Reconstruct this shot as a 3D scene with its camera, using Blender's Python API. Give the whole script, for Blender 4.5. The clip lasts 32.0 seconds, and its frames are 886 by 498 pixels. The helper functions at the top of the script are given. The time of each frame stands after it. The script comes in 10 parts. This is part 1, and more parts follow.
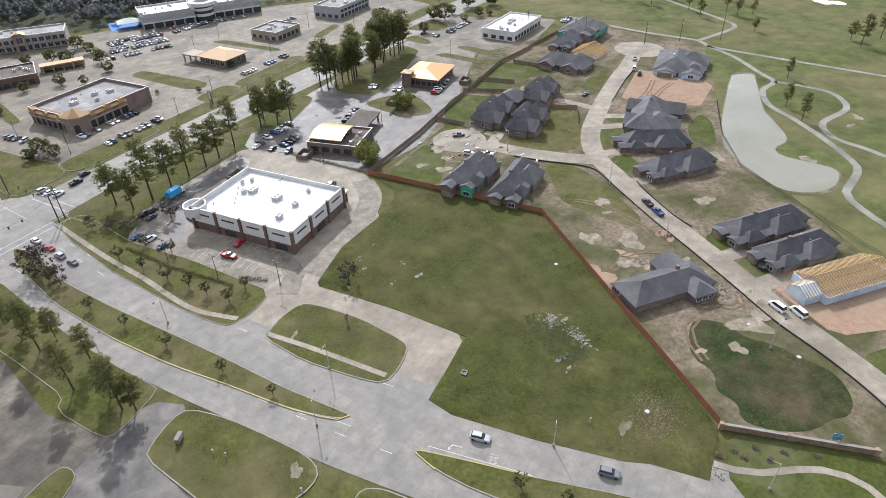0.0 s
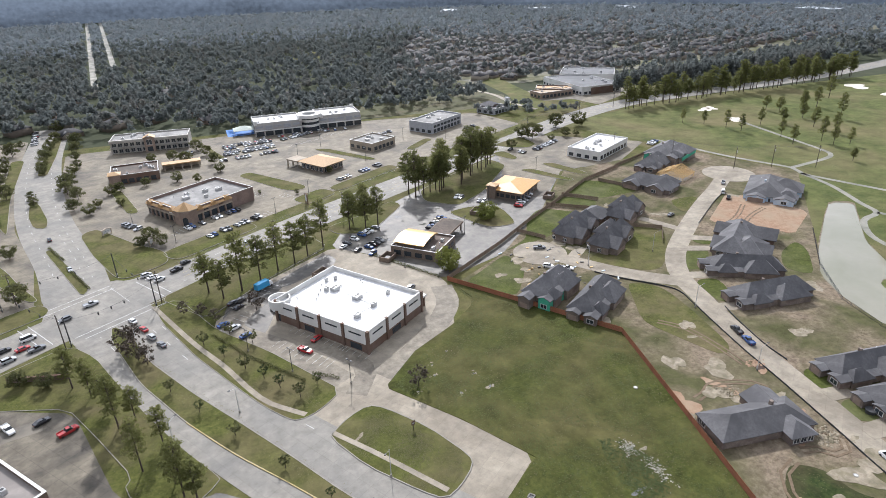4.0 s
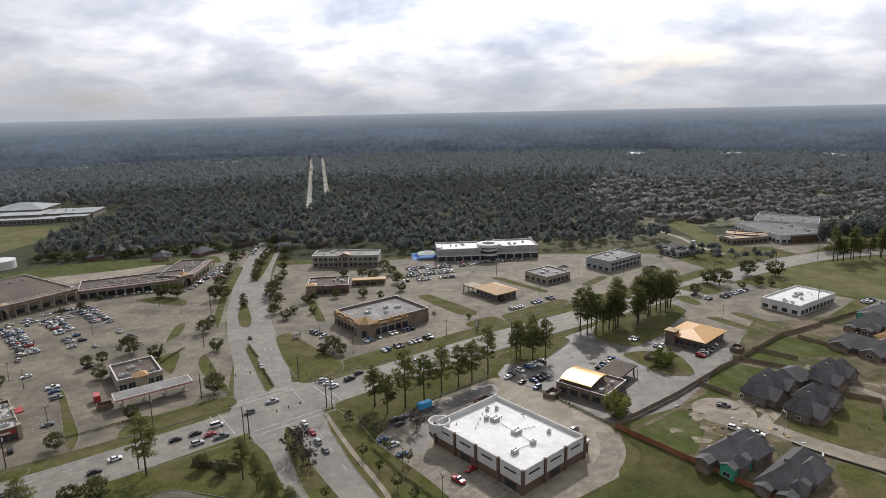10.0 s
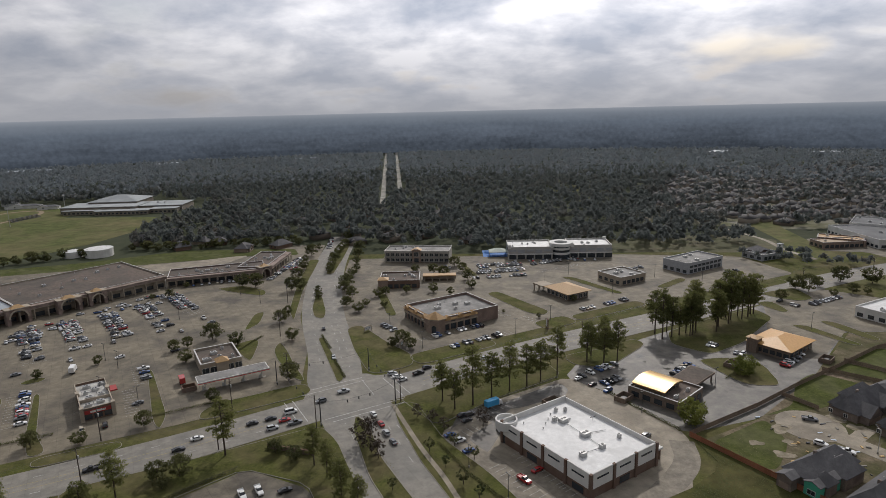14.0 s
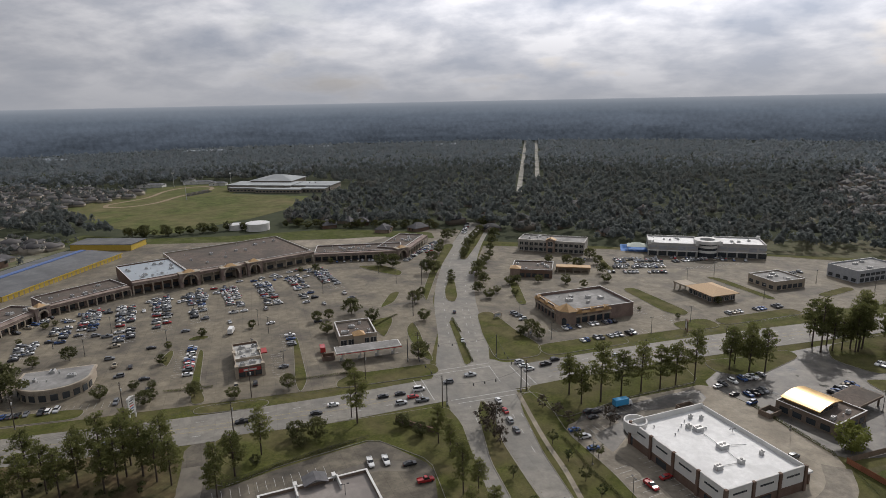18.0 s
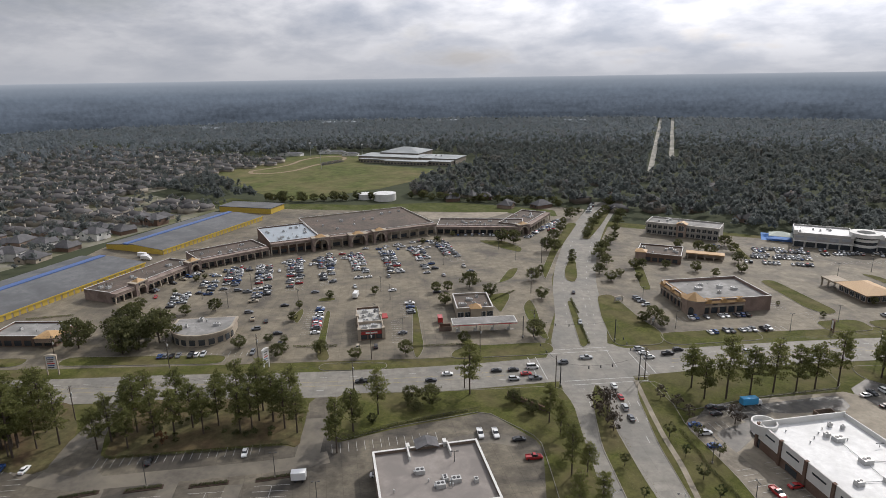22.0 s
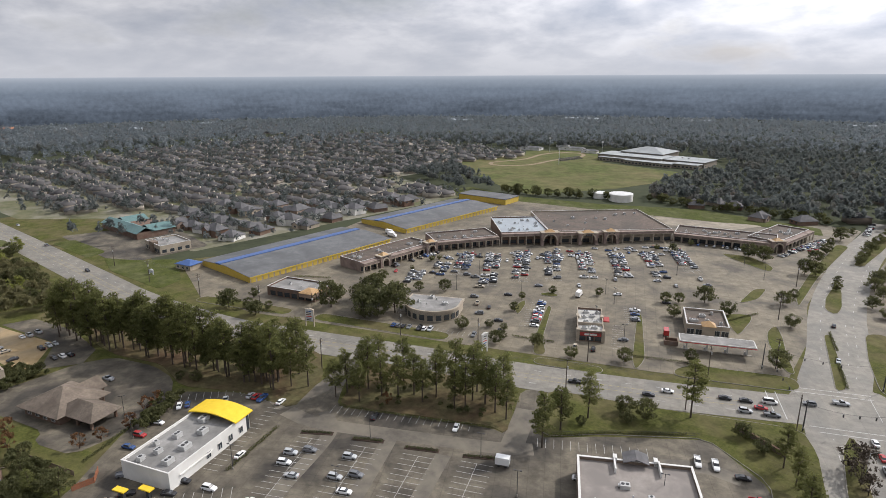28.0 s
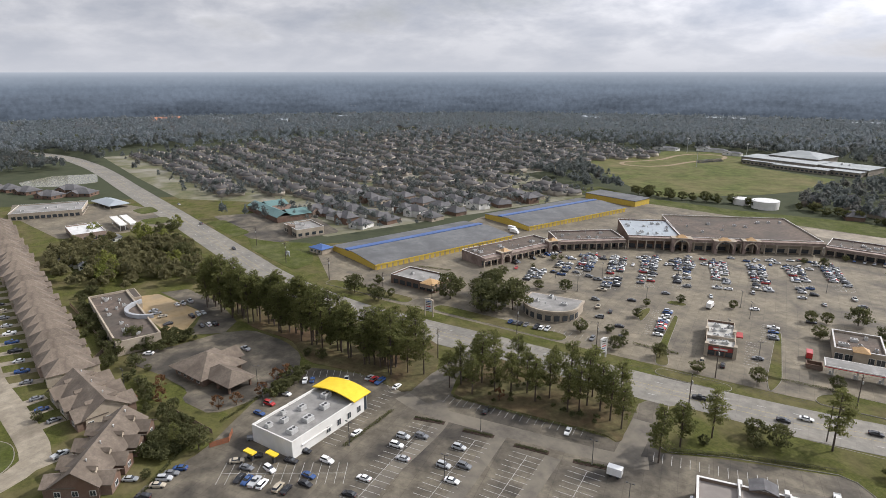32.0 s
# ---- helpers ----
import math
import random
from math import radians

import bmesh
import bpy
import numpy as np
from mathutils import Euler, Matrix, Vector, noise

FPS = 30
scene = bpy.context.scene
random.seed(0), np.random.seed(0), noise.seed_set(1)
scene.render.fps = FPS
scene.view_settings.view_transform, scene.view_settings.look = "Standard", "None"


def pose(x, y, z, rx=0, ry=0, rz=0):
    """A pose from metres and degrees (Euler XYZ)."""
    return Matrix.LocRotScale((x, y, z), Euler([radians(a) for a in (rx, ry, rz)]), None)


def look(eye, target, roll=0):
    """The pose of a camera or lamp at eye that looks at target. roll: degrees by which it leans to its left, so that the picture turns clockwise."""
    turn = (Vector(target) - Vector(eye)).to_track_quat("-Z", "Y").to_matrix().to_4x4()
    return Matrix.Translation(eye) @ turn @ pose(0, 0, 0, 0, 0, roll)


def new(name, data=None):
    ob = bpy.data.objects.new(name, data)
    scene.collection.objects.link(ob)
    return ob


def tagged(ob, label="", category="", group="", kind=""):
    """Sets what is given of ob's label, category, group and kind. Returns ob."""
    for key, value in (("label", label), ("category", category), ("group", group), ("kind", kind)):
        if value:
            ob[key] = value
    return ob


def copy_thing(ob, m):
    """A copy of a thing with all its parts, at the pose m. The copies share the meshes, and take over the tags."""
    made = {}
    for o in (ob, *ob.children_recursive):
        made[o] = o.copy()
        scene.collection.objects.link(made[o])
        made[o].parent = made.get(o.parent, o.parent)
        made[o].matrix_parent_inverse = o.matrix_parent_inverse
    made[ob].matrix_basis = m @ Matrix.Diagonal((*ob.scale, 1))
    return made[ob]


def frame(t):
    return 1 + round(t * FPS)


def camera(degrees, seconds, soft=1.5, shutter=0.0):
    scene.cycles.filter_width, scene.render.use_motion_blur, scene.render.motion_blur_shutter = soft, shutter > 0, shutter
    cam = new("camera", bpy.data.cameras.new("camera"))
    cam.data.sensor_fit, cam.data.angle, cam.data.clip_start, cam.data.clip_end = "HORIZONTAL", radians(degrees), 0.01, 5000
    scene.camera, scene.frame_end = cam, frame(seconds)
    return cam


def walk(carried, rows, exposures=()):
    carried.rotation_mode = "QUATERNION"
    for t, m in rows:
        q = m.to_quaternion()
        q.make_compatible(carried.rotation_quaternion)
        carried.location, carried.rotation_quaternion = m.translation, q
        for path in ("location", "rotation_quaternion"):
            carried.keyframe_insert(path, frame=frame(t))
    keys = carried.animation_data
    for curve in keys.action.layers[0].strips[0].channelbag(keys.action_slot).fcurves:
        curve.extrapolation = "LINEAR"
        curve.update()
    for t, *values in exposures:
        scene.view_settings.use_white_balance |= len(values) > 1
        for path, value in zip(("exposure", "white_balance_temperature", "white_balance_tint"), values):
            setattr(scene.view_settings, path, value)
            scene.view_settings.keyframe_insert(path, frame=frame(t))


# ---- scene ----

# ---- camera: one spot in the air, turning: seconds, heading (clockwise from +y), tilt, roll ----
EYE = (0.0, 0.0, 120.0)
cam = camera(71.55, 32.0, soft=0.7)
TURNS = [
    (0, 29.43, -35.35, 1.70), (0.5, 29.30, -34.05, 1.83), (1, 29.03, -32.80, 1.87), (1.5, 27.88, -31.52, 1.87),
    (2, 26.97, -30.26, 1.82), (2.5, 26.33, -28.98, 1.80), (3, 25.16, -27.69, 1.75), (3.5, 23.41, -26.39, 1.69),
    (5.5, 16.40, -21.22, 1.22), (6, 15.05, -19.96, 1.19), (6.5, 13.68, -18.72, 1.19), (7, 12.28, -17.48, 1.17),
    (7.5, 10.99, -16.24, 1.16), (8, 9.55, -15.00, 1.12), (8.5, 7.80, -13.76, 1.12), (9, 6.26, -12.58, 1.10),
    (9.5, 5.67, -12.51, 1.13), (10, 5.21, -12.55, 1.19), (10.5, 4.77, -12.59, 1.20), (11, 4.18, -12.60, 1.24),
    (11.5, 3.23, -12.62, 1.30), (12, 2.12, -12.65, 1.29), (12.5, 0.99, -12.66, 1.27), (13, 0.06, -12.66, 1.31),
    (13.5, -0.75, -12.68, 1.34), (15.5, -4.78, -12.67, 1.42), (16, -6.48, -12.69, 1.35), (16.5, -8.86, -12.80, 1.26),
    (17, -11.51, -13.15, 1.13), (17.5, -13.27, -13.40, 1.12), (18, -14.30, -13.56, 1.11), (18.5, -15.22, -14.10, 1.09),
    (19, -16.61, -15.13, 1.08), (19.5, -18.44, -15.60, 1.01), (20, -20.21, -15.58, 0.93), (20.5, -21.43, -15.59, 0.96),
    (21, -22.88, -15.61, 0.89), (21.5, -24.44, -15.62, 0.91), (22, -25.91, -15.64, 0.87), (22.5, -27.40, -15.66, 0.84),
    (23, -28.69, -15.69, 0.82), (23.5, -29.96, -15.70, 0.82), (24, -31.14, -15.71, 0.80), (24.5, -32.67, -15.73, 0.79),
    (25, -34.64, -15.73, 0.71), (25.5, -36.92, -15.74, 0.64), (26, -39.71, -15.73, 0.55), (26.5, -42.24, -15.74, 0.40),
    (28.5, -49.04, -15.88, 0.33), (29, -50.26, -15.95, 0.35), (29.5, -51.51, -15.99, 0.19), (30, -52.85, -16.05, 0.19),
    (30.5, -54.61, -16.05, 0.04), (31, -56.11, -16.09, 0.06), (31.5, -57.71, -16.12, 0.09), (32, -59.44, -16.16, 0.03)]


def aim(t, heading, tilt, roll):
    h, p = radians(heading), radians(tilt)
    way = Vector((math.sin(h) * math.cos(p), math.cos(h) * math.cos(p), math.sin(p)))
    return t, look(EYE, Vector(EYE) + 100 * way, -roll)


# seconds, stops, white balance
LIGHTNESS = [(t, s, k, 13) for t, s, k in ((0, 0.06, 5740), (3.5, 0.10, 5790), (6, 0.03, 6000), (8, -0.22, 6130), (9.5, -0.60, 6180), (13, -1.10, 6220), (16, -1.16, 6240), (19, -0.95, 6230), (21, -0.74, 6200), (24, -0.58, 6180), (26, -0.47, 6170), (29, -0.33, 6160), (32, -0.27, 6160))]
walk(cam, [aim(*row) for row in TURNS], exposures=LIGHTNESS)

# ---- sky and sun ----
SUN_AZ, SUN_EL = 14.0, 38.0
world = bpy.data.worlds.new("sky")
scene.world = world
world.use_nodes = True


def sky_nodes():
    nt = world.node_tree
    nt.nodes.clear()
    N, L = nt.nodes.new, nt.links.new
    out, bg = N("ShaderNodeOutputWorld"), N("ShaderNodeBackground")
    sky = N("ShaderNodeTexSky")
    sky.sky_type, sky.sun_disc = "NISHITA", False
    sky.sun_elevation, sky.sun_rotation = radians(SUN_EL), radians(SUN_AZ)
    sky.air_density, sky.dust_density = 1.0, 3.0
    co = N("ShaderNodeTexCoord")
    sep = N("ShaderNodeSeparateXYZ")
    L(co.outputs["Generated"], sep.inputs[0])
    # cloud deck: the direction met with a flat layer
    add = N("ShaderNodeMath"); add.operation = "ADD"; add.inputs[1].default_value = 0.30
    L(sep.outputs["Z"], add.inputs[0])
    dx, dy = N("ShaderNodeMath"), N("ShaderNodeMath")
    for d, axis in ((dx, "X"), (dy, "Y")):
        d.operation = "DIVIDE"
        L(sep.outputs[axis], d.inputs[0]); L(add.outputs[0], d.inputs[1])
    comb = N("ShaderNodeCombineXYZ")
    L(dx.outputs[0], comb.inputs[0]); L(dy.outputs[0], comb.inputs[1])
    n1 = N("ShaderNodeTexNoise")
    n1.inputs["Scale"].default_value, n1.inputs["Detail"].default_value, n1.inputs["Roughness"].default_value = 2.6, 9, 0.55
    n1.inputs["Distortion"].default_value = 0.12
    L(comb.outputs[0], n1.inputs["Vector"])
    cloud = N("ShaderNodeValToRGB")
    e = cloud.color_ramp.elements
    e[0].position, e[0].color = 0.34, (5.3, 5.7, 6.4, 1)
    e[1].position, e[1].color = 0.62, (11.6, 11.4, 11.2, 1)
    m = cloud.color_ramp.elements.new(0.48); m.color = (7.9, 8.0, 8.3, 1)
    L(n1.outputs["Fac"], cloud.inputs[0])
    # a few blue gaps
    gap = N("ShaderNodeValToRGB")
    g = gap.color_ramp.elements
    g[0].position, g[0].color = 0.57, (1, 1, 1, 1)
    g[1].position, g[1].color = 0.68, (0.30, 0.30, 0.30, 1)
    n2 = N("ShaderNodeTexNoise")
    n2.inputs["Scale"].default_value, n2.inputs["Detail"].default_value = 1.3, 4
    L(comb.outputs[0], n2.inputs["Vector"])
    L(n2.outputs["Fac"], gap.inputs[0])
    mix = N("ShaderNodeMixRGB")
    L(gap.outputs[0], mix.inputs[0]); L(sky.outputs[0], mix.inputs[1]); L(cloud.outputs[0], mix.inputs[2])
    # brighter cloud round the sun
    sun_way = N("ShaderNodeVectorMath"); sun_way.operation = "DOT_PRODUCT"
    a, b = radians(SUN_AZ), radians(SUN_EL)
    sun_way.inputs[1].default_value = (math.sin(a) * math.cos(b), math.cos(a) * math.cos(b), math.sin(b))
    L(co.outputs["Generated"], sun_way.inputs[0])
    ahead = N("ShaderNodeMath"); ahead.operation = "MAXIMUM"; ahead.inputs[1].default_value = 0.0
    L(sun_way.outputs["Value"], ahead.inputs[0])
    steep = N("ShaderNodeMath"); steep.operation = "POWER"; steep.inputs[1].default_value = 2.4
    L(ahead.outputs[0], steep.inputs[0])
    near = N("ShaderNodeMapRange")
    near.inputs["To Min"].default_value, near.inputs["To Max"].default_value = 0.82, 2.9
    near.inputs["From Max"].default_value = 1.0
    L(steep.outputs[0], near.inputs["Value"])
    # the cloud thins overhead
    thin = N("ShaderNodeMapRange")
    thin.inputs["From Min"].default_value, thin.inputs["From Max"].default_value = 0.26, 0.62
    thin.inputs["To Min"].default_value, thin.inputs["To Max"].default_value = 1.0, 0.92
    L(sep.outputs["Z"], thin.inputs["Value"])
    both = N("ShaderNodeMath"); both.operation = "MULTIPLY"
    L(near.outputs[0], both.inputs[0]); L(thin.outputs[0], both.inputs[1])
    mul = N("ShaderNodeVectorMath"); mul.operation = "SCALE"
    L(mix.outputs[0], mul.inputs[0]); L(both.outputs[0], mul.inputs["Scale"])
    # pale even veil low over the horizon
    veil = N("ShaderNodeMapRange")
    veil.inputs["From Min"].default_value, veil.inputs["From Max"].default_value = 0.0, 0.13
    veil.inputs["To Min"].default_value, veil.inputs["To Max"].default_value = 0.85, 0.0
    L(sep.outputs["Z"], veil.inputs["Value"])
    low = N("ShaderNodeMixRGB")
    low.inputs[2].default_value = (7.6, 7.7, 7.9, 1)
    L(veil.outputs[0], low.inputs[0]); L(mul.outputs[0], low.inputs[1])
    L(low.outputs[0], bg.inputs["Color"])
    bg.inputs["Strength"].default_value = 0.098
    L(bg.outputs[0], out.inputs[0])


sky_nodes()
sun = new("sun", bpy.data.lights.new("sun", "SUN"))
sun.data.energy, sun.data.angle, sun.data.color = 4.5, radians(1.0), (1.0, 0.93, 0.82)
sun.matrix_world = pose(0, 0, 400, 90 - SUN_EL, 0, 180 - SUN_AZ)

def distance_backdrop():
    """The far plain, as a low glowing ring beyond the woods, with its haze painted on."""
    m = bpy.data.materials.new("painted_haze")
    m.use_nodes = True
    nt = m.node_tree
    nt.nodes.clear()
    N, L = nt.nodes.new, nt.links.new
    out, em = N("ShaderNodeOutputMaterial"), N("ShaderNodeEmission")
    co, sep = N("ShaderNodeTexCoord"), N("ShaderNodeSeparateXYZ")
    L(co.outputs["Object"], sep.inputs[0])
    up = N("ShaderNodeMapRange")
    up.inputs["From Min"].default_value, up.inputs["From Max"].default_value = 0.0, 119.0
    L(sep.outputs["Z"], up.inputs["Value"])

    def grain(sx, sz, detail):
        mp = N("ShaderNodeMapping")
        mp.inputs["Scale"].default_value = (sx, sx, sz)
        L(co.outputs["Object"], mp.inputs[0])
        ns = N("ShaderNodeTexNoise")
        ns.inputs["Scale"].default_value, ns.inputs["Detail"].default_value, ns.inputs["Roughness"].default_value = 1.0, detail, 0.6
        L(mp.outputs[0], ns.inputs["Vector"])
        return ns.outputs["Fac"]

    def remap(value, a, b, c, d):
        r = N("ShaderNodeMapRange")
        for name, v in (("From Min", a), ("From Max", b), ("To Min", c), ("To Max", d)):
            r.inputs[name].default_value = v
        L(value, r.inputs["Value"])
        return r.outputs[0]
    # haze painted into the glow, blue-grey and paler towards the top
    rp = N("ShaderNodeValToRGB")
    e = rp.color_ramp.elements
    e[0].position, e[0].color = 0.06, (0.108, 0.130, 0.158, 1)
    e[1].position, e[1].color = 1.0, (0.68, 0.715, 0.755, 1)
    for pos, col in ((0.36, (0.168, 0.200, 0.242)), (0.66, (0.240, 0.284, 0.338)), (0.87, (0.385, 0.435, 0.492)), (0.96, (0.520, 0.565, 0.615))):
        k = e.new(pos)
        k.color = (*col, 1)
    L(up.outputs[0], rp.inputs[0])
    # tree tops and broad wooded tracts, fading upwards into the painted haze
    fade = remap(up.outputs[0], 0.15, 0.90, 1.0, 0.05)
    tops, tracts = remap(grain(0.085, 0.10, 5), 0.3, 0.7, -0.24, 0.24), remap(grain(0.0050, 0.032, 3), 0.35, 0.65, -0.20, 0.20)
    both = N("ShaderNodeMath"); both.operation = "ADD"
    L(tops, both.inputs[0]); L(tracts, both.inputs[1])
    amount = N("ShaderNodeMath"); amount.operation = "MULTIPLY_ADD"; amount.inputs[2].default_value = 1.0
    L(both.outputs[0], amount.inputs[0]); L(fade, amount.inputs[1])
    sc = N("ShaderNodeVectorMath"); sc.operation = "SCALE"
    L(rp.outputs[0], sc.inputs[0]); L(amount.outputs[0], sc.inputs["Scale"])
    # roofs and clearings scattered in some tracts
    specks = N("ShaderNodeMath"); specks.operation = "MULTIPLY"
    L(remap(grain(0.16, 0.26, 2), 0.64, 0.74, 0.0, 1.0), specks.inputs[0]); L(remap(grain(0.0022, 0.035, 2), 0.50, 0.62, 0.0, 0.38), specks.inputs[1])
    faded = N("ShaderNodeMath"); faded.operation = "MULTIPLY"
    L(specks.outputs[0], faded.inputs[0]); L(fade, faded.inputs[1])
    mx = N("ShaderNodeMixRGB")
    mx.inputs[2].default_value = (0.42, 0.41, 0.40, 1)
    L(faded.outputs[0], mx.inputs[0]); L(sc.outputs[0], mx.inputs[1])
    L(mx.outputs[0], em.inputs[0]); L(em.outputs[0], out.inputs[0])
    return m


def ring(radius, z0, z1, n=160):
    bm = bmesh.new()
    lo = [bm.verts.new((radius * math.cos(i * math.tau / n), radius * math.sin(i * math.tau / n), z0)) for i in range(n)]
    hi = [bm.verts.new((v.co.x, v.co.y, z1)) for v in lo]
    for i in range(n):
        bm.faces.new((lo[(i + 1) % n], lo[i], hi[i], hi[(i + 1) % n]))
    me = bpy.data.meshes.new("backdrop")
    bm.to_mesh(me)
    bm.free()
    return me


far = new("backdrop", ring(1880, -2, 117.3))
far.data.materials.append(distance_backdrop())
tagged(far, "glowing backdrop of a wooded plain in painted blue-grey haze", "backdrop", kind="structure")

# ---- materials ----
MATS = {}


def mat(name, c1, c2, scale=1.0, rough=0.8, bump=0.0, big=None, metal=0.0, coords="pos", spec=0.4, c3=None, patch=0.5, rand=0.0, joints=None, mottle=None):
    """Two colours mixed by fine grain, and a third by broad stains; coords: pos (world) or obj."""
    if name in MATS:
        return MATS[name]
    m = bpy.data.materials.new(name)
    m.use_nodes = True
    nt = m.node_tree
    N, L = nt.nodes.new, nt.links.new
    bs = nt.nodes["Principled BSDF"]
    if coords == "pos":
        src = N("ShaderNodeNewGeometry").outputs["Position"]
    else:
        src = N("ShaderNodeTexCoord").outputs["Object"]
    n1 = N("ShaderNodeTexNoise")
    n1.inputs["Scale"].default_value, n1.inputs["Detail"].default_value, n1.inputs["Roughness"].default_value = scale, 8, 0.7
    L(src, n1.inputs["Vector"])
    ramp = N("ShaderNodeValToRGB")
    ramp.color_ramp.elements[0].position, ramp.color_ramp.elements[1].position = 0.32, 0.68
    ramp.color_ramp.elements[0].color, ramp.color_ramp.elements[1].color = (*c1, 1), (*c2, 1)
    L(n1.outputs["Fac"], ramp.inputs[0])
    col = ramp.outputs[0]
    if big:
        n2 = N("ShaderNodeTexNoise")
        n2.inputs["Scale"].default_value, n2.inputs["Detail"].default_value, n2.inputs["Distortion"].default_value = big, 4, 0.6
        L(src, n2.inputs["Vector"])
        r2 = N("ShaderNodeValToRGB")
        r2.color_ramp.elements[0].position, r2.color_ramp.elements[1].position = patch - 0.14, patch + 0.14
        L(n2.outputs["Fac"], r2.inputs[0])
        mx = N("ShaderNodeMixRGB")
        mx.inputs[2].default_value = (*(c3 or [0.7 * v for v in c1]), 1)
        L(r2.outputs[0], mx.inputs[0]); L(col, mx.inputs[1])
        col = mx.outputs[0]
    if mottle:
        # blotches of middle size, such as worn turf or oil-marked concrete
        n3 = N("ShaderNodeTexNoise")
        n3.inputs["Scale"].default_value, n3.inputs["Detail"].default_value, n3.inputs["Roughness"].default_value = mottle[0], 5, 0.7
        L(src, n3.inputs["Vector"])
        m3 = N("ShaderNodeMapRange")
        m3.inputs["From Min"].default_value, m3.inputs["From Max"].default_value = 0.30, 0.68
        m3.inputs["To Min"].default_value, m3.inputs["To Max"].default_value = 1 - mottle[1], 1 + 0.6 * mottle[1]
        L(n3.outputs["Fac"], m3.inputs["Value"])
        s3 = N("ShaderNodeVectorMath"); s3.operation = "SCALE"
        L(col, s3.inputs[0]); L(m3.outputs[0], s3.inputs["Scale"])
        col = s3.outputs[0]
    if joints:
        turn, wide, deep = joints
        mp = N("ShaderNodeMapping")
        mp.inputs["Rotation"].default_value = (0, 0, radians(turn))
        L(src, mp.inputs[0])
        bk = N("ShaderNodeTexBrick")
        bk.offset = 0.0
        bk.inputs["Scale"].default_value, bk.inputs["Mortar Size"].default_value, bk.inputs["Mortar Smooth"].default_value = 1.0, 0.09, 0.3
        bk.inputs["Brick Width"].default_value = bk.inputs["Row Height"].default_value = wide
        bk.inputs["Color1"].default_value, bk.inputs["Color2"].default_value, bk.inputs["Mortar"].default_value = (1, 1, 1, 1), (0.90, 0.90, 0.91, 1), (deep, deep, deep, 1)
        L(mp.outputs[0], bk.inputs["Vector"])
        ml = N("ShaderNodeMixRGB"); ml.blend_type = "MULTIPLY"; ml.inputs[0].default_value = 1.0
        L(col, ml.inputs[1]); L(bk.outputs["Color"], ml.inputs[2])
        col = ml.outputs[0]
    if rand:
        info = N("ShaderNodeObjectInfo")
        mr = N("ShaderNodeMapRange")
        mr.inputs["To Min"].default_value, mr.inputs["To Max"].default_value = 1 - rand, 1 + rand
        L(info.outputs["Random"], mr.inputs["Value"])
        sc = N("ShaderNodeVectorMath"); sc.operation = "SCALE"
        L(col, sc.inputs[0]); L(mr.outputs[0], sc.inputs["Scale"])
        col = sc.outputs[0]
    L(col, bs.inputs["Base Color"])
    bs.inputs["Roughness"].default_value, bs.inputs["Metallic"].default_value = rough, metal
    bs.inputs["Specular IOR Level"].default_value = spec
    if bump:
        bp = N("ShaderNodeBump")
        bp.inputs["Strength"].default_value, bp.inputs["Distance"].default_value = bump, 0.1
        L(n1.outputs["Fac"], bp.inputs["Height"]); L(bp.outputs[0], bs.inputs["Normal"])
    MATS[name] = m
    return m


def leaf_mat(name, c1, c2, trans=0.0):
    """Foliage: colour differs from clump to clump and from tree to tree."""
    m = bpy.data.materials.new(name)
    m.use_nodes = True
    nt = m.node_tree
    N, L = nt.nodes.new, nt.links.new
    bs = nt.nodes["Principled BSDF"]
    geo, info = N("ShaderNodeNewGeometry"), N("ShaderNodeObjectInfo")
    ad = N("ShaderNodeMath"); ad.operation = "ADD"
    L(geo.outputs["Random Per Island"], ad.inputs[0]); L(info.outputs["Random"], ad.inputs[1])
    hf = N("ShaderNodeMath"); hf.operation = "MULTIPLY"; hf.inputs[1].default_value = 0.5
    L(ad.outputs[0], hf.inputs[0])
    ramp = N("ShaderNodeValToRGB")
    ramp.color_ramp.elements[0].color, ramp.color_ramp.elements[1].color = (*c1, 1), (*c2, 1)
    L(hf.outputs[0], ramp.inputs[0])
    L(ramp.outputs[0], bs.inputs["Base Color"])
    bs.inputs["Roughness"].default_value = 0.75
    bs.inputs["Specular IOR Level"].default_value = 0.2
    if trans:
        tr, mx = N("ShaderNodeBsdfTranslucent"), N("ShaderNodeMixShader")
        mx.inputs[0].default_value = trans
        L(ramp.outputs[0], tr.inputs["Color"])
        L(bs.outputs[0], mx.inputs[1]); L(tr.outputs[0], mx.inputs[2])
        L(mx.outputs[0], nt.nodes["Material Output"].inputs["Surface"])
    MATS[name] = m
    return m


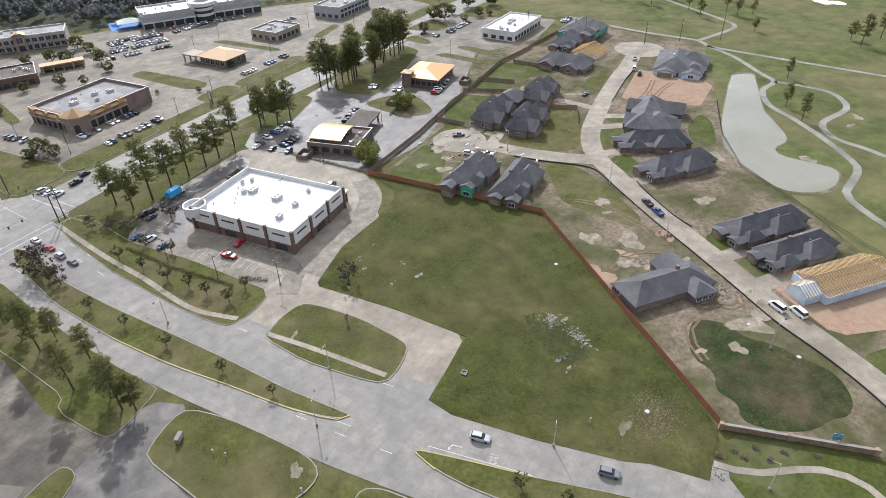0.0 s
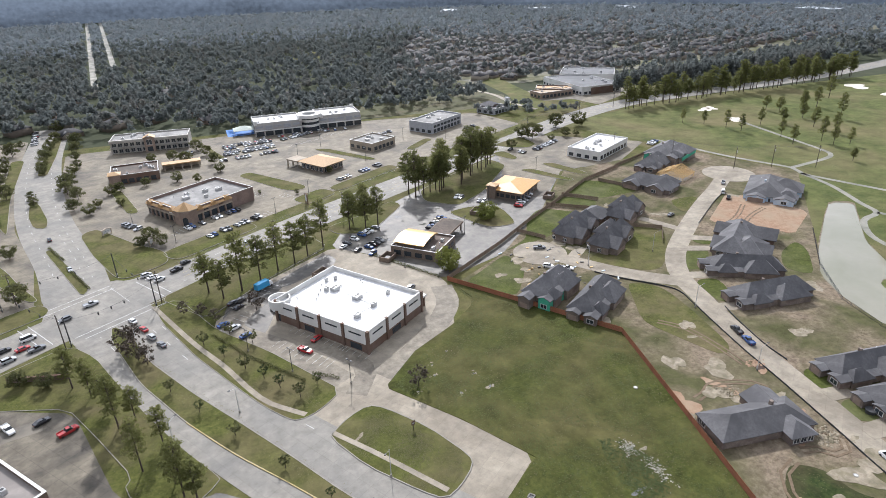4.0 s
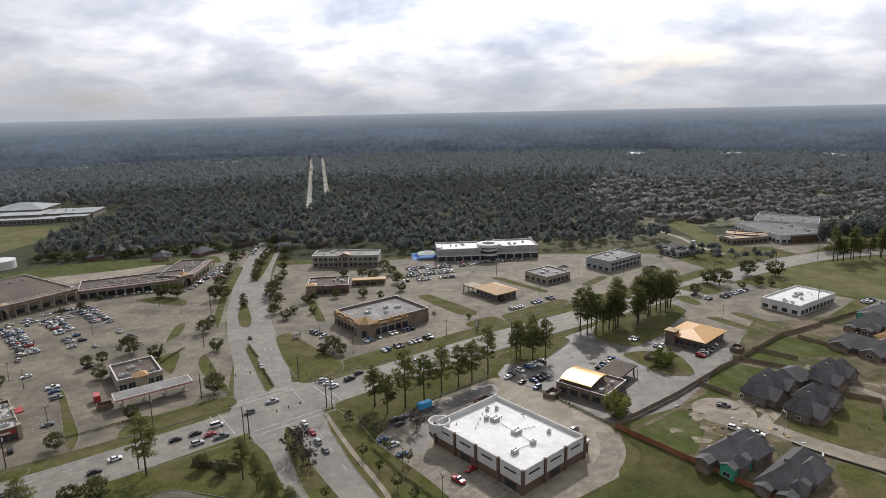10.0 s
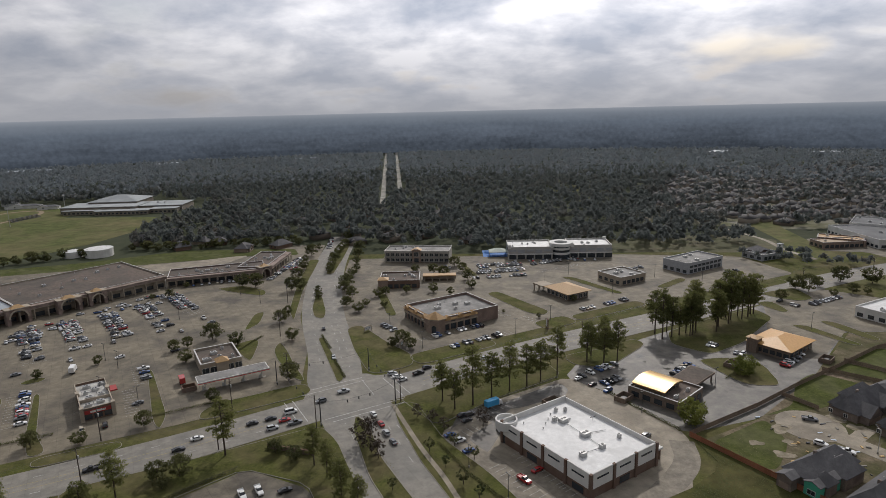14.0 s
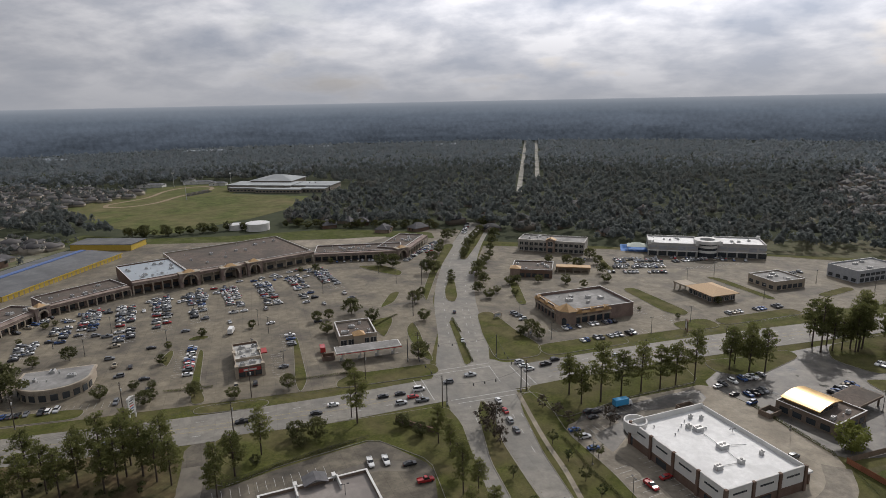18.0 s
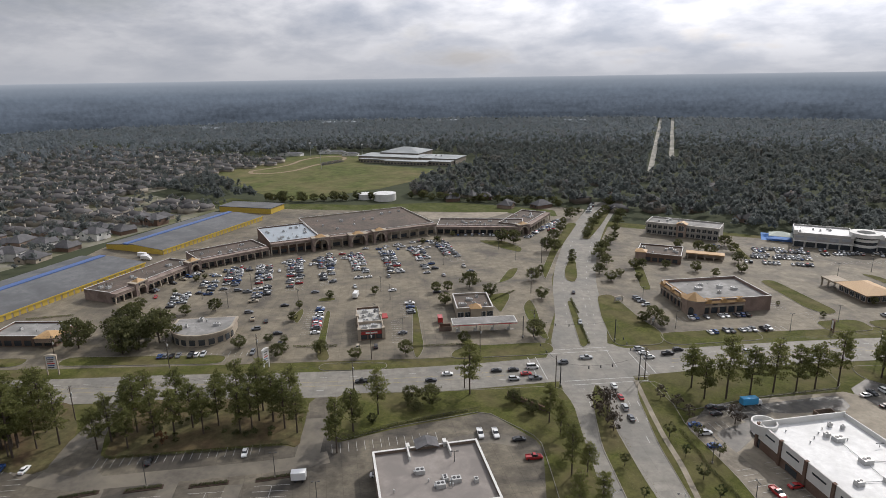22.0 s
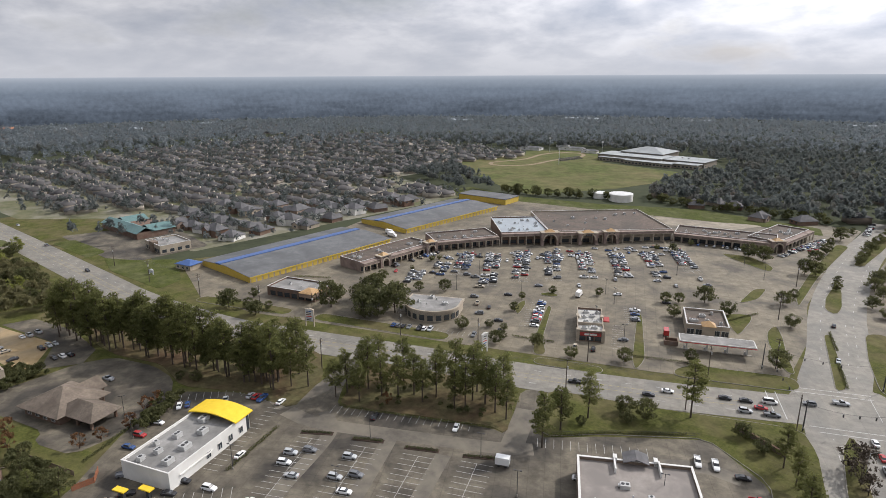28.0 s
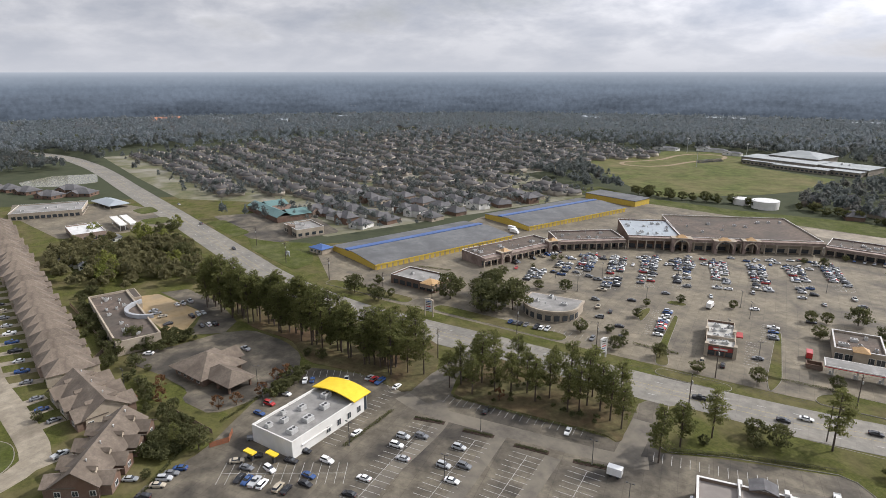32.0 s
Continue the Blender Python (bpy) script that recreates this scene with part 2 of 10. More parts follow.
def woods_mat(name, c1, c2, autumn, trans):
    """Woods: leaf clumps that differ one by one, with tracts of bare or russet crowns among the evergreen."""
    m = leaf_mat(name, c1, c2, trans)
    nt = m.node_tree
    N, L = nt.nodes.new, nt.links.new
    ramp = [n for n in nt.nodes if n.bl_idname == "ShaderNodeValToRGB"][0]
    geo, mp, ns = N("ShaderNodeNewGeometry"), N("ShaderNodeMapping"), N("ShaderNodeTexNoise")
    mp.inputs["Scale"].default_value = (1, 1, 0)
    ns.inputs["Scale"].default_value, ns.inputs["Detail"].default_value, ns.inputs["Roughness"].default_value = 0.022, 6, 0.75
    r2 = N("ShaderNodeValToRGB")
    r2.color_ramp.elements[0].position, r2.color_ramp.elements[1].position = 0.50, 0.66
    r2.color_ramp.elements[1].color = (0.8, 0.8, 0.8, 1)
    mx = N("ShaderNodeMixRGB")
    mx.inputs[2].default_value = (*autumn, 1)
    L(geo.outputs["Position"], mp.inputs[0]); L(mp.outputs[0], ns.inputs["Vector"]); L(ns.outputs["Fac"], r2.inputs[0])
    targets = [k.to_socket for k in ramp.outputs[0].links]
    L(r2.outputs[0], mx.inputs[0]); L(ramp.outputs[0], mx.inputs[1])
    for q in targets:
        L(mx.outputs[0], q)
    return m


GRASS = mat("grass", (0.048, 0.056, 0.014), (0.108, 0.112, 0.032), 0.9, 0.95, 0.5, big=0.05, c3=(0.122, 0.105, 0.052), patch=0.54, spec=0.1, mottle=(0.16, 0.34))
LAWN = mat("lawn", (0.042, 0.055, 0.012), (0.089, 0.100, 0.026), 0.9, 0.95, 0.4, big=0.06, c3=(0.10, 0.105, 0.045), patch=0.55, spec=0.1, mottle=(0.20, 0.34))
FIELD = mat("field_grass", (0.034, 0.043, 0.010), (0.076, 0.082, 0.021), 0.9, 0.95, 0.6, big=0.04, c3=(0.092, 0.084, 0.032), patch=0.53, spec=0.1, mottle=(0.13, 0.42))
FAIRWAY = mat("fairway", (0.058, 0.076, 0.022), (0.125, 0.134, 0.048), 0.12, 0.95, 0.3, big=0.018, c3=(0.145, 0.128, 0.062), patch=0.53, spec=0.1, mottle=(0.07, 0.30))
LEAF_LITTER = mat("needle_litter", (0.070, 0.066, 0.030), (0.135, 0.120, 0.060), 0.5, 0.95, 0.5, big=0.06, c3=(0.110, 0.075, 0.045), patch=0.52, spec=0.1, mottle=(0.3, 0.35))
WOODS = mat("woodland_floor", (0.040, 0.048, 0.030), (0.075, 0.080, 0.050), 0.06, 0.95, 0.4, big=0.006, c3=(0.060, 0.068, 0.042), spec=0.05)
DIRT = mat("bare_dirt", (0.118, 0.090, 0.062), (0.275, 0.223, 0.162), 0.6, 0.95, 0.8, big=0.045, c3=(0.078, 0.078, 0.034), patch=0.50, spec=0.1, mottle=(0.22, 0.34))
CLAY = mat("red_clay", (0.225, 0.135, 0.085), (0.345, 0.245, 0.170), 0.4, 0.95, 0.5, big=0.08, c3=(0.30, 0.23, 0.16), patch=0.56, spec=0.1)
ROAD = mat("road_concrete", (0.188, 0.174, 0.146), (0.268, 0.250, 0.214), 0.22, 0.75, 0.1, big=0.05, c3=(0.172, 0.164, 0.146), patch=0.57, joints=(-30, 4.6, 0.82), mottle=(0.30, 0.20))
LOT = mat("lot_concrete", (0.160, 0.136, 0.095), (0.240, 0.207, 0.148), 0.16, 0.8, 0.1, big=0.045, c3=(0.098, 0.085, 0.066), patch=0.55, joints=(-31, 5.0, 0.70), mottle=(0.21, 0.30))
LOT_DARK = mat("lot_old_concrete", (0.098, 0.084, 0.061), (0.200, 0.173, 0.128), 0.13, 0.8, 0.1, big=0.055, c3=(0.054, 0.047, 0.038), patch=0.52, joints=(-37, 5.0, 0.72), mottle=(0.17, 0.42))
ASPHALT = mat("wet_asphalt", (0.048, 0.044, 0.039), (0.112, 0.101, 0.085), 0.3, 0.6, 0.2, big=0.12, c3=(0.150, 0.136, 0.112), patch=0.57, mottle=(0.20, 0.35))
DRIVE = mat("new_concrete", (0.255, 0.220, 0.165), (0.350, 0.308, 0.238), 0.2, 0.8, 0.1, big=0.06, c3=(0.195, 0.166, 0.124), patch=0.55, joints=(-35, 4.6, 0.84), mottle=(0.24, 0.26))
PATH = mat("path_concrete", (0.20, 0.195, 0.165), (0.30, 0.285, 0.24), 0.3, 0.85, 0.1, big=0.08, c3=(0.15, 0.15, 0.12))
KERB = mat("kerb_concrete", (0.19, 0.175, 0.15), (0.28, 0.26, 0.225), 0.6, 0.85)
PAINT = mat("road_paint_white", (0.30, 0.295, 0.275), (0.52, 0.515, 0.50), 1.2, 0.7)
YELLOW_PAINT = mat("road_paint_yellow", (0.26, 0.21, 0.10), (0.42, 0.33, 0.12), 1.5, 0.7)
WHITE_ROOF = mat("white_membrane", (0.60, 0.60, 0.59), (0.70, 0.70, 0.69), 0.5, 0.6, big=0.1, c3=(0.54, 0.54, 0.53), patch=0.58, coords="obj", mottle=(0.25, 0.10))
GREY_ROOF = mat("grey_membrane", (0.23, 0.225, 0.215), (0.34, 0.33, 0.315), 0.4, 0.85, big=0.09, c3=(0.19, 0.185, 0.175), coords="obj", mottle=(0.25, 0.22))
BROWN_ROOF = mat("brown_gravel_roof", (0.098, 0.075, 0.060), (0.156, 0.120, 0.097), 0.5, 0.9, big=0.05, c3=(0.085, 0.072, 0.06), coords="obj", mottle=(0.25, 0.25))
METAL_ROOF = mat("galvanised_roof", (0.105, 0.108, 0.112), (0.165, 0.168, 0.172), 0.3, 0.8, big=0.06, c3=(0.09, 0.093, 0.097), coords="obj")
PALE_ROOF = mat("pale_blue_roof", (0.27, 0.31, 0.34), (0.38, 0.42, 0.45), 0.4, 0.6, big=0.1, c3=(0.30, 0.33, 0.36), coords="obj")
BLUE_ROOF = mat("blue_metal_roof", (0.045, 0.095, 0.25), (0.065, 0.13, 0.32), 0.4, 0.5, coords="obj")
YELLOW = mat("yellow_metal", (0.72, 0.50, 0.02), (0.85, 0.60, 0.04), 0.5, 0.5, coords="obj")
ORANGE_ROOF = mat("tan_tile_roof", (0.36, 0.22, 0.095), (0.50, 0.32, 0.15), 2.0, 0.6, 0.3, coords="obj")
GOLD = mat("gold_metal_roof", (0.60, 0.40, 0.17), (0.72, 0.50, 0.24), 0.5, 0.32, coords="obj", metal=0.5)
TAN = mat("tan_brick", (0.26, 0.195, 0.155), (0.36, 0.28, 0.225), 1.6, 0.85, 0.1, coords="obj", big=0.2, c3=(0.23, 0.17, 0.135))
STUCCO = mat("cream_stucco", (0.37, 0.315, 0.245), (0.47, 0.41, 0.325), 0.8, 0.9, coords="obj", big=0.15, c3=(0.33, 0.28, 0.22), mottle=(0.3, 0.15))
WHITE_WALL = mat("white_wall", (0.66, 0.65, 0.62), (0.76, 0.75, 0.72), 0.5, 0.8, coords="obj", big=0.12, c3=(0.60, 0.59, 0.56))
BRICK = mat("red_brown_brick", (0.13, 0.09, 0.07), (0.21, 0.15, 0.115), 2.2, 0.9, 0.2, coords="obj", big=0.2, c3=(0.14, 0.085, 0.06))
ESTATE_BRICK = mat("estate_brick", (0.19, 0.152, 0.125), (0.29, 0.24, 0.20), 2.2, 0.9, 0.2, coords="obj", big=0.2, c3=(0.14, 0.11, 0.095))
BROWN_WALL = mat("brown_stone", (0.14, 0.105, 0.08), (0.22, 0.17, 0.13), 1.2, 0.85, 0.2, coords="obj")
GREY_WALL = mat("grey_panel", (0.30, 0.31, 0.33), (0.40, 0.41, 0.43), 0.6, 0.7, coords="obj")
GLASS = mat("dark_window", (0.025, 0.032, 0.040), (0.05, 0.06, 0.07), 0.4, 0.12, coords="obj", spec=0.8)
FRAME = mat("window_frame", (0.50, 0.49, 0.47), (0.60, 0.59, 0.57), 1.0, 0.6, coords="obj")
DARK = mat("dark_metal", (0.035, 0.035, 0.037), (0.06, 0.06, 0.062), 1.0, 0.55, coords="obj")
STEEL = mat("unit_steel", (0.40, 0.40, 0.39), (0.55, 0.55, 0.54), 1.0, 0.5, coords="obj", metal=0.2)
SHINGLE = mat("grey_shingle", (0.100, 0.097, 0.100), (0.150, 0.146, 0.149), 1.2, 0.9, 0.3, coords="obj", big=0.15, c3=(0.084, 0.082, 0.085), rand=0.15, mottle=(0.5, 0.12))
BROWN_SHINGLE = mat("brown_shingle", (0.135, 0.108, 0.084), (0.205, 0.168, 0.134), 1.2, 0.9, 0.3, coords="obj", big=0.15, c3=(0.115, 0.092, 0.072), rand=0.15, mottle=(0.5, 0.2))
SIDING = mat("green_sheathing", (0.06, 0.33, 0.22), (0.09, 0.42, 0.28), 1.0, 0.8, coords="obj")
WRAP = mat("house_wrap", (0.55, 0.60, 0.66), (0.70, 0.74, 0.78), 1.0, 0.7, coords="obj", big=0.3, c3=(0.40, 0.52, 0.66))
LUMBER = mat("raw_lumber", (0.48, 0.32, 0.13), (0.62, 0.44, 0.21), 2.0, 0.8, coords="obj")
FENCE = mat("red_cedar_fence", (0.22, 0.085, 0.045), (0.34, 0.14, 0.075), 2.0, 0.85, 0.2, coords="obj", rand=0.12)
WOODFENCE = mat("grey_wood_fence", (0.17, 0.125, 0.09), (0.27, 0.21, 0.155), 2.0, 0.9, 0.2, coords="obj", rand=0.12)
STONE = mat("rubble_stone", (0.20, 0.13, 0.085), (0.34, 0.25, 0.18), 1.6, 0.9, 0.4, coords="obj", rand=0.2)
BARK = mat("pine_bark", (0.055, 0.042, 0.033), (0.10, 0.078, 0.062), 3.0, 0.95, 0.4, coords="obj")
POLE = mat("creosote_pole", (0.06, 0.047, 0.038), (0.10, 0.08, 0.066), 3.0, 0.9, coords="obj")
MULCH = mat("dark_mulch", (0.035, 0.022, 0.016), (0.07, 0.045, 0.032), 2.0, 0.95, 0.3)
WATER = mat("pond_water", (0.205, 0.195, 0.145), (0.245, 0.232, 0.175), 0.05, 0.18, 0.0, big=0.03, c3=(0.18, 0.178, 0.12), spec=0.3)
PUDDLE = mat("puddle_water", (0.10, 0.10, 0.09), (0.13, 0.13, 0.115), 0.2, 0.06, spec=0.6)
TYRE = mat("tyre_rubber", (0.018, 0.018, 0.019), (0.03, 0.03, 0.03), 3.0, 0.8, coords="obj")
CAR_GLASS = mat("car_glass", (0.015, 0.018, 0.022), (0.03, 0.035, 0.04), 0.5, 0.08, coords="obj", spec=0.9)
LIGHT_RED = mat("tail_lens", (0.35, 0.02, 0.02), (0.45, 0.03, 0.03), 1.0, 0.3, coords="obj")
PINE_LEAF = leaf_mat("pine_needles", (0.095, 0.106, 0.038), (0.232, 0.238, 0.087), 0.55)
OAK_LEAF = leaf_mat("oak_leaves", (0.066, 0.074, 0.032), (0.160, 0.160, 0.070), 0.5)
BARE_LEAF = leaf_mat("bare_twigs", (0.07, 0.055, 0.042), (0.13, 0.105, 0.08))
WILLOW_LEAF = leaf_mat("yellow_green_leaves", (0.13, 0.152, 0.036), (0.235, 0.245, 0.066), 0.4)
RED_LEAF = leaf_mat("russet_leaves", (0.12, 0.06, 0.03), (0.20, 0.11, 0.055), 0.4)
# distance haze painted into the leaf colour, paler and bluer than the near woods
HAZED_LEAF = woods_mat("haze_tinted_leaves", (0.160, 0.188, 0.205), (0.262, 0.292, 0.308), (0.235, 0.234, 0.228), 0.5)
STORE_YELLOW = mat("storage_yellow", (0.48, 0.34, 0.05), (0.58, 0.42, 0.08), 0.5, 0.6, coords="obj")
# leaf tone lifted and cooled in part for the haze over these woods
WOODS_LEAF = woods_mat("woods_leaves", (0.118, 0.134, 0.130), (0.164, 0.180, 0.172), (0.165, 0.155, 0.135), 0.55)
ROOFS = leaf_mat("home_roofs", (0.024, 0.025, 0.029), (0.112, 0.105, 0.102))
HOME_WALLS = leaf_mat("home_walls", (0.15, 0.115, 0.09), (0.48, 0.44, 0.38))
SCRUB = leaf_mat("shrub_leaves", (0.035, 0.05, 0.02), (0.09, 0.105, 0.04), 0.4)
PAINTS = {n: mat("car_paint_" + n, c, [min(1, 1.06 * v) for v in c], 0.7, 0.25, coords="obj", spec=0.6) for n, c in (
    ("white", (0.74, 0.74, 0.73)), ("silver", (0.42, 0.43, 0.44)), ("grey", (0.16, 0.165, 0.175)), ("black", (0.022, 0.022, 0.025)),
    ("blue", (0.035, 0.075, 0.20)), ("red", (0.36, 0.03, 0.03)), ("beige", (0.40, 0.35, 0.27)), ("sky_blue", (0.06, 0.33, 0.62)), ("yellow", (0.72, 0.52, 0.03)))}

# ---- building helpers ----
from mathutils.geometry import tessellate_polygon


def box(bm, x0, x1, y0, y1, z0, z1):
    v = [bm.verts.new(p) for p in ((x0, y0, z0), (x1, y0, z0), (x1, y1, z0), (x0, y1, z0), (x0, y0, z1), (x1, y0, z1), (x1, y1, z1), (x0, y1, z1))]
    for f in ((3, 2, 1, 0), (4, 5, 6, 7), (0, 1, 5, 4), (1, 2, 6, 5), (2, 3, 7, 6), (3, 0, 4, 7)):
        bm.faces.new([v[i] for i in f])
    return v


def prism(bm, poly, z0, z1):
    area = sum(a[0] * b[1] - b[0] * a[1] for a, b in zip(poly, poly[1:] + poly[:1]))
    poly = poly if area > 0 else poly[::-1]
    lo = [bm.verts.new((x, y, z0)) for x, y in poly]
    hi = [bm.verts.new((x, y, z1)) for x, y in poly]
    n = len(poly)
    top = bm.faces.new(hi)
    bm.faces.new(lo[::-1])
    for i in range(n):
        bm.faces.new((lo[i], lo[(i + 1) % n], hi[(i + 1) % n], hi[i]))
    return top


def drum(bm, x, y, z0, z1, r0, r1=None, n=12):
    r1 = r0 if r1 is None else r1
    a = [bm.verts.new((x + r0 * math.cos(i * math.tau / n), y + r0 * math.sin(i * math.tau / n), z0)) for i in range(n)]
    b = [bm.verts.new((x + r1 * math.cos(i * math.tau / n), y + r1 * math.sin(i * math.tau / n), z1)) for i in range(n)]
    bm.faces.new(b)
    bm.faces.new(a[::-1])
    for i in range(n):
        bm.faces.new((a[i], a[(i + 1) % n], b[(i + 1) % n], b[i]))


def rod(bm, p, q, r0, r1, n=6):
    """A tapered bar from p to q."""
    p, q = Vector(p), Vector(q)
    w = (q - p).normalized()
    u = w.orthogonal().normalized()
    v = w.cross(u)
    a = [bm.verts.new(p + r0 * (math.cos(i * math.tau / n) * u + math.sin(i * math.tau / n) * v)) for i in range(n)]
    b = [bm.verts.new(q + r1 * (math.cos(i * math.tau / n) * u + math.sin(i * math.tau / n) * v)) for i in range(n)]
    bm.faces.new(b)
    bm.faces.new(a[::-1])
    for i in range(n):
        bm.faces.new((a[i], a[(i + 1) % n], b[(i + 1) % n], b[i]))


def data(name, bm, material):
    me = bpy.data.meshes.new(name)
    bmesh.ops.recalc_face_normals(bm, faces=bm.faces)
    bm.to_mesh(me)
    bm.free()
    me.materials.append(material)
    return me


def part(name, bm, material, parent=None, label=""):
    ob = new(name, data(name, bm, material))
    ob.parent = parent
    if label:
        ob["label"] = label
    return ob


def piece(name, me, parent, x, y, z, rz=0.0, scale=None):
    ob = new(name, me)
    ob.parent = parent
    ob.location, ob.rotation_euler = (x, y, z), (0, 0, radians(rz))
    if scale:
        ob.scale = scale
    return ob


def thing(name, x, y, z, rz, label, category, group="", kind=""):
    ob = new(name)
    ob.matrix_world = pose(x, y, z, 0, 0, rz)
    return tagged(ob, label, category, group, kind)


def arrays(name, verts, faces, material, more=(), slots=None):
    """A mesh from arrays, for what is made in thousands."""
    me = bpy.data.meshes.new(name)
    me.from_pydata([], [], [])
    verts, faces = np.asarray(verts, dtype=np.float32), np.asarray(faces, dtype=np.int32)
    k = faces.shape[1]
    me.vertices.add(len(verts))
    me.vertices.foreach_set("co", verts.ravel())
    me.loops.add(faces.size)
    me.loops.foreach_set("vertex_index", faces.ravel())
    me.polygons.add(len(faces))
    me.polygons.foreach_set("loop_start", np.arange(0, faces.size, k, dtype=np.int32))
    me.polygons.foreach_set("loop_total", np.full(len(faces), k, dtype=np.int32))
    me.update(calc_edges=True)
    me.validate()
    me.materials.append(material)
    for m in more:
        me.materials.append(m)
    if slots is not None:
        me.polygons.foreach_set("material_index", np.asarray(slots, dtype=np.int32))
    return me


def spline(pts, step=4.0):
    """A smooth line through the points, in even steps."""
    p = [Vector(q).to_2d() for q in pts]
    p = [2 * p[0] - p[1]] + p + [2 * p[-1] - p[-2]]
    out = []
    for i in range(1, len(p) - 2):
        a, b, c, d = p[i - 1:i + 3]
        n = max(1, int((c - b).length / step))
        for k in range(n):
            t = k / n
            out.append(0.5 * (2 * b + (c - a) * t + (2 * a - 5 * b + 4 * c - d) * t * t + (3 * b - a - 3 * c + d) * t ** 3))
    out.append(p[-2])
    return out


def sides(line, off):
    """The line moved sideways by off (to its left)."""
    out = []
    for i, q in enumerate(line):
        d = (line[min(i + 1, len(line) - 1)] - line[max(i - 1, 0)]).normalized()
        out.append(q + off * Vector((-d.y, d.x)))
    return out


def strip_mesh(bm, left, right, z0, z1):
    for i in range(len(left) - 1):
        a, b, c, d = left[i], right[i], right[i + 1], left[i + 1]
        lo = [bm.verts.new((q.x, q.y, z0)) for q in (a, b, c, d)]
        hi = [bm.verts.new((q.x, q.y, z1)) for q in (a, b, c, d)]
        bm.faces.new(hi)
        bm.faces.new((lo[0], lo[1], hi[1], hi[0])[::-1])
        bm.faces.new((lo[2], lo[3], hi[3], hi[2])[::-1])
        bm.faces.new((lo[1], lo[2], hi[2], hi[1])[::-1])
        bm.faces.new((lo[3], lo[0], hi[0], hi[3])[::-1])


def road(name, pts, w0, w1, z, material, label, category="road"):
    """A roadway from its middle line; w0 to the left, w1 to the right of it."""
    line = spline(pts)
    bm = bmesh.new()
    strip_mesh(bm, sides(line, w0), sides(line, -w1), -0.3, z)
    bmesh.ops.remove_doubles(bm, verts=bm.verts, dist=0.001)
    return tagged(part(name, bm, material), label, category, kind="structure")


def smooth_poly(pts, rounds=2):
    """Rounded corners, by cutting them."""
    p = [Vector(q) for q in pts]
    for _ in range(rounds):
        q = []
        for a, b in zip(p, p[1:] + p[:1]):
            d = (b - a).length
            k = min(0.25, 3.0 / max(d, 0.01))
            q += [a.lerp(b, k), a.lerp(b, 1 - k)]
        p = q
    return [(v.x, v.y) for v in p]


def slab(name, pts, z0, z1, material, label, category, rounds=1, kerb=0.0, kind="structure"):
    """A flat area with rounded corners; kerb: width of a concrete edge round it, 5 cm proud of it."""
    poly = smooth_poly(pts, rounds) if rounds else [tuple(q) for q in pts]
    bm = bmesh.new()
    hi = [bm.verts.new((x, y, z1)) for x, y in poly]
    lo = [bm.verts.new((x, y, z0)) for x, y in poly]
    n = len(poly)
    for tri in tessellate_polygon([[Vector((x, y, 0)) for x, y in poly]]):
        p, q, r = (Vector(poly[i]) for i in tri)
        turn = (q - p).cross(r - p)
        if abs(turn) > 1e-6:
            bm.faces.new([hi[i] for i in (tri if turn > 0 else tri[::-1])])
    for i in range(n):
        bm.faces.new((lo[i], lo[(i + 1) % n], hi[(i + 1) % n], hi[i]))
    me = bpy.data.meshes.new(name)
    bm.to_mesh(me)
    bm.free()
    me.materials.append(material)
    ob = tagged(new(name, me), label, category, kind=kind)
    if kerb:
        line = [Vector(q) for q in poly]
        n = len(line)
        bm = bmesh.new()
        for i in range(n):
            q = [line[(i + k) % n] for k in (-1, 0, 1, 2)]
            def inner(a, b, c):
                d = (c - a).normalized()
                return b + kerb * 0.5 * Vector((-d.y, d.x)), b - kerb * 0.5 * Vector((-d.y, d.x))
            a0, a1 = inner(q[0], q[1], q[2])
            b0, b1 = inner(q[1], q[2], q[3])
            strip_mesh(bm, [a0, b0], [a1, b1], z0 - 0.05, z1 + 0.05)
        bmesh.ops.remove_doubles(bm, verts=bm.verts, dist=0.001)
        part("kerb", bm, KERB, ob, "pale concrete kerb")
    return ob

# ---- ground: one sheet to the horizon, then what lies on it ----
bm = bmesh.new()
bmesh.ops.create_circle(bm, cap_ends=True, radius=4950, segments=96)
tagged(part("ground", bm, WOODS), "dark wooded plain that reaches the horizon", "ground", kind="structure").location.z = -0.06
slab("town_grass", [(-640, 150), (-420, 122), (-300, 470), (-140, 520), (180, 505), (460, 520), (560, 300), (420, -40), (-60, -60), (-160, -160), (-700, -160)], -0.2, -0.02, GRASS, "mown winter grass verges of the town", "grass")

# main road and the divided road that crosses it
MAIN = [(-1150, -78), (-1050, -22), (-945, 8.5), (-847, 26), (-722, 42), (-560, 64), (-420, 82), (-353, 91), (-290, 108), (-250, 127), (-200, 154), (-150, 179), (-100, 208), (-60, 235), (-30, 254), (30, 292), (85, 323), (140, 352), (200, 385), (290, 432), (360, 456), (430, 462), (620, 470), (900, 520)]
road("road_main", MAIN, 11.0, 11.0, 0.08, ROAD, "pale grey five-lane concrete road")
CROSS = [(-58, 262), (-66, 297), (-82, 350), (-94, 407), (-105, 484), (-111, 566), (-114, 598)]
road("road_cross_north", CROSS, 13.0, 12.5, 0.07, ROAD, "pale concrete divided road with planted median")
SOUTH = [(-50, 250), (-36.5, 222), (-23, 192), (-9, 165), (5, 141), (18, 121), (30, 102), (43, 84), (57, 66), (72, 48), (90, 26), (118, -8)]
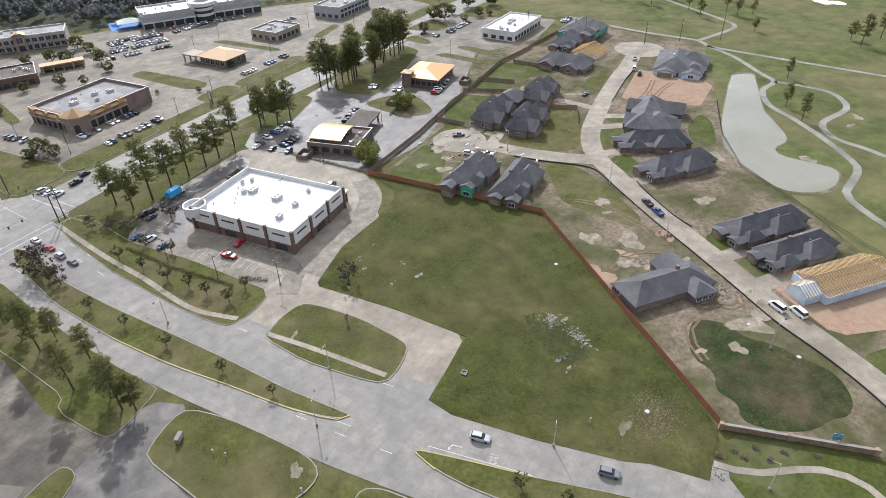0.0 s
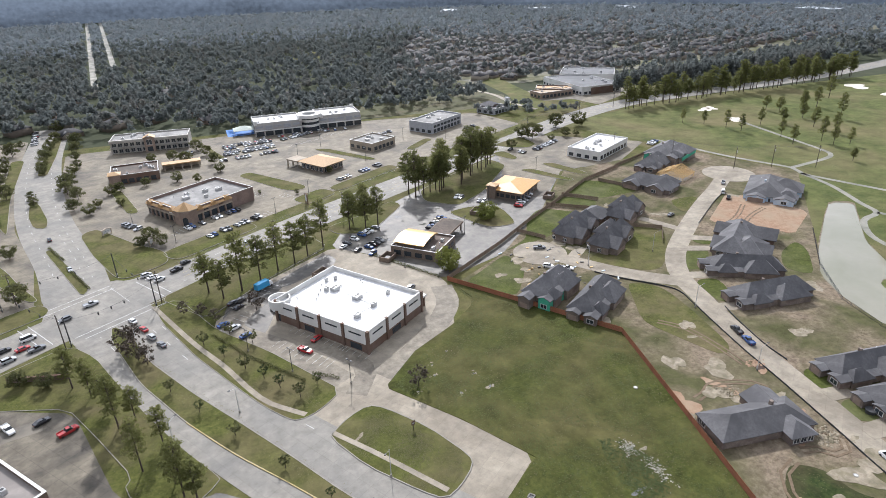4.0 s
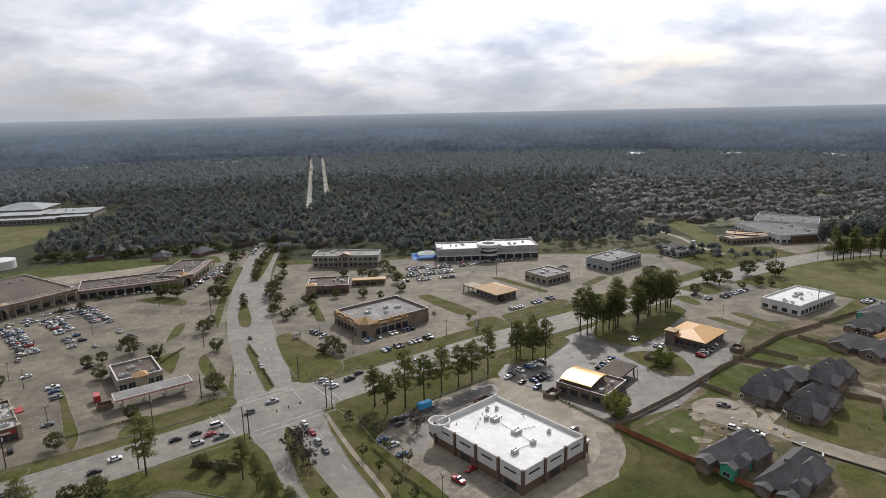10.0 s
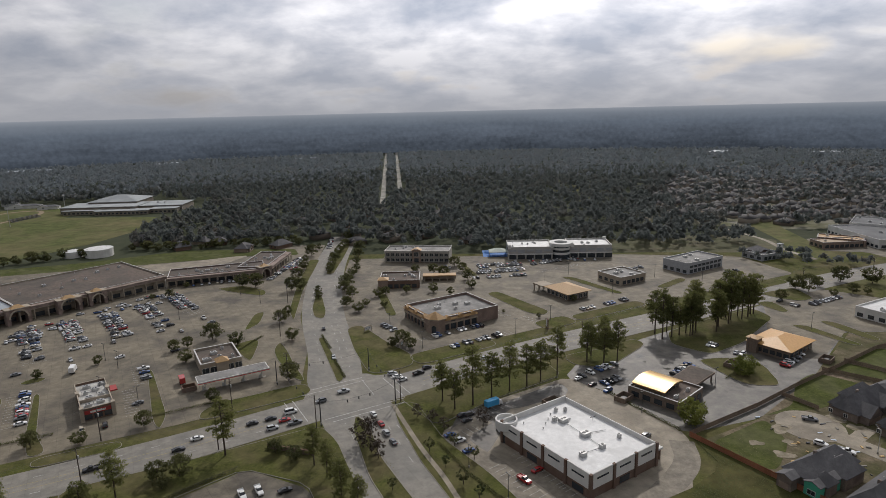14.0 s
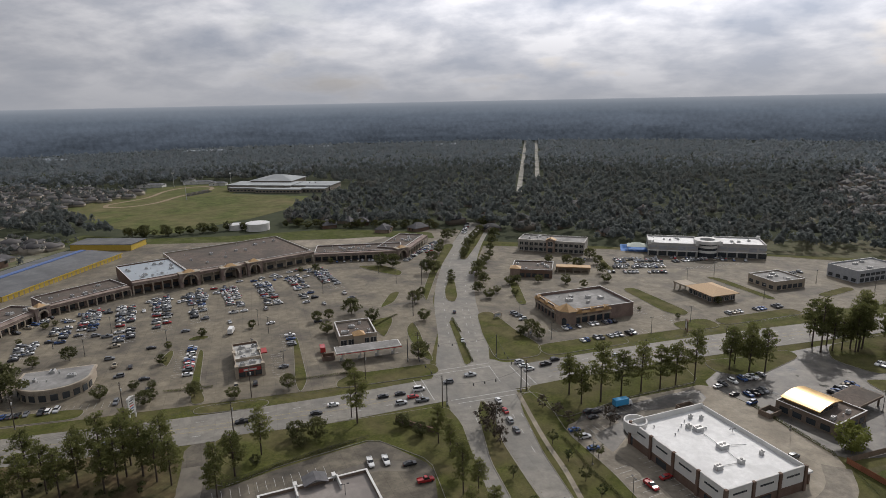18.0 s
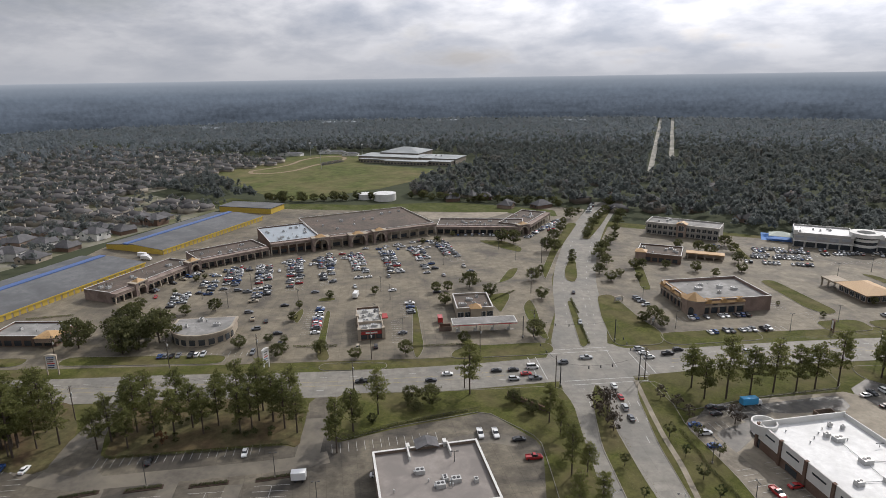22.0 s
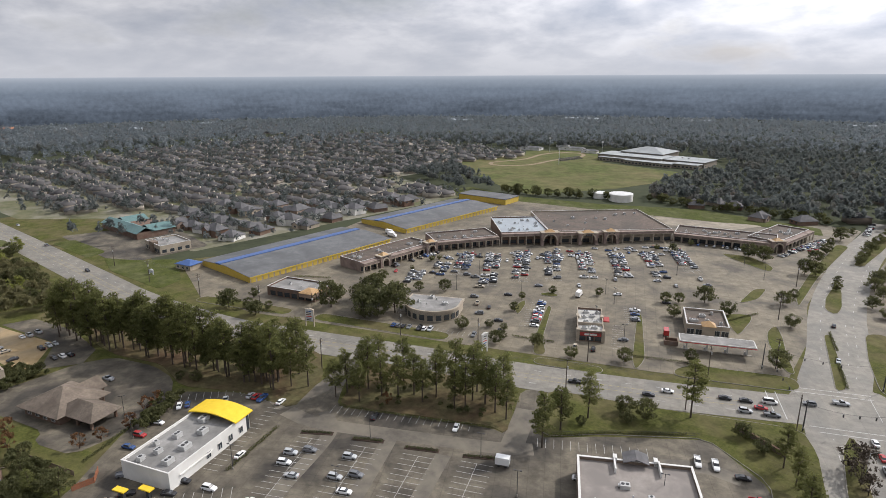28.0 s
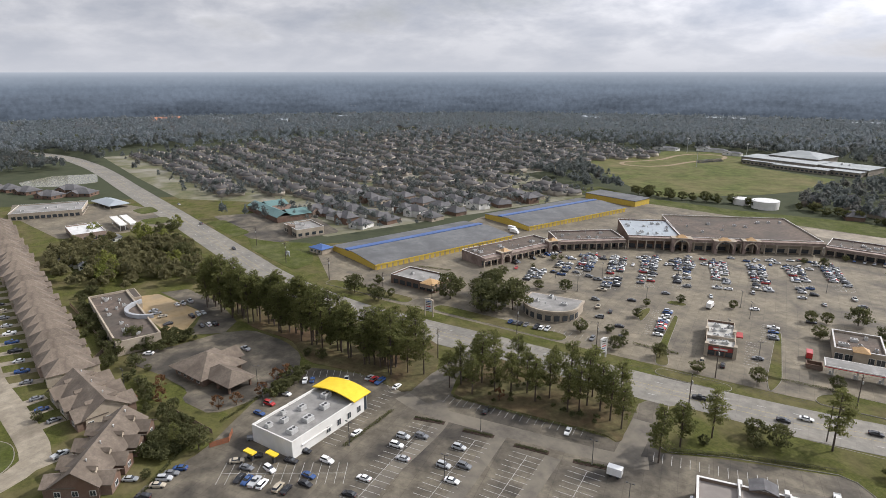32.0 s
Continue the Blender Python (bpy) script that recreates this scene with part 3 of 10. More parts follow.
slab("crossing_apron", [(-68.1, 238.5), (-68.5, 250.7), (-70.8, 261.5), (-45.8, 269.6), (-39.9, 266.2), (-32.5, 268.6), (-24.0, 262.0), (-47.3, 238.1)], -0.1, 0.076, ROAD, "pale concrete apron of the road crossing", "road")
road("road_cross_south", SOUTH, 13.2, 17.5, 0.07, ROAD, "pale concrete divided road curving past the field")

# concrete lots
slab("plaza_lot", [(-332, 118), (-290, 130), (-200, 176), (-110, 224), (-72, 250), (-80, 300), (-97, 352), (-107, 410), (-118, 486), (-125, 560), (-160, 560), (-175, 520), (-310, 480), (-400, 455), (-440, 440), (-425, 290), (-412, 262), (-396, 132)], -0.2, 0.03, LOT, "wide weathered concrete car park of the shopping plaza", "parking lot")
slab("corner_lot", [(-44, 276), (-56, 305), (-70, 350), (-84, 407), (-92, 500), (60, 505), (140, 500), (225, 485), (240, 432), (150, 385), (60, 336)], -0.2, 0.03, LOT, "pale concrete car park round the corner shops", "parking lot")
slab("store_lot", [(-9, 213), (14, 240), (48, 262), (62, 246), (84, 210), (72.9, 175), (41, 151.4), (67.6, 108), (48.9, 94), (40, 104), (18, 135), (9, 149), (3, 180)], -0.2, 0.03, DRIVE, "new pale concrete car park round the white store", "parking lot")
slab("back_lot", [(47, 262), (60, 285), (110, 318), (168, 352), (235, 395), (290, 345), (245, 312), (205, 315), (160, 262), (116, 222), (84, 211), (62, 247)], -0.2, 0.02, ASPHALT, "wet dark patched asphalt behind the bank", "parking lot")
slab("burger_lot", [(-36, 137), (-50, 178), (-75, 190), (-102, 164), (-116, 148), (-136, 176), (-141, 170), (-124, 142), (-131, 141), (-155, 126), (-180, 109), (-193, 121), (-208, 143), (-215, 138), (-201, 116), (-190, 96), (-214, 88), (-232, 70), (-216, 45), (-192, 22), (-180, 0), (-160, -6), (-120, 30), (-60, 78), (-42, 112), (-8, 84), (-10, 130), (-22, 124)], -0.2, 0.03, LOT_DARK, "stained old concrete car park with faded stall lines", "parking lot")
slab("office_lot", [(-284, 5), (-272, 7), (-256, 16), (-236, 24), (-230, 20), (-213, 28), (-216, 46), (-230, 66), (-245, 72), (-262, 70), (-283, 60), (-287, 46), (-282, 22)], -0.2, 0.025, LOT_DARK, "worn concrete yard round the brick office", "parking lot")
slab("side_street", [(-14, 130), (-4, 122), (-17, 112), (-10, 94), (20, 60), (-20, 50), (-44, 108)], -0.2, 0.05, ASPHALT, "dark patched asphalt side street", "road")

slab("east_lot", [(150, 285), (178, 345), (186, 366), (235, 395), (292, 345), (246, 312), (206, 316), (172, 278)], -0.2, 0.027, LOT, "pale concrete car park round the white-roofed store", "parking lot")
slab("far_east_lot", [(312, 550), (346, 520), (444, 564), (413, 505), (336, 462), (330, 493), (300, 500)], -0.2, 0.03, LOT, "pale car park before the far shops", "parking lot")
slab("drain_slab", [(-265, 489), (-225, 503), (-196, 518), (-184, 521), (-198, 484), (-239, 468)], -0.2, 0.075, DRIVE, "pale concrete yard behind the plaza", "yard")
# grass blocks and islands with kerbs
slab("field", [(40.4, 152.9), (54.5, 166.7), (72.9, 177), (84.1, 186.1), (87.5, 192.5), (84.5, 209), (125.6, 147.4), (101, 49.3), (88, 41), (80.1, 50.8), (75.8, 54.2), (62.5, 69), (49.5, 85.7), (46.9, 92.9), (51.6, 96.2), (67.1, 107), (55.5, 128.1), (40.1, 150.7)], -0.2, 0.12, FIELD, "rough green vacant field with worn muddy patches", "field", rounds=0)
slab("drive_island", [(18.5, 136.4), (20.1, 138.7), (25.7, 143.1), (31.9, 145.6), (36.1, 142.7), (45.1, 129.6), (51.3, 114.7), (50.7, 111.1), (45.1, 106), (39.8, 103.5), (35.4, 108), (25, 122)], -0.1, 0.2, GRASS, "kerbed grass island beside the store drive", "grass", kerb=0.3)
slab("store_verge", [(-28.4, 236), (-25.9, 223), (-14.8, 193.9), (-8, 180), (-1.9, 167.4), (3, 158), (8.4, 149.9), (11.4, 147.1), (18.1, 149.1), (26.4, 156), (8.6, 187), (-7.1, 209), (-20, 240)], -0.1, 0.18, GRASS, "grass verge with young trees beside the road", "grass", kerb=0.2)
slab("pine_verge", [(-27, 243), (-10, 219), (14, 241), (46, 264), (40, 282), (20, 272), (-8, 256)], -0.1, 0.16, GRASS, "grass strip under tall pines", "grass", kerb=0.2)
slab("road_median", [(-43.4, 229), (-36.2, 218.6), (-29.6, 197.6), (-17.1, 174.4), (-4.4, 153.4), (6.9, 134.3), (16.8, 116.3), (26.4, 101.5), (28.2, 98.6), (25.3, 98.9), (16.8, 107.6), (4.5, 125), (-6.8, 140.5), (-18.8, 159.6), (-31.9, 185.2), (-42.5, 216.5)], -0.1, 0.22, GRASS, "long kerbed grass median", "median", kerb=0.3)
slab("road_median", [(36.5, 81.3), (38.1, 80.6), (47.8, 70.5), (56.4, 61), (69.3, 48.3), (88, 28), (84, 20), (51.6, 54.8), (43.8, 64.5), (38.3, 74.5)], -0.1, 0.22, GRASS, "kerbed grass median with painted yellow edge", "median", kerb=0.3)
slab("corner_verge", [(-56, 220), (-47, 208), (-38, 186.5), (-28.6, 165.7), (-20.1, 148.7), (-12.1, 135), (-11.1, 132.2), (-22.2, 122.7), (-25.5, 123.8), (-34.4, 138.7), (-32.5, 143), (-43, 164), (-52, 181), (-76, 190), (-102, 166), (-115, 150), (-134, 178), (-98, 196)], -0.1, 0.14, GRASS, "grass corner with pines and a hedge", "grass", kerb=0.2)
slab("sign_block", [(-17.3, 112), (-15.5, 115.3), (-9.8, 120.7), (-5.5, 121.7), (1.7, 114), (9.4, 102.4), (15.1, 92.9), (15.9, 87.7), (13.1, 84.9), (7.9, 83.6), (-5.3, 86.4), (-10.9, 98.3)], -0.1, 0.2, GRASS, "kerbed mown grass block with a small sign", "grass", kerb=0.3)
slab("grass_block", [(19.4, 76.9), (22.1, 78.5), (24.9, 77.2), (27.4, 74.8), (36, 62), (58, 30), (30, 40)], -0.1, 0.2, GRASS, "kerbed mown grass block", "grass", kerb=0.3)
slab("small_island", [(-35.4, 119.8), (-32.6, 118.5), (-31.5, 114.4), (-35.9, 109), (-46, 112)], -0.1, 0.2, GRASS, "small kerbed grass island", "grass", kerb=0.2)
for pts in ([(-360, 72), (-345, 78), (-290, 95), (-258, 112), (-224, 130), (-203, 117.5), (-190, 96), (-214, 88.5), (-236, 72), (-262, 73), (-283, 62), (-300, 58), (-345, 56), (-365, 62)], [(-193, 146), (-146, 169), (-139, 164), (-124, 142), (-131, 142), (-155, 127), (-180, 110), (-189, 121), (-202, 142)]):
    slab("pine_belt", pts, -0.1, 0.10, LEAF_LITTER, "needle-strewn grass under the pine belt", "grass")
slab("sand_yard", [(-362, 14), (-360, 27.6), (-319.5, 43.4), (-294, 30), (-290, 20), (-302, 24), (-340, 14)], -0.1, 0.03, mat("orange_sand", (0.30, 0.21, 0.10), (0.42, 0.31, 0.17), 0.3, 0.95, 0.2, big=0.06, c3=(0.25, 0.20, 0.13), patch=0.55), "orange sand yard behind the clinic", "ground", rounds=0)
slab("clinic_yard", [(-362, 29), (-360, 43), (-330, 54), (-297.5, 56), (-286, 48), (-292, 33), (-319, 44)], -0.1, 0.028, LOT_DARK, "stained concrete yard behind the clinic", "parking lot", rounds=0)
slab("street_island", [(-236, -42), (-229, -33), (-218, -31.5), (-211, -34), (-207, -40), (-214, -58), (-240, -58)], -0.1, 0.12, LAWN, "grass at the bend of the terrace street", "grass", rounds=2, kerb=0.2)
slab("far_pond", [(-827, -63), (-862, -31), (-852, 16), (-787, 14), (-776, -24), (-790, -56)], -0.1, 0.02, WATER, "grey pond beside the far houses", "pond", rounds=2)
slab("teal_lot", [(-545, 92), (-454, 101), (-432, 114), (-438, 166), (-531, 168)], -0.1, 0.03, LOT_DARK, "stained car park round the teal-roofed shops", "parking lot")
slab("green_strip", [(-525, 82), (-526, 97), (-472, 106), (-464, 92)], -0.1, 0.08, LAWN, "bright green mown strip beside the road", "grass", rounds=1)
slab("green_strip", [(-456, 100), (-433, 116), (-420, 136), (-372, 122), (-364, 106), (-420, 95)], -0.1, 0.08, LAWN, "bright green mown corner by the storage sheds", "grass", rounds=1)
slab("fuel_lot", [(-640, 30), (-585, 60), (-535, 64), (-520, 20), (-525, -22), (-640, -60), (-690, -60)], -0.1, 0.02, LOT, "pale concrete forecourt", "parking lot", rounds=1)
for pts in ([(-562, 36), (-565, 57), (-540, 60), (-538, 40)], [(-607, 33), (-616, 51), (-588, 55), (-583, 40)]):
    slab("lot_island", pts, -0.1, 0.1, LAWN, "kerbed grass island at the forecourt", "grass", rounds=2, kerb=0.2)
# plaza verges along the main road
for a, b, d in (((-330, 113), (-276, 140), 9), ((-262, 147), (-196, 179), 9), ((-153, 191), (-127, 204), 7), ((-20, 278), (20, 303), 14), ((48, 324), (68, 336), 14), ((69, 338), (116, 366), 10), ((170, 380), (226, 410), 12)):
    u = (Vector(b) - Vector(a)).normalized()
    n = Vector((-u.y, u.x)) * d
    a, b = Vector(a), Vector(b)
    slab("verge", [a, b, b + n, a + n], -0.1, 0.16, GRASS, "mown grass verge with a concrete kerb", "grass", rounds=2, kerb=0.2)
slab("corner_green", [(-40, 268), (-45, 272), (-56, 300), (-65, 331), (-58, 337), (-37.6, 306), (-25, 292), (-23, 278)], -0.1, 0.17, GRASS, "mown grass corner with a round sign", "grass", rounds=2, kerb=0.2)
for pts in ([(17, 394.6), (25, 399.7), (54, 356), (49.6, 348.6), (40, 354)], [(72.5, 434), (82.5, 432), (108, 391), (103, 389)], [(132, 404), (138, 400), (160, 420), (156, 426)], [(-44, 352), (-38, 352), (-50, 398), (-56, 398)], [(10, 440), (14, 440), (4, 476), (0, 476)], [(-159, 198), (-171, 215), (-192, 251), (-188.8, 250.3), (-166, 214), (-154, 202)], [(113, 280), (124, 251.5), (139, 250), (142, 274), (130, 282)], [(199.5, 332), (208, 330.4), (216.8, 302.4), (210, 301)], [(181, 326.6), (190, 325), (203, 294.6), (197, 295.8)], [(181, 366), (192.5, 369.5), (194, 349), (188, 347)], [(194, 386), (221, 397), (221.6, 373), (209.5, 367.6), (196.6, 378)], [(50, 287), (54, 275), (69.5, 272), (95.6, 301), (91, 309), (71, 295)]):
    slab("lot_island", pts, -0.1, 0.17, GRASS, "kerbed grass island in the car park", "grass", rounds=2, kerb=0.2)
slab("pine_island", [(108, 300), (123, 286), (145, 301), (179, 339), (175, 356), (142, 338), (112, 318)], -0.1, 0.17, GRASS, "grass island under a grove of pines", "grass", rounds=2, kerb=0.2)
# medians of the northern road
slab("planted_median", [(-78.2, 316), (-75.3, 317), (-54, 264.5), (-56.4, 258.7)], -0.1, 0.22, GRASS, "narrow planted median with shrubs", "median", kerb=0.2)
for pts in ([(-94, 371), (-88.5, 352), (-82, 348), (-83, 360.5), (-91.4, 390), (-98.6, 406)], [(-102.4, 452), (-107, 516), (-108, 566), (-102, 566), (-98, 500), (-96.7, 452)]):
    slab("planted_median", pts, -0.1, 0.22, GRASS, "planted median with dark trees", "median", kerb=0.2)
for pts in ([(-106, 224.4), (-109, 232), (-104, 241), (-95.7, 245), (-72.4, 259), (-67, 253), (-67.6, 247)], [(-119, 217), (-122, 230), (-150.5, 276), (-152.5, 275), (-126, 226)], [(-76, 262), (-92, 286), (-98, 300), (-98, 312), (-90, 298), (-82, 280), (-72, 262)], [(-99.3, 346), (-109, 407), (-117.5, 500), (-126, 501), (-115, 411), (-107, 364)], [(-203.4, 236), (-206.4, 249), (-201, 243.4), (-193.4, 227.7)], [(-207, 260), (-204.7, 268.5), (-196.7, 268.2), (-198.6, 262.5)], [(-123.5, 328), (-118.5, 341), (-122, 364), (-127.2, 359)], [(-122.6, 307), (-112, 317), (-108.4, 308), (-105, 285), (-110, 290)], [(-174, 417), (-156, 406.5), (-133, 397.5), (-135, 410), (-156, 424)]):
    slab("lot_island", pts, -0.1, 0.18, GRASS, "kerbed grass island of the plaza", "grass", rounds=2, kerb=0.2)
slab("drain_meadow", [(-140, 520), (-150, 545), (-250, 545), (-330, 500), (-420, 470), (-480, 480), (-480, 440), (-440, 440), (-310, 478), (-180, 520)], -0.1, 0.05, LAWN, "green bank behind the plaza", "grass")
slab("sports_field", [(-650, 610), (-648, 790), (-590, 850), (-500, 850), (-494, 750), (-372, 742), (-352, 642), (-362, 583), (-404, 490), (-462, 508), (-505, 525), (-606, 592)], -0.1, 0.06, FAIRWAY, "wide green school sports field", "field")

# new housing estate
slab("building_plots", [(124.8, 147.4), (86, 205), (116, 222), (160, 262), (205, 312), (300, 320), (330, 250), (228, 150), (195, 70), (160, 30), (130, 20), (102, 50)], -0.1, 0.04, DIRT, "bare sandy building plots with tyre ruts", "ground", rounds=0)
STREET = [(122, -40), (137, 5), (145, 33), (148, 52), (149.3, 66.5), (152.8, 82), (156.5, 103), (159.6, 122), (163.5, 140), (168, 156), (172, 170), (182.5, 186.5), (202, 204), (236, 229), (262, 246), (285, 262)]
road("estate_street", STREET, 4.3, 4.3, 0.10, DRIVE, "new pale concrete estate street")
road("estate_lane", [(173, 166), (160.5, 177), (150.5, 188.5), (142, 201), (134, 213)], 4.4, 4.4, 0.106, DRIVE, "new pale concrete lane")
for x, y, r in ((132, 216, 12.0), (290, 264, 15)):
    bm = bmesh.new()
    drum(bm, x, y, -0.1, 0.112, r, r, 40)
    tagged(part("turning_circle", bm, DRIVE), "pale concrete turning circle", "road", kind="structure")
slab("trodden_grass", [(105.5, 107), (107.6, 95.9), (105.6, 78), (104.4, 68), (101.2, 52.7), (95, 47.5), (87, 49), (84.8, 56), (87.0, 66), (91, 75), (90.5, 84.0), (97, 98)], -0.1, 0.075, mat("dead_grass", (0.060, 0.053, 0.028), (0.115, 0.098, 0.062), 0.9, 0.95, 0.6, big=0.09, c3=(0.048, 0.054, 0.016), patch=0.50, spec=0.1, mottle=(0.25, 0.4)), "trodden brown grass along the fence", "grass", rounds=2)
slab("wet_yard", [(-1.1, 230.2), (14.8, 235.8), (30, 247), (43.9, 257.0), (47.2, 246.2), (24.3, 232.9), (18.4, 232.0), (15, 214.3), (9.0, 198.8), (2.0, 191.8), (-3.4, 203.9), (-5.3, 213.4)], -0.1, 0.0325, mat("wet_store_yard", (0.070, 0.062, 0.052), (0.150, 0.132, 0.106), 0.3, 0.55, 0.2, big=0.10, c3=(0.045, 0.041, 0.037), patch=0.53, mottle=(0.25, 0.45)), "damp dark car park behind the store", "car park", rounds=1)
slab("plot_lawn", [(122.4, 77.3), (127, 78.5), (132.6, 73.3), (132, 66), (136.5, 60.8), (138, 53), (140.8, 46.0), (136.2, 38.0), (130, 35.5), (126.7, 37.4), (119, 37.5), (113.3, 40.7), (110, 44), (107.4, 48.5), (111.5, 52), (109.6, 57.4), (115, 62), (113.7, 69.3)], -0.1, 0.09, mat("plot_grass", (0.017, 0.028, 0.009), (0.047, 0.061, 0.019), 0.9, 0.95, 0.6, big=0.07, c3=(0.080, 0.066, 0.036), patch=0.57, spec=0.1, mottle=(0.2, 0.4)), "green building plot behind the fence", "grass", rounds=2)
for pts, m, label in (
        ([(88, 203), (104, 185), (118, 204), (118, 222)], LAWN, "patchy green plot beside the turning circle"),
        ([(118, 224), (134, 232), (146, 253), (160, 264), (178, 247), (160, 240), (146, 230)], LAWN, "fresh green back lawn"),
        ([(147, 202), (168, 209), (188, 224), (199, 214), (186, 194), (170.5, 181), (162.5, 182), (150.5, 195.5)], GRASS, "new olive front lawn with saplings"),
        ([(192, 192.2), (203, 188), (187, 172.8), (178.5, 175.7)], LAWN, "new front lawn"),
        ([(174.6, 167.4), (185.6, 165), (178.4, 148), (171, 149.4)], LAWN, "new front lawn"),
        ([(206, 202), (213, 197), (207, 190), (200.5, 195.5)], LAWN, "new front lawn"),
        ([(161, 106), (159.5, 96), (167, 95), (169, 106)], LAWN, "new front lawn"),
        ([(158, 91), (156.2, 82), (165, 80.5), (167, 90)], LAWN, "new front lawn"),
        ([(166, 265.4), (184, 250.5), (194, 260), (181, 274)], LAWN, "fenced back lawn"),
        ([(182, 276), (194, 262), (226, 263), (213, 287), (206, 292)], LAWN, "fenced back lawn"),
        ([(228, 244), (246, 243), (240, 234), (222, 226)], GRASS, "rough new lawn"),
        ([(216, 160), (228, 172), (244, 178), (240, 168), (222, 150)], LAWN, "fresh green back lawn"),
        ([(151, 46), (160, 44), (190, 40), (170, 20), (146, 20)], LAWN, "bright lawn with planted beds"),
        ([(136, 150), (150, 178), (160, 168), (158, 150), (153, 125), (146, 122)], GRASS, "thin new grass on the building plot")):
    slab("plot_lawn", pts, -0.1, 0.09, m, label, "grass", rounds=2)
slab("clay_plot", [(158, 80), (166, 80), (198, 68), (194, 48), (170, 47), (153.5, 53.5)], -0.1, 0.08, CLAY, "red clay building plot", "ground")
slab("clay_plot", [(225, 212), (262, 238), (276, 225), (279, 200), (249, 183), (243, 197)], -0.1, 0.08, CLAY, "red clay building plot", "ground")

# golf course
slab("golf_course", [(228, 150), (330, 250), (300, 330), (260, 420), (430, 450), (800, 440), (760, 160), (420, -60), (190, -20), (175, 30), (196, 70)], -0.1, 0.05, FAIRWAY, "green golf course with worn pale patches", "golf course")
POND = [(299.7, 205), (310, 199), (271, 164), (259, 145.3), (251, 136.7), (240, 136), (236, 130), (241.6, 118), (244.3, 110.8), (239, 105.8), (228.3, 102), (217.5, 104.6), (211, 112.5), (217, 135.6), (224.6, 149.4), (243, 165.5), (280.5, 192.3)]
slab("pond_bank", [(255 + (x - 255) * 1.05, 152 + (y - 152) * 1.035) for x, y in POND], -0.1, 0.082, DIRT, "bare muddy bank round the pond", "bank", rounds=1)
slab("pond", POND, -0.1, 0.09, WATER, "still grey-brown pond", "pond")
for pts in ([(302, 346), (316, 293), (332, 256), (328, 245), (339, 215), (351, 186), (364, 154), (380, 120), (400, 90)],
            [(332, 256), (365, 260), (377, 265), (382, 278), (390, 326), (396, 360)],
            [(328, 246), (324, 223), (313, 197), (308, 185), (293, 181), (279, 167), (274, 151), (266, 131), (256, 112), (249, 105), (230, 98), (226, 94), (220, 79), (214, 50)],
            [(308, 185), (315, 172), (317, 158), (305, 144), (280, 140), (270, 128), (271, 115), (271, 103), (276, 80)]):
    road("cart_path", pts, 1.5, 1.5, 0.11, PATH, "pale concrete cart path", "path")

# ---- buildings ----
def shared(key, make, cache={}):
    if key not in cache:
        bm = bmesh.new()
        material = make(bm)
        cache[key] = data(key[0], bm, material)
    return cache[key]


def window_mesh(w, h, d=0.12, material=None):
    def make(bm):
        box(bm, -w / 2, w / 2, -d, 0.10, 0, h)
        return material or GLASS
    return shared(("window", w, h, d, (material or GLASS).name), make)


def frame_mesh(w, h, d=0.16):
    def make(bm):
        for x0, x1, z0, z1 in ((-w / 2 - 0.12, -w / 2, -0.12, h + 0.12), (w / 2, w / 2 + 0.12, -0.12, h + 0.12), (-w / 2, w / 2, -0.12, 0), (-w / 2, w / 2, h, h + 0.12), (-0.05, 0.05, 0, h)):
            box(bm, x0, x1, -d, 0.08, z0, z1)
        return FRAME
    return shared(("window_frame", w, h, d), make)


def add_window(parent, x, y, z, rz, w, h, framed=False):
    """rz: the way that the wall faces is -y turned by rz."""
    win = piece("window", window_mesh(w, h), parent, x, y, z, rz)
    if framed:
        piece("window_frame", frame_mesh(w, h), win, 0, 0, 0)
    return win


def air_unit(parent, x, y, z, w=2.2, d=1.6, h=1.3, rz=0.0):
    def make(bm):
        box(bm, -w / 2, w / 2, -d / 2, d / 2, 0.25, h)
        box(bm, -w / 2 - 0.06, w / 2 + 0.06, -d / 2 - 0.06, d / 2 + 0.06, 0.0, 0.22)
        box(bm, w / 2, w / 2 + 0.5, -d / 4, d / 4, 0.3, h * 0.7)
        return STEEL
    def fan(bm):
        n = 2 if w > 2 else 1
        for i in range(n):
            drum(bm, (i - (n - 1) / 2) * w / 2.2, 0, h, h + 0.12, min(w / n, d) * 0.36, None, 14)
        return DARK
    u = piece("air_unit", shared(("air_unit", w, d, h), make), parent, x, y, z, rz)
    piece("fan", shared(("fan", w, d, h), fan), u, 0, 0, 0)
    return u


def vent_pipe(parent, x, y, z, h=0.9):
    def make(bm):
        drum(bm, 0, 0, 0, h, 0.18, 0.18, 8)
        drum(bm, 0, 0, h, h + 0.25, 0.32, 0.2, 8)
        return STEEL
    return piece("vent_pipe", shared(("vent_pipe", h), make), parent, x, y, z)


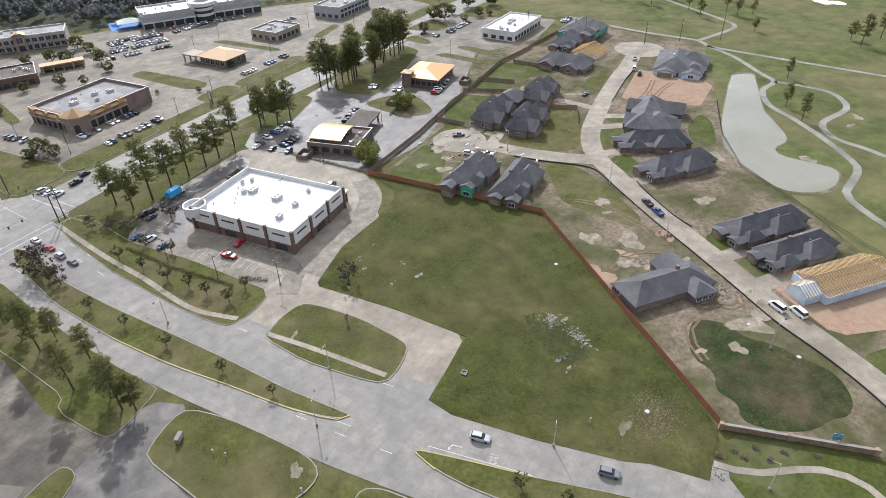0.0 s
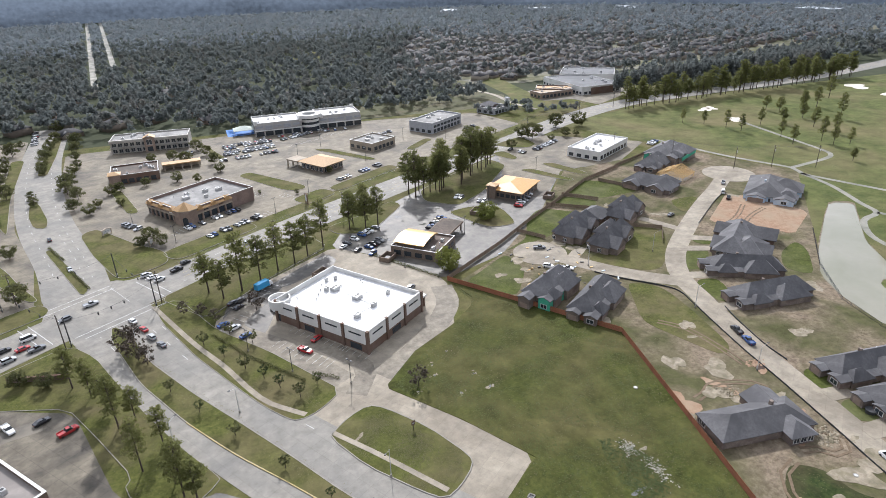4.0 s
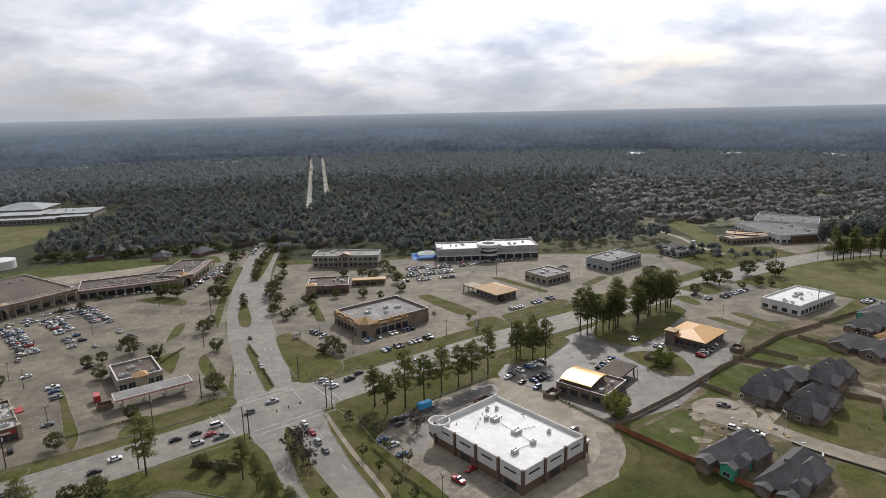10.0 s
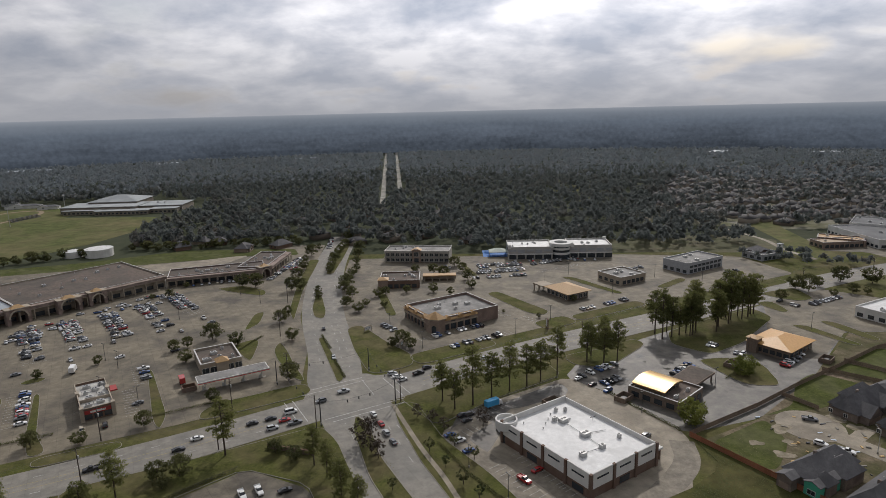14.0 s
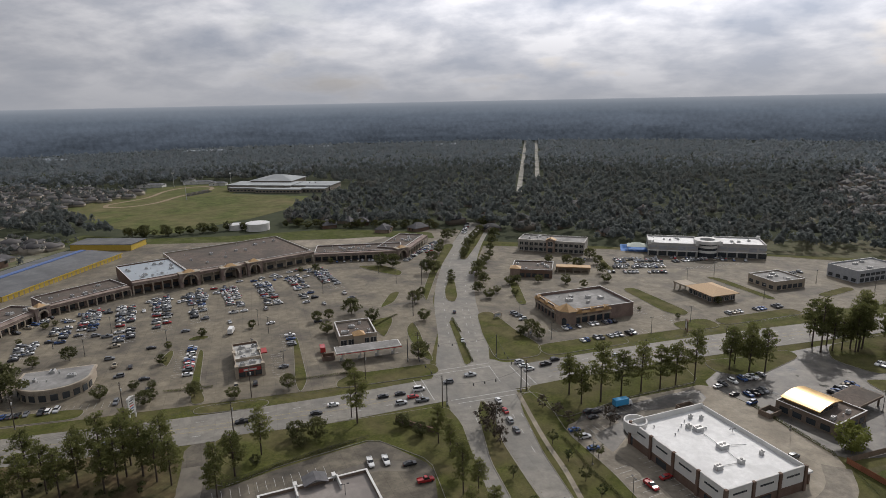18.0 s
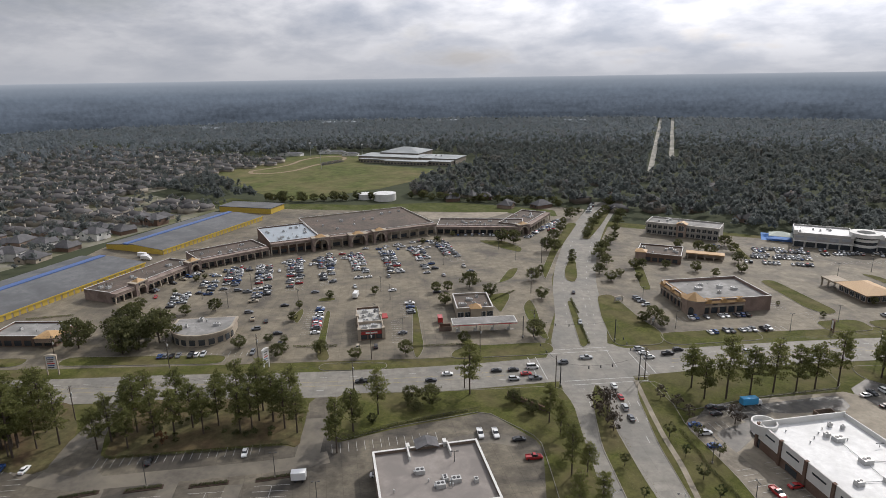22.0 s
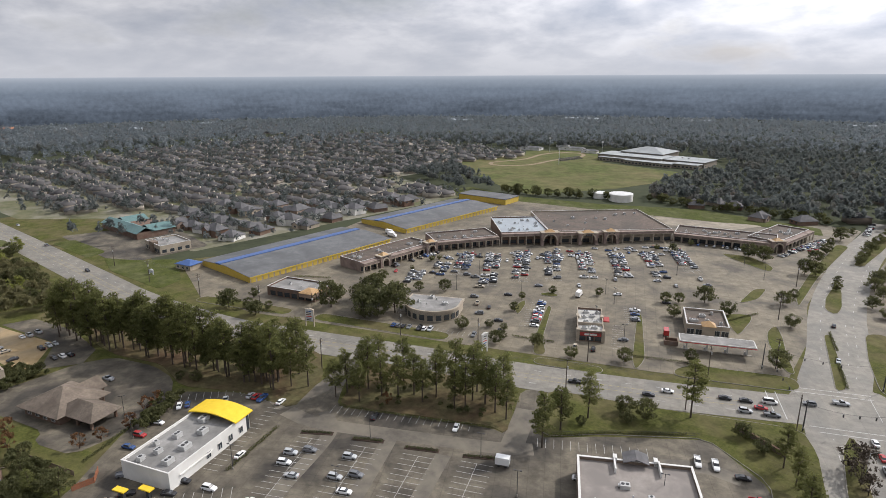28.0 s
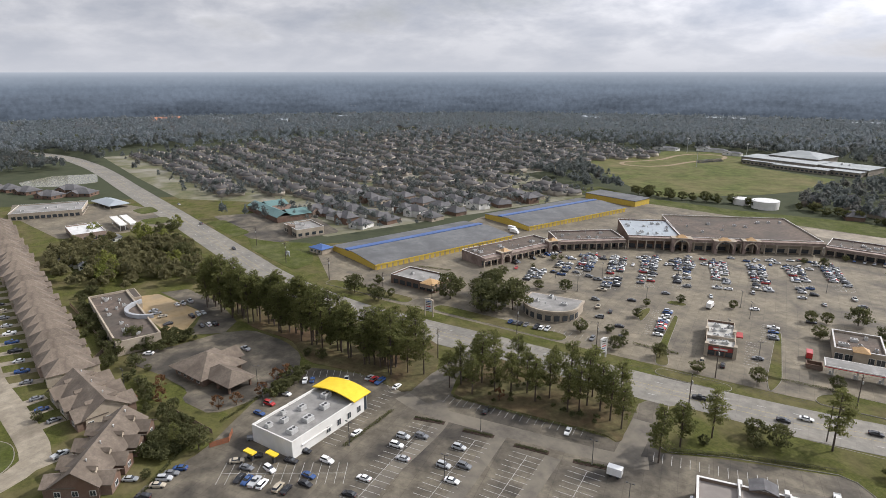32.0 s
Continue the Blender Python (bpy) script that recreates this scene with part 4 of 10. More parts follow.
def shell(root, x0, x1, y0, y1, h, wall, roof, parapet=0.9, t=0.35, coping=None, z0=-0.1):
    """Four butted walls with a parapet, a roof deck inside them and a coping."""
    for a in ((x0, x1, y0, y0 + t), (x0, x1, y1 - t, y1), (x0, x0 + t, y0 + t, y1 - t), (x1 - t, x1, y0 + t, y1 - t)):
        bm = bmesh.new()
        box(bm, *a, z0, h + parapet)
        part("wall", bm, wall, root)
    bm = bmesh.new()
    box(bm, x0 + t, x1 - t, y0 + t, y1 - t, h - 0.4, h)
    part("roof", bm, roof, root)
    bm = bmesh.new()
    c = 0.06
    for a in ((x0 - c, x1 + c, y0 - c, y0 + t + c), (x0 - c, x1 + c, y1 - t - c, y1 + c), (x0 - c, x0 + t + c, y0 + t + c, y1 - t - c), (x1 - t - c, x1 + c, y0 + t + c, y1 - t - c)):
        box(bm, *a, h + parapet, h + parapet + 0.14)
    part("coping", bm, coping or FRAME, root)


def slot(root, x0, x1, y0, y1, z0, z1, material, name="panel", label=""):
    bm = bmesh.new()
    box(bm, x0, x1, y0, y1, z0, z1)
    return part(name, bm, material, root, label)


def units(root, x0, x1, y0, y1, z, n, seed, big=True):
    r = random.Random(seed)
    for i in range(n):
        x, y = r.uniform(x0 + 2, x1 - 2), r.uniform(y0 + 2, y1 - 2)
        k = r.random()
        if k < 0.6:
            s = r.choice((1.6, 2.2, 2.8)) if big else 1.4
            air_unit(root, x, y, z, s, s * 0.75, 1.3, r.choice((0, 90)))
        else:
            vent_pipe(root, x, y, z)


def hip(bm, x0, x1, y0, y1, z, rise, over=0.5, inset=None):
    """A hip roof with its eaves at z."""
    x0, x1, y0, y1 = x0 - over, x1 + over, y0 - over, y1 + over
    w, l = y1 - y0, x1 - x0
    k = (w if w < l else l) / 2 if inset is None else inset
    if l >= w:
        r0, r1 = (x0 + k, (y0 + y1) / 2), (x1 - k, (y0 + y1) / 2)
    else:
        r0, r1 = ((x0 + x1) / 2, y0 + k), ((x0 + x1) / 2, y1 - k)
    b = [bm.verts.new(p) for p in ((x0, y0, z), (x1, y0, z), (x1, y1, z), (x0, y1, z))]
    f = [bm.verts.new((v.co.x, v.co.y, z - 0.2)) for v in b]
    e, g = bm.verts.new((*r0, z + rise)), bm.verts.new((*r1, z + rise))
    if l >= w:
        fs = ((b[0], b[1], g, e), (b[2], b[3], e, g), (b[1], b[2], g), (b[3], b[0], e))
    else:
        fs = ((b[1], b[2], g, e), (b[3], b[0], e, g), (b[0], b[1], e), (b[2], b[3], g))
    for q in fs:
        bm.faces.new(q)
    bm.faces.new(f[::-1])
    for i in range(4):
        bm.faces.new((f[i], f[(i + 1) % 4], b[(i + 1) % 4], b[i]))


def gable(bm, x0, x1, y0, y1, z, rise, over=0.4, along="y", thick=0.22):
    """Two roof slopes with the ridge along the given axis."""
    def quad(p):
        a = [bm.verts.new(q) for q in p]
        c = [bm.verts.new((q[0], q[1], q[2] - thick)) for q in p]
        bm.faces.new(a)
        bm.faces.new(c[::-1])
        for i in range(4):
            bm.faces.new((c[i], c[(i + 1) % 4], a[(i + 1) % 4], a[i]))
    if along == "y":
        m = (x0 + x1) / 2
        d = rise / ((x1 - x0) / 2) * over
        quad(((x0 - over, y0 - over, z - d), (m, y0 - over, z + rise), (m, y1 + over, z + rise), (x0 - over, y1 + over, z - d)))
        quad(((m, y0 - over, z + rise), (x1 + over, y0 - over, z - d), (x1 + over, y1 + over, z - d), (m, y1 + over, z + rise)))
    else:
        m = (y0 + y1) / 2
        d = rise / ((y1 - y0) / 2) * over
        quad(((x0 - over, y0 - over, z - d), (x1 + over, y0 - over, z - d), (x1 + over, m, z + rise), (x0 - over, m, z + rise)))
        quad(((x0 - over, m, z + rise), (x1 + over, m, z + rise), (x1 + over, y1 + over, z - d), (x0 - over, y1 + over, z - d)))


def gable_wall(bm, x0, x1, y0, y1, z0, z, rise, along="y"):
    """A body with gable ends."""
    if along == "y":
        pts = [(x0, z0), (x1, z0), (x1, z), ((x0 + x1) / 2, z + rise), (x0, z)]
        lo, hi = [bm.verts.new((p[0], y0, p[1])) for p in pts], [bm.verts.new((p[0], y1, p[1])) for p in pts]
    else:
        pts = [(y0, z0), (y1, z0), (y1, z), ((y0 + y1) / 2, z + rise), (y0, z)]
        lo, hi = [bm.verts.new((x0, p[0], p[1])) for p in pts], [bm.verts.new((x1, p[0], p[1])) for p in pts]
    bm.faces.new(lo)
    bm.faces.new(hi[::-1])
    for i in range(5):
        bm.faces.new((lo[i], hi[i], hi[(i + 1) % 5], lo[(i + 1) % 5]))


def white_store():
    b = thing("store", 39.6, 171.5, 0, 35.5, "large white-roofed brick store with white panel walls", "store")
    L, W, h = 32.0, 43.0, 7.6
    shell(b, 0, L, 0, W, h, BRICK, WHITE_ROOF, 1.0, 0.5, WHITE_WALL)
    # white upper panels between brick piers, on the two seen sides and behind
    def panels(n, length, rz, ox, oy):
        bay = length / n
        for i in range(n):
            bm = bmesh.new()
            box(bm, -bay / 2 + 0.7, bay / 2 - 0.7, -0.12, 0.05, 3.3, h + 0.95)
            c, s = math.cos(radians(rz)), math.sin(radians(rz))
            d = (i + 0.5) * bay
            q = part("wall_panel", bm, WHITE_WALL, b)
            q.location, q.rotation_euler = (ox + d * c, oy + d * s, 0), (0, 0, radians(rz))
            if rz != 180:
                wn = piece("window", window_mesh(bay * 0.5, 0.55, 0.2), q, 0, -0.05, 6.3)
            if i % 2:
                piece("shop_window", window_mesh(bay * 0.45, 2.2, 0.1), b, ox + d * c, oy + d * s, 0.4, rz)
    panels(3, L, 0, 0, 0)
    panels(4, W, 270, 0, W)
    panels(4, W, 90, L, 0)
    panels(3, L, 180, L, W)
    for x, y in ((0, 0), (L, 0), (0, W), (L, W), (0, W * 0.25), (0, W * 0.5), (0, W * 0.75), (L / 3, 0), (2 * L / 3, 0)):
        slot(b, x - 0.5, x + 0.5, y - 0.5, y + 0.5, -0.1, h + 1.25, BRICK, "pier")
    # round entrance tower at the west corner
    bm = bmesh.new()
    n = 20
    for i in range(n):
        a0, a1 = math.tau * i / n, math.tau * (i + 1) / n
        p = [(1.7 + math.cos(a) * q, W - 0.3 + math.sin(a) * q) for a, q in ((a0, 4.1), (a1, 4.1), (a1, 3.6), (a0, 3.6))]
        prism(bm, p, 5.8, h + 1.5)
    bmesh.ops.remove_doubles(bm, verts=bm.verts, dist=0.01)
    part("entrance_ring", bm, WHITE_WALL, b, "round white parapet over the entrance")
    bm = bmesh.new()
    drum(bm, 2.2, W - 0.9, -0.1, 5.8, 2.3, 2.3, 20)
    part("entrance", bm, GLASS, b, "dark glazed round entrance")
    bm = bmesh.new()
    drum(bm, 1.7, W - 0.3, 5.8, h + 0.2, 3.6, 3.6, 20)
    part("entrance_roof", bm, WHITE_ROOF, b)
    # raised parapet along the back
    slot(b, 0.5, L - 0.5, W - 0.9, W - 0.52, h, h + 2.0, WHITE_WALL, "parapet")
    slot(b, L - 0.9, L - 0.52, 0.5, W - 1, h, h + 1.5, WHITE_WALL, "parapet")
    # drive-through canopy at the east corner
    slot(b, L, L + 5, W * 0.0 + 1, 7, 4.2, 4.9, WHITE_WALL, "canopy")
    for y in (1.5, 6.2):
        slot(b, L + 4, L + 4.6, y, y + 0.6, -0.1, 4.2, BRICK, "column")
    for x, y, s in ((16.6, 33, 1.6), (18.5, 30.4, 3.0), (17.6, 18.8, 3.2), (16.2, 9.9, 1.8), (7.3, 10.2, 2.2), (26, 11, 1.2), (22, 38, 1.1), (25, 36, 1.0)):
        air_unit(b, x, y, h, s, s * 0.8, 1.5)
    for i in range(6):
        vent_pipe(b, 6 + 3.1 * i, 38 - (i * 7) % 9, h, 0.6)
    # roof pipes
    for p, q in (((17.6, 20), (18.3, 28.5)), ((16.4, 11), (17.2, 17)), ((20, 19), (26, 17)), ((9, 11), (15, 10))):
        bm = bmesh.new()
        rod(bm, (*p, h + 0.3), (*q, h + 0.3), 0.1, 0.1)
        part("roof_pipe", bm, STEEL, b)


white_store()


def strip_front(root, x0, x1, y, h, bays, wall, z=0.5, wh=2.6, rz=0):
    """A row of shop windows on the wall y, which faces -y."""
    bay = (x1 - x0) / bays
    for i in range(bays):
        add_window(root, x0 + (i + 0.5) * bay, y, z, rz, bay * 0.72, wh)


def tan_shops():
    b = thing("shops", -14.8, 321.2, 0, 33, "tan brick corner shops with orange tiled canopy roofs", "shops")
    L, W, h = 44.0, 33.5, 6.4
    pink = mat("pink_brick", (0.215, 0.155, 0.13), (0.30, 0.225, 0.19), 1.6, 0.9, 0.1, coords="obj", big=0.2, c3=(0.19, 0.138, 0.115))
    shell(b, 0, L, 0, W, h, pink, GREY_ROOF, 1.5)
    e = L * 0.66
    # a tan shop front on both street sides: pillars, cream bands, recessed dark bays
    def front(x0, x1, ox, oy, rz):
        n = int((x1 - x0) / 4.0)
        bay = (x1 - x0) / n
        f = slot(b, x0, x1, -0.45, 0.02, 4.5, 5.6, TAN, "shop_front", "tan fascia over a row of shop windows")
        f.location, f.rotation_euler = (ox, oy, 0), (0, 0, radians(rz))
        slot(f, x0, x1, -0.55, 0.02, 3.7, 4.5, STUCCO, "band")
        slot(f, x0, x1, -0.6, 0.02, 5.6, 6.3, STUCCO, "cornice")
        for i in range(n):
            x = x0 + (i + 0.5) * bay
            slot(f, x + bay / 2 - 0.45, x + bay / 2 + 0.45, -0.7, 0.02, -0.1, 3.7, TAN, "pillar")
            piece("shop_window", window_mesh(bay * 0.74, 3.1, 0.15), f, x, 0.0, 0.3)
            if i % 2:
                slot(f, x - 1.4, x + 1.4, -0.53, -0.45, 4.75, 5.35, (BRICK, DARK, WHITE_WALL)[i % 3], "sign_board")
        bm = bmesh.new()
        pts = ((x0, -1.1, 6.2), (x1, -1.1, 6.2), (x1, 1.5, 8.1), (x0, 1.5, 8.1))
        up, lo = [bm.verts.new(q) for q in pts], [bm.verts.new((q[0], q[1], q[2] - 0.25)) for q in pts]
        bm.faces.new(up)
        bm.faces.new(lo[::-1])
        for i in range(4):
            bm.faces.new((lo[i], lo[(i + 1) % 4], up[(i + 1) % 4], up[i]))
        part("awning_roof", bm, ORANGE_ROOF, f, "orange tan tile awning")
        for k in (0.14, 0.5, 0.86):
            x = x0 + k * (x1 - x0)
            bm = bmesh.new()
            gable_wall(bm, x - 1.5, x + 1.5, -1.3, 1.4, 6.4, 7.6, 1.0)
            part("dormer", bm, ORANGE_ROOF, f, "small gabled tile dormer")
    front(5.5, e, 0, 0, 0)
    front(0, W - 5.5, 0, W, -90)
    # corner tower with an arched doorway and a pyramid roof
    plan = [(-1.6, 6.5), (-1.6, 1.6), (1.6, -1.6), (6.5, -1.6), (6.5, 6.5)]
    bm = bmesh.new()
    prism(bm, plan, -0.1, 7.9)
    tower = part("tower", bm, TAN, b, "tan corner tower with an arched doorway")
    bm = bmesh.new()
    prism(bm, [(2.4 + (x - 2.4) * 1.07, 2.4 + (y - 2.4) * 1.07) for x, y in plan], 7.3, 7.9 + 0.004)
    part("cornice", bm, STUCCO, tower)
    bm = bmesh.new()
    rim = [bm.verts.new((2.4 + (x - 2.4) * 1.2, 2.4 + (y - 2.4) * 1.2, 7.91)) for x, y in plan]
    top = bm.verts.new((2.9, 2.9, 11.4))
    bm.faces.new(rim[::-1])
    for i in range(5):
        bm.faces.new((rim[i], rim[(i + 1) % 5], top))
    bmesh.ops.recalc_face_normals(bm, faces=bm.faces)
    part("tower_roof", bm, ORANGE_ROOF, tower)
    bm = bmesh.new()
    arch = [(-1.3, 0)] + [(1.3 * math.cos(math.pi * (1 - k / 8)), 3.0 + 1.3 * math.sin(math.pi * k / 8)) for k in range(9)] + [(1.3, 0)]
    near, far = [bm.verts.new((x, -0.06, z)) for x, z in arch], [bm.verts.new((x, 0.1, z)) for x, z in arch]
    bm.faces.new(near)
    bm.faces.new(far[::-1])
    for i in range(len(arch)):
        k = (i + 1) % len(arch)
        bm.faces.new((near[i], far[i], far[k], near[k]))
    bmesh.ops.recalc_face_normals(bm, faces=bm.faces)
    door = part("doorway", bm, GLASS, tower, "dark arched glass doorway")
    door.rotation_euler = (0, 0, radians(-45))
    for x, y, w in ((14, 19, 3.4), (18, 24, 2.2), (27, 20, 2.6), (33, 16, 3.0), (22, 12, 1.6)):
        air_unit(b, x, y, h, w, w * 0.75, 1.5)
    for i in range(4):
        vent_pipe(b, 12 + 6 * i, 27 - 3 * (i % 2), h, 0.6)


tan_shops()


def office_block():
    b = thing("office_building", -61, 489, 0, -6, "two-storey pale office block with an arched centre", "office building")
    L, W, h = 53, 20, 8.6
    pale = mat("pale_render", (0.40, 0.375, 0.335), (0.50, 0.475, 0.43), 0.8, 0.9, coords="obj", big=0.15, c3=(0.36, 0.335, 0.295), mottle=(0.3, 0.12))
    shell(b, 0, L, 0, W, h, pale, GREY_ROOF, 0.9)
    for i in range(13):
        for z in (0.6, 4.9):
            if i != 6:
                add_window(b, 2.6 + i * 4.0, 0, z, 0, 2.7, 2.4, True)
    slot(b, -0.3, L + 0.3, -1.6, 0, 4.0, 4.5, pale, "balcony_slab")
    for i in range(14):
        slot(b, 0.4 + i * 4.0, 0.9 + i * 4.0, -1.6, -1.1, -0.1, 8.4, pale, "column")
    slot(b, -0.3, L + 0.3, -1.6, 0.02, 7.7, 9.7, pale, "eaves_band")
    slot(b, 23, 30, -2.2, 0.4, -0.1, 10.4, TAN, "centre_bay")
    bm = bmesh.new()
    gable(bm, 23, 30, -2.4, 3, 10.4, 1.6, 0.5)
    part("centre_roof", bm, ORANGE_ROOF, b)
    add_window(b, 26.5, -2.2, 5.2, 0, 3.6, 3.6, True)
    add_window(b, 26.5, -2.2, 0.3, 0, 3.6, 3.4)
    units(b, 2, L - 2, 2, W - 2, h, 9, 8)


office_block()


def glass_offices():
    PANEL = mat("pale_panel", (0.40, 0.385, 0.36), (0.50, 0.485, 0.46), 0.6, 0.8, coords="obj", big=0.1, c3=(0.36, 0.345, 0.32))
    b = thing("office_building", 40, 489, 0, -1, "white two-storey offices with glass bands and a round tower", "office building")
    for x0, x1, y0, y1, h in ((0, 36, 0, 28, 9.2), (50, 84, 3, 30, 9.6)):
        shell(b, x0, x1, y0, y1, h, PANEL, WHITE_ROOF, 1.1, 0.35, WHITE_WALL)
        for i in range(5):
            add_window(b, x0 + 3.6 + i * 7.0, y0, 0.3, 0, 5.8, 3.6)
            slot(b, x0 + 0.9 + i * 7.0, x0 + 6.3 + i * 7.0, y0 - 0.5, y0 + 0.02, 6.6 - 1.2 * (i % 2), 8.2, GREY_WALL, "sign_band", "grey band over the shop fronts")
        slot(b, x0, x1, y0 - 1.3, y0 + 0.02, 4.2, 4.8, WHITE_WALL, "canopy")
        for i in range(3):
            add_window(b, x0, y0 + 5 + i * 8, 5.4, -90, 5.5, 2.1)
            add_window(b, x0, y0 + 5 + i * 8, 1.0, -90, 5.5, 2.1)
        units(b, x0, x1, y0 + 2, y1, h, 8, 11 + x0)
    shell(b, 36, 50, 6, 28, 8.4, GREY_WALL, WHITE_ROOF, 0.8)
    bm = bmesh.new()
    drum(bm, 43, 6, -0.1, 10.6, 7.6, 7.6, 28)
    part("round_tower", bm, GLASS, b, "dark glass round tower")
    for z in (3.6, 7.4):
        bm = bmesh.new()
        drum(bm, 43, 6, z, z + 1.8, 7.8, 7.8, 28)
        part("tower_band", bm, WHITE_WALL, b)
    bm = bmesh.new()
    n = 32
    for i in range(n):
        a0, a1 = math.tau * i / n, math.tau * (i + 1) / n
        prism(bm, [(43 + math.cos(a) * q, 6 + math.sin(a) * q) for a, q in ((a0, 9.8), (a1, 9.8), (a1, 5.4), (a0, 5.4))], 10.6, 13.0)
    bmesh.ops.remove_doubles(bm, verts=bm.verts, dist=0.005)
    part("tower_ring", bm, WHITE_WALL, b, "white ring canopy on the tower")
    for x, y in ((0.5, 0.5), (35, 0.5), (83, 29), (52, 3.5)):
        slot(b, x - 1, x + 1.6, y - 0.6, y + 1.6, 9, 12, WHITE_WALL, "corner_pylon")


glass_offices()


def pharmacy_like(name, x, y, rz, L, W, h, wall, roof, label, category, bays=5, n=5, seed=1, parapet=0.8, tower=None):
    b = thing(name, x, y, 0, rz, label, category)
    shell(b, 0, L, 0, W, h, wall, roof, parapet)
    strip_front(b, 1.5, L - 1.5, 0, h, bays, wall)
    k = max(2, int(W / 5))
    for i in range(k):
        add_window(b, 0, (i + 0.5) * W / k, 0.7, -90, W / k * 0.55, 2.2)
        add_window(b, L, (i + 0.5) * W / k, 0.7, 90, W / k * 0.55, 2.2)
    units(b, 1, L - 1, 1, W - 1, h, n, seed)
    return b


def hip_canopy_station():
    b = thing("bank_branch", 68, 373.5, 0, 31, "small bank with a broad tan hip roof and drive-through", "bank")
    slot(b, 1.2, 17.8, 1.2, 21.8, -0.1, 4.8, BROWN_WALL, "wall")
    bm = bmesh.new()
    hip(bm, 0, 19, 0, 23, 4.9, 2.9, 0.6, 7.5)
    part("roof", bm, ORANGE_ROOF, b, "broad tan tiled hip roof")
    slot(b, -0.4, 19.4, -0.4, 23.4, 4.55, 4.9, STUCCO, "soffit")
    for i in range(4):
        add_window(b, 3.4 + i * 4.1, 1.2, 0.8, 0, 2.8, 2.6, True)
    for i in range(5):
        add_window(b, 1.2, 3.4 + i * 4.1, 0.8, -90, 2.8, 2.6, True)
    slot(b, -1.5, 8, 23.6, 34, 4.3, 5.1, STUCCO, "drive_canopy")
    for x in (-1, 3.2, 7.4):
        slot(b, x - 0.35, x + 0.35, 32.5, 33.2, -0.1, 4.3, STUCCO, "column")
        slot(b, x - 0.5, x + 0.5, 27, 29, 0, 0.4, KERB, "kerb_island")


hip_canopy_station()
b = pharmacy_like("bank_branch", 110, 408, 31, 24, 22, 5, STUCCO, GREY_ROOF, "small cream bank with flat roof", "bank", 5, 6, 3)
b = pharmacy_like("clinic", 165, 434, 33, 40, 22, 7.5, GREY_WALL, GREY_ROOF, "two-storey grey glass clinic with grey roof", "clinic", 8, 8, 5)
for i in range(8):
    add_window(b, 4 + i * 4.6, 0, 4.3, 0, 3.6, 1.8)
b = pharmacy_like("restaurant", -56, 410, 2, 28, 24, 5, BRICK, BROWN_ROOF, "low brick restaurant with a small tiled tower", "restaurant", 6, 6, 6)
slot(b, -0.6, 6, -0.6, 6, -0.1, 6.4, TAN, "tower")
bm = bmesh.new()
hip(bm, -0.6, 6, -0.6, 6, 6.4, 1.6, 0.5)
part("tower_roof", bm, ORANGE_ROOF, b)
slot(b, 30, 54, 16, 23, 3.6, 4.3, ORANGE_ROOF, "drive_canopy")
slot(b, 30, 54, 22, 23, -0.1, 3.6, STUCCO, "canopy_wall")
for i in range(5):
    slot(b, 31 + i * 5.4, 31.7 + i * 5.4, 16, 16.7, -0.1, 3.6, STUCCO, "column")
b = pharmacy_like("store", 236, 319, 29, 43, 23, 5.4, WHITE_WALL, WHITE_ROOF, "white-roofed low store with pale walls", "store", 9, 14, 7)


def arched_sheet(rows, y0, y1, thick):
    """A curved sheet of even thickness over the given x, z line."""
    bm = bmesh.new()
    rings = [[bm.verts.new(p) for p in ((x, y0, z), (x, y1, z), (x, y1, z - thick), (x, y0, z - thick))] for x, z in rows]
    for a, b in zip(rings, rings[1:]):
        for k in range(4):
            bm.faces.new((a[k], b[k], b[(k + 1) % 4], a[(k + 1) % 4]))
    bm.faces.new(rings[0])
    bm.faces.new(rings[-1][::-1])
    bmesh.ops.recalc_face_normals(bm, faces=bm.faces)
    return bm


def gold_bank():
    b = thing("bank_branch", 86.5, 226.5, 0, 44, "brown stone bank with a curved gold metal roof", "bank")
    shell(b, 0, 20, 0, 23, 3.9, BROWN_WALL, BROWN_ROOF, 0.7)
    # the hall rises through the flat roof under the curved gold roof
    rows = [(1.4 + 15.2 * k / 12, 5.7 + 1.7 * math.sin(math.pi * (0.06 + 0.80 * k / 12))) for k in range(13)]
    part("curved_roof", arched_sheet(rows, 7.2, 22.2, 0.4), GOLD, b, "curved reflective gold roof")
    slot(b, 2.4, 15.6, 8.2, 21.2, 3.9, 5.9, BROWN_WALL, "hall")
    for i in range(4):
        slot(b, 3 + 3.2 * i, 5.6 + 3.2 * i, 8.1, 8.2, 4.3, 5.5, GLASS, "clerestory")
        add_window(b, 3 + i * 4.6, 0, 0.7, 0, 3.2, 2.2)
        add_window(b, 0, 4 + i * 5.2, 0.7, -90, 3.4, 2.2)
    slot(b, 20.5, 38, 3, 14, 3.8, 4.7, BROWN_WALL, "drive_canopy")
    slot(b, 20.9, 37.6, 3.4, 13.6, 4.71, 4.75, BROWN_ROOF, "canopy_roof")
    for x in (24, 37):
        for y in (4, 8.5, 13):
            slot(b, x - 0.3, x + 0.3, y - 0.3, y + 0.3, -0.1, 3.8, BROWN_WALL, "column")
    units(b, 2, 18, 1, 6, 3.9, 4, 21)


gold_bank()


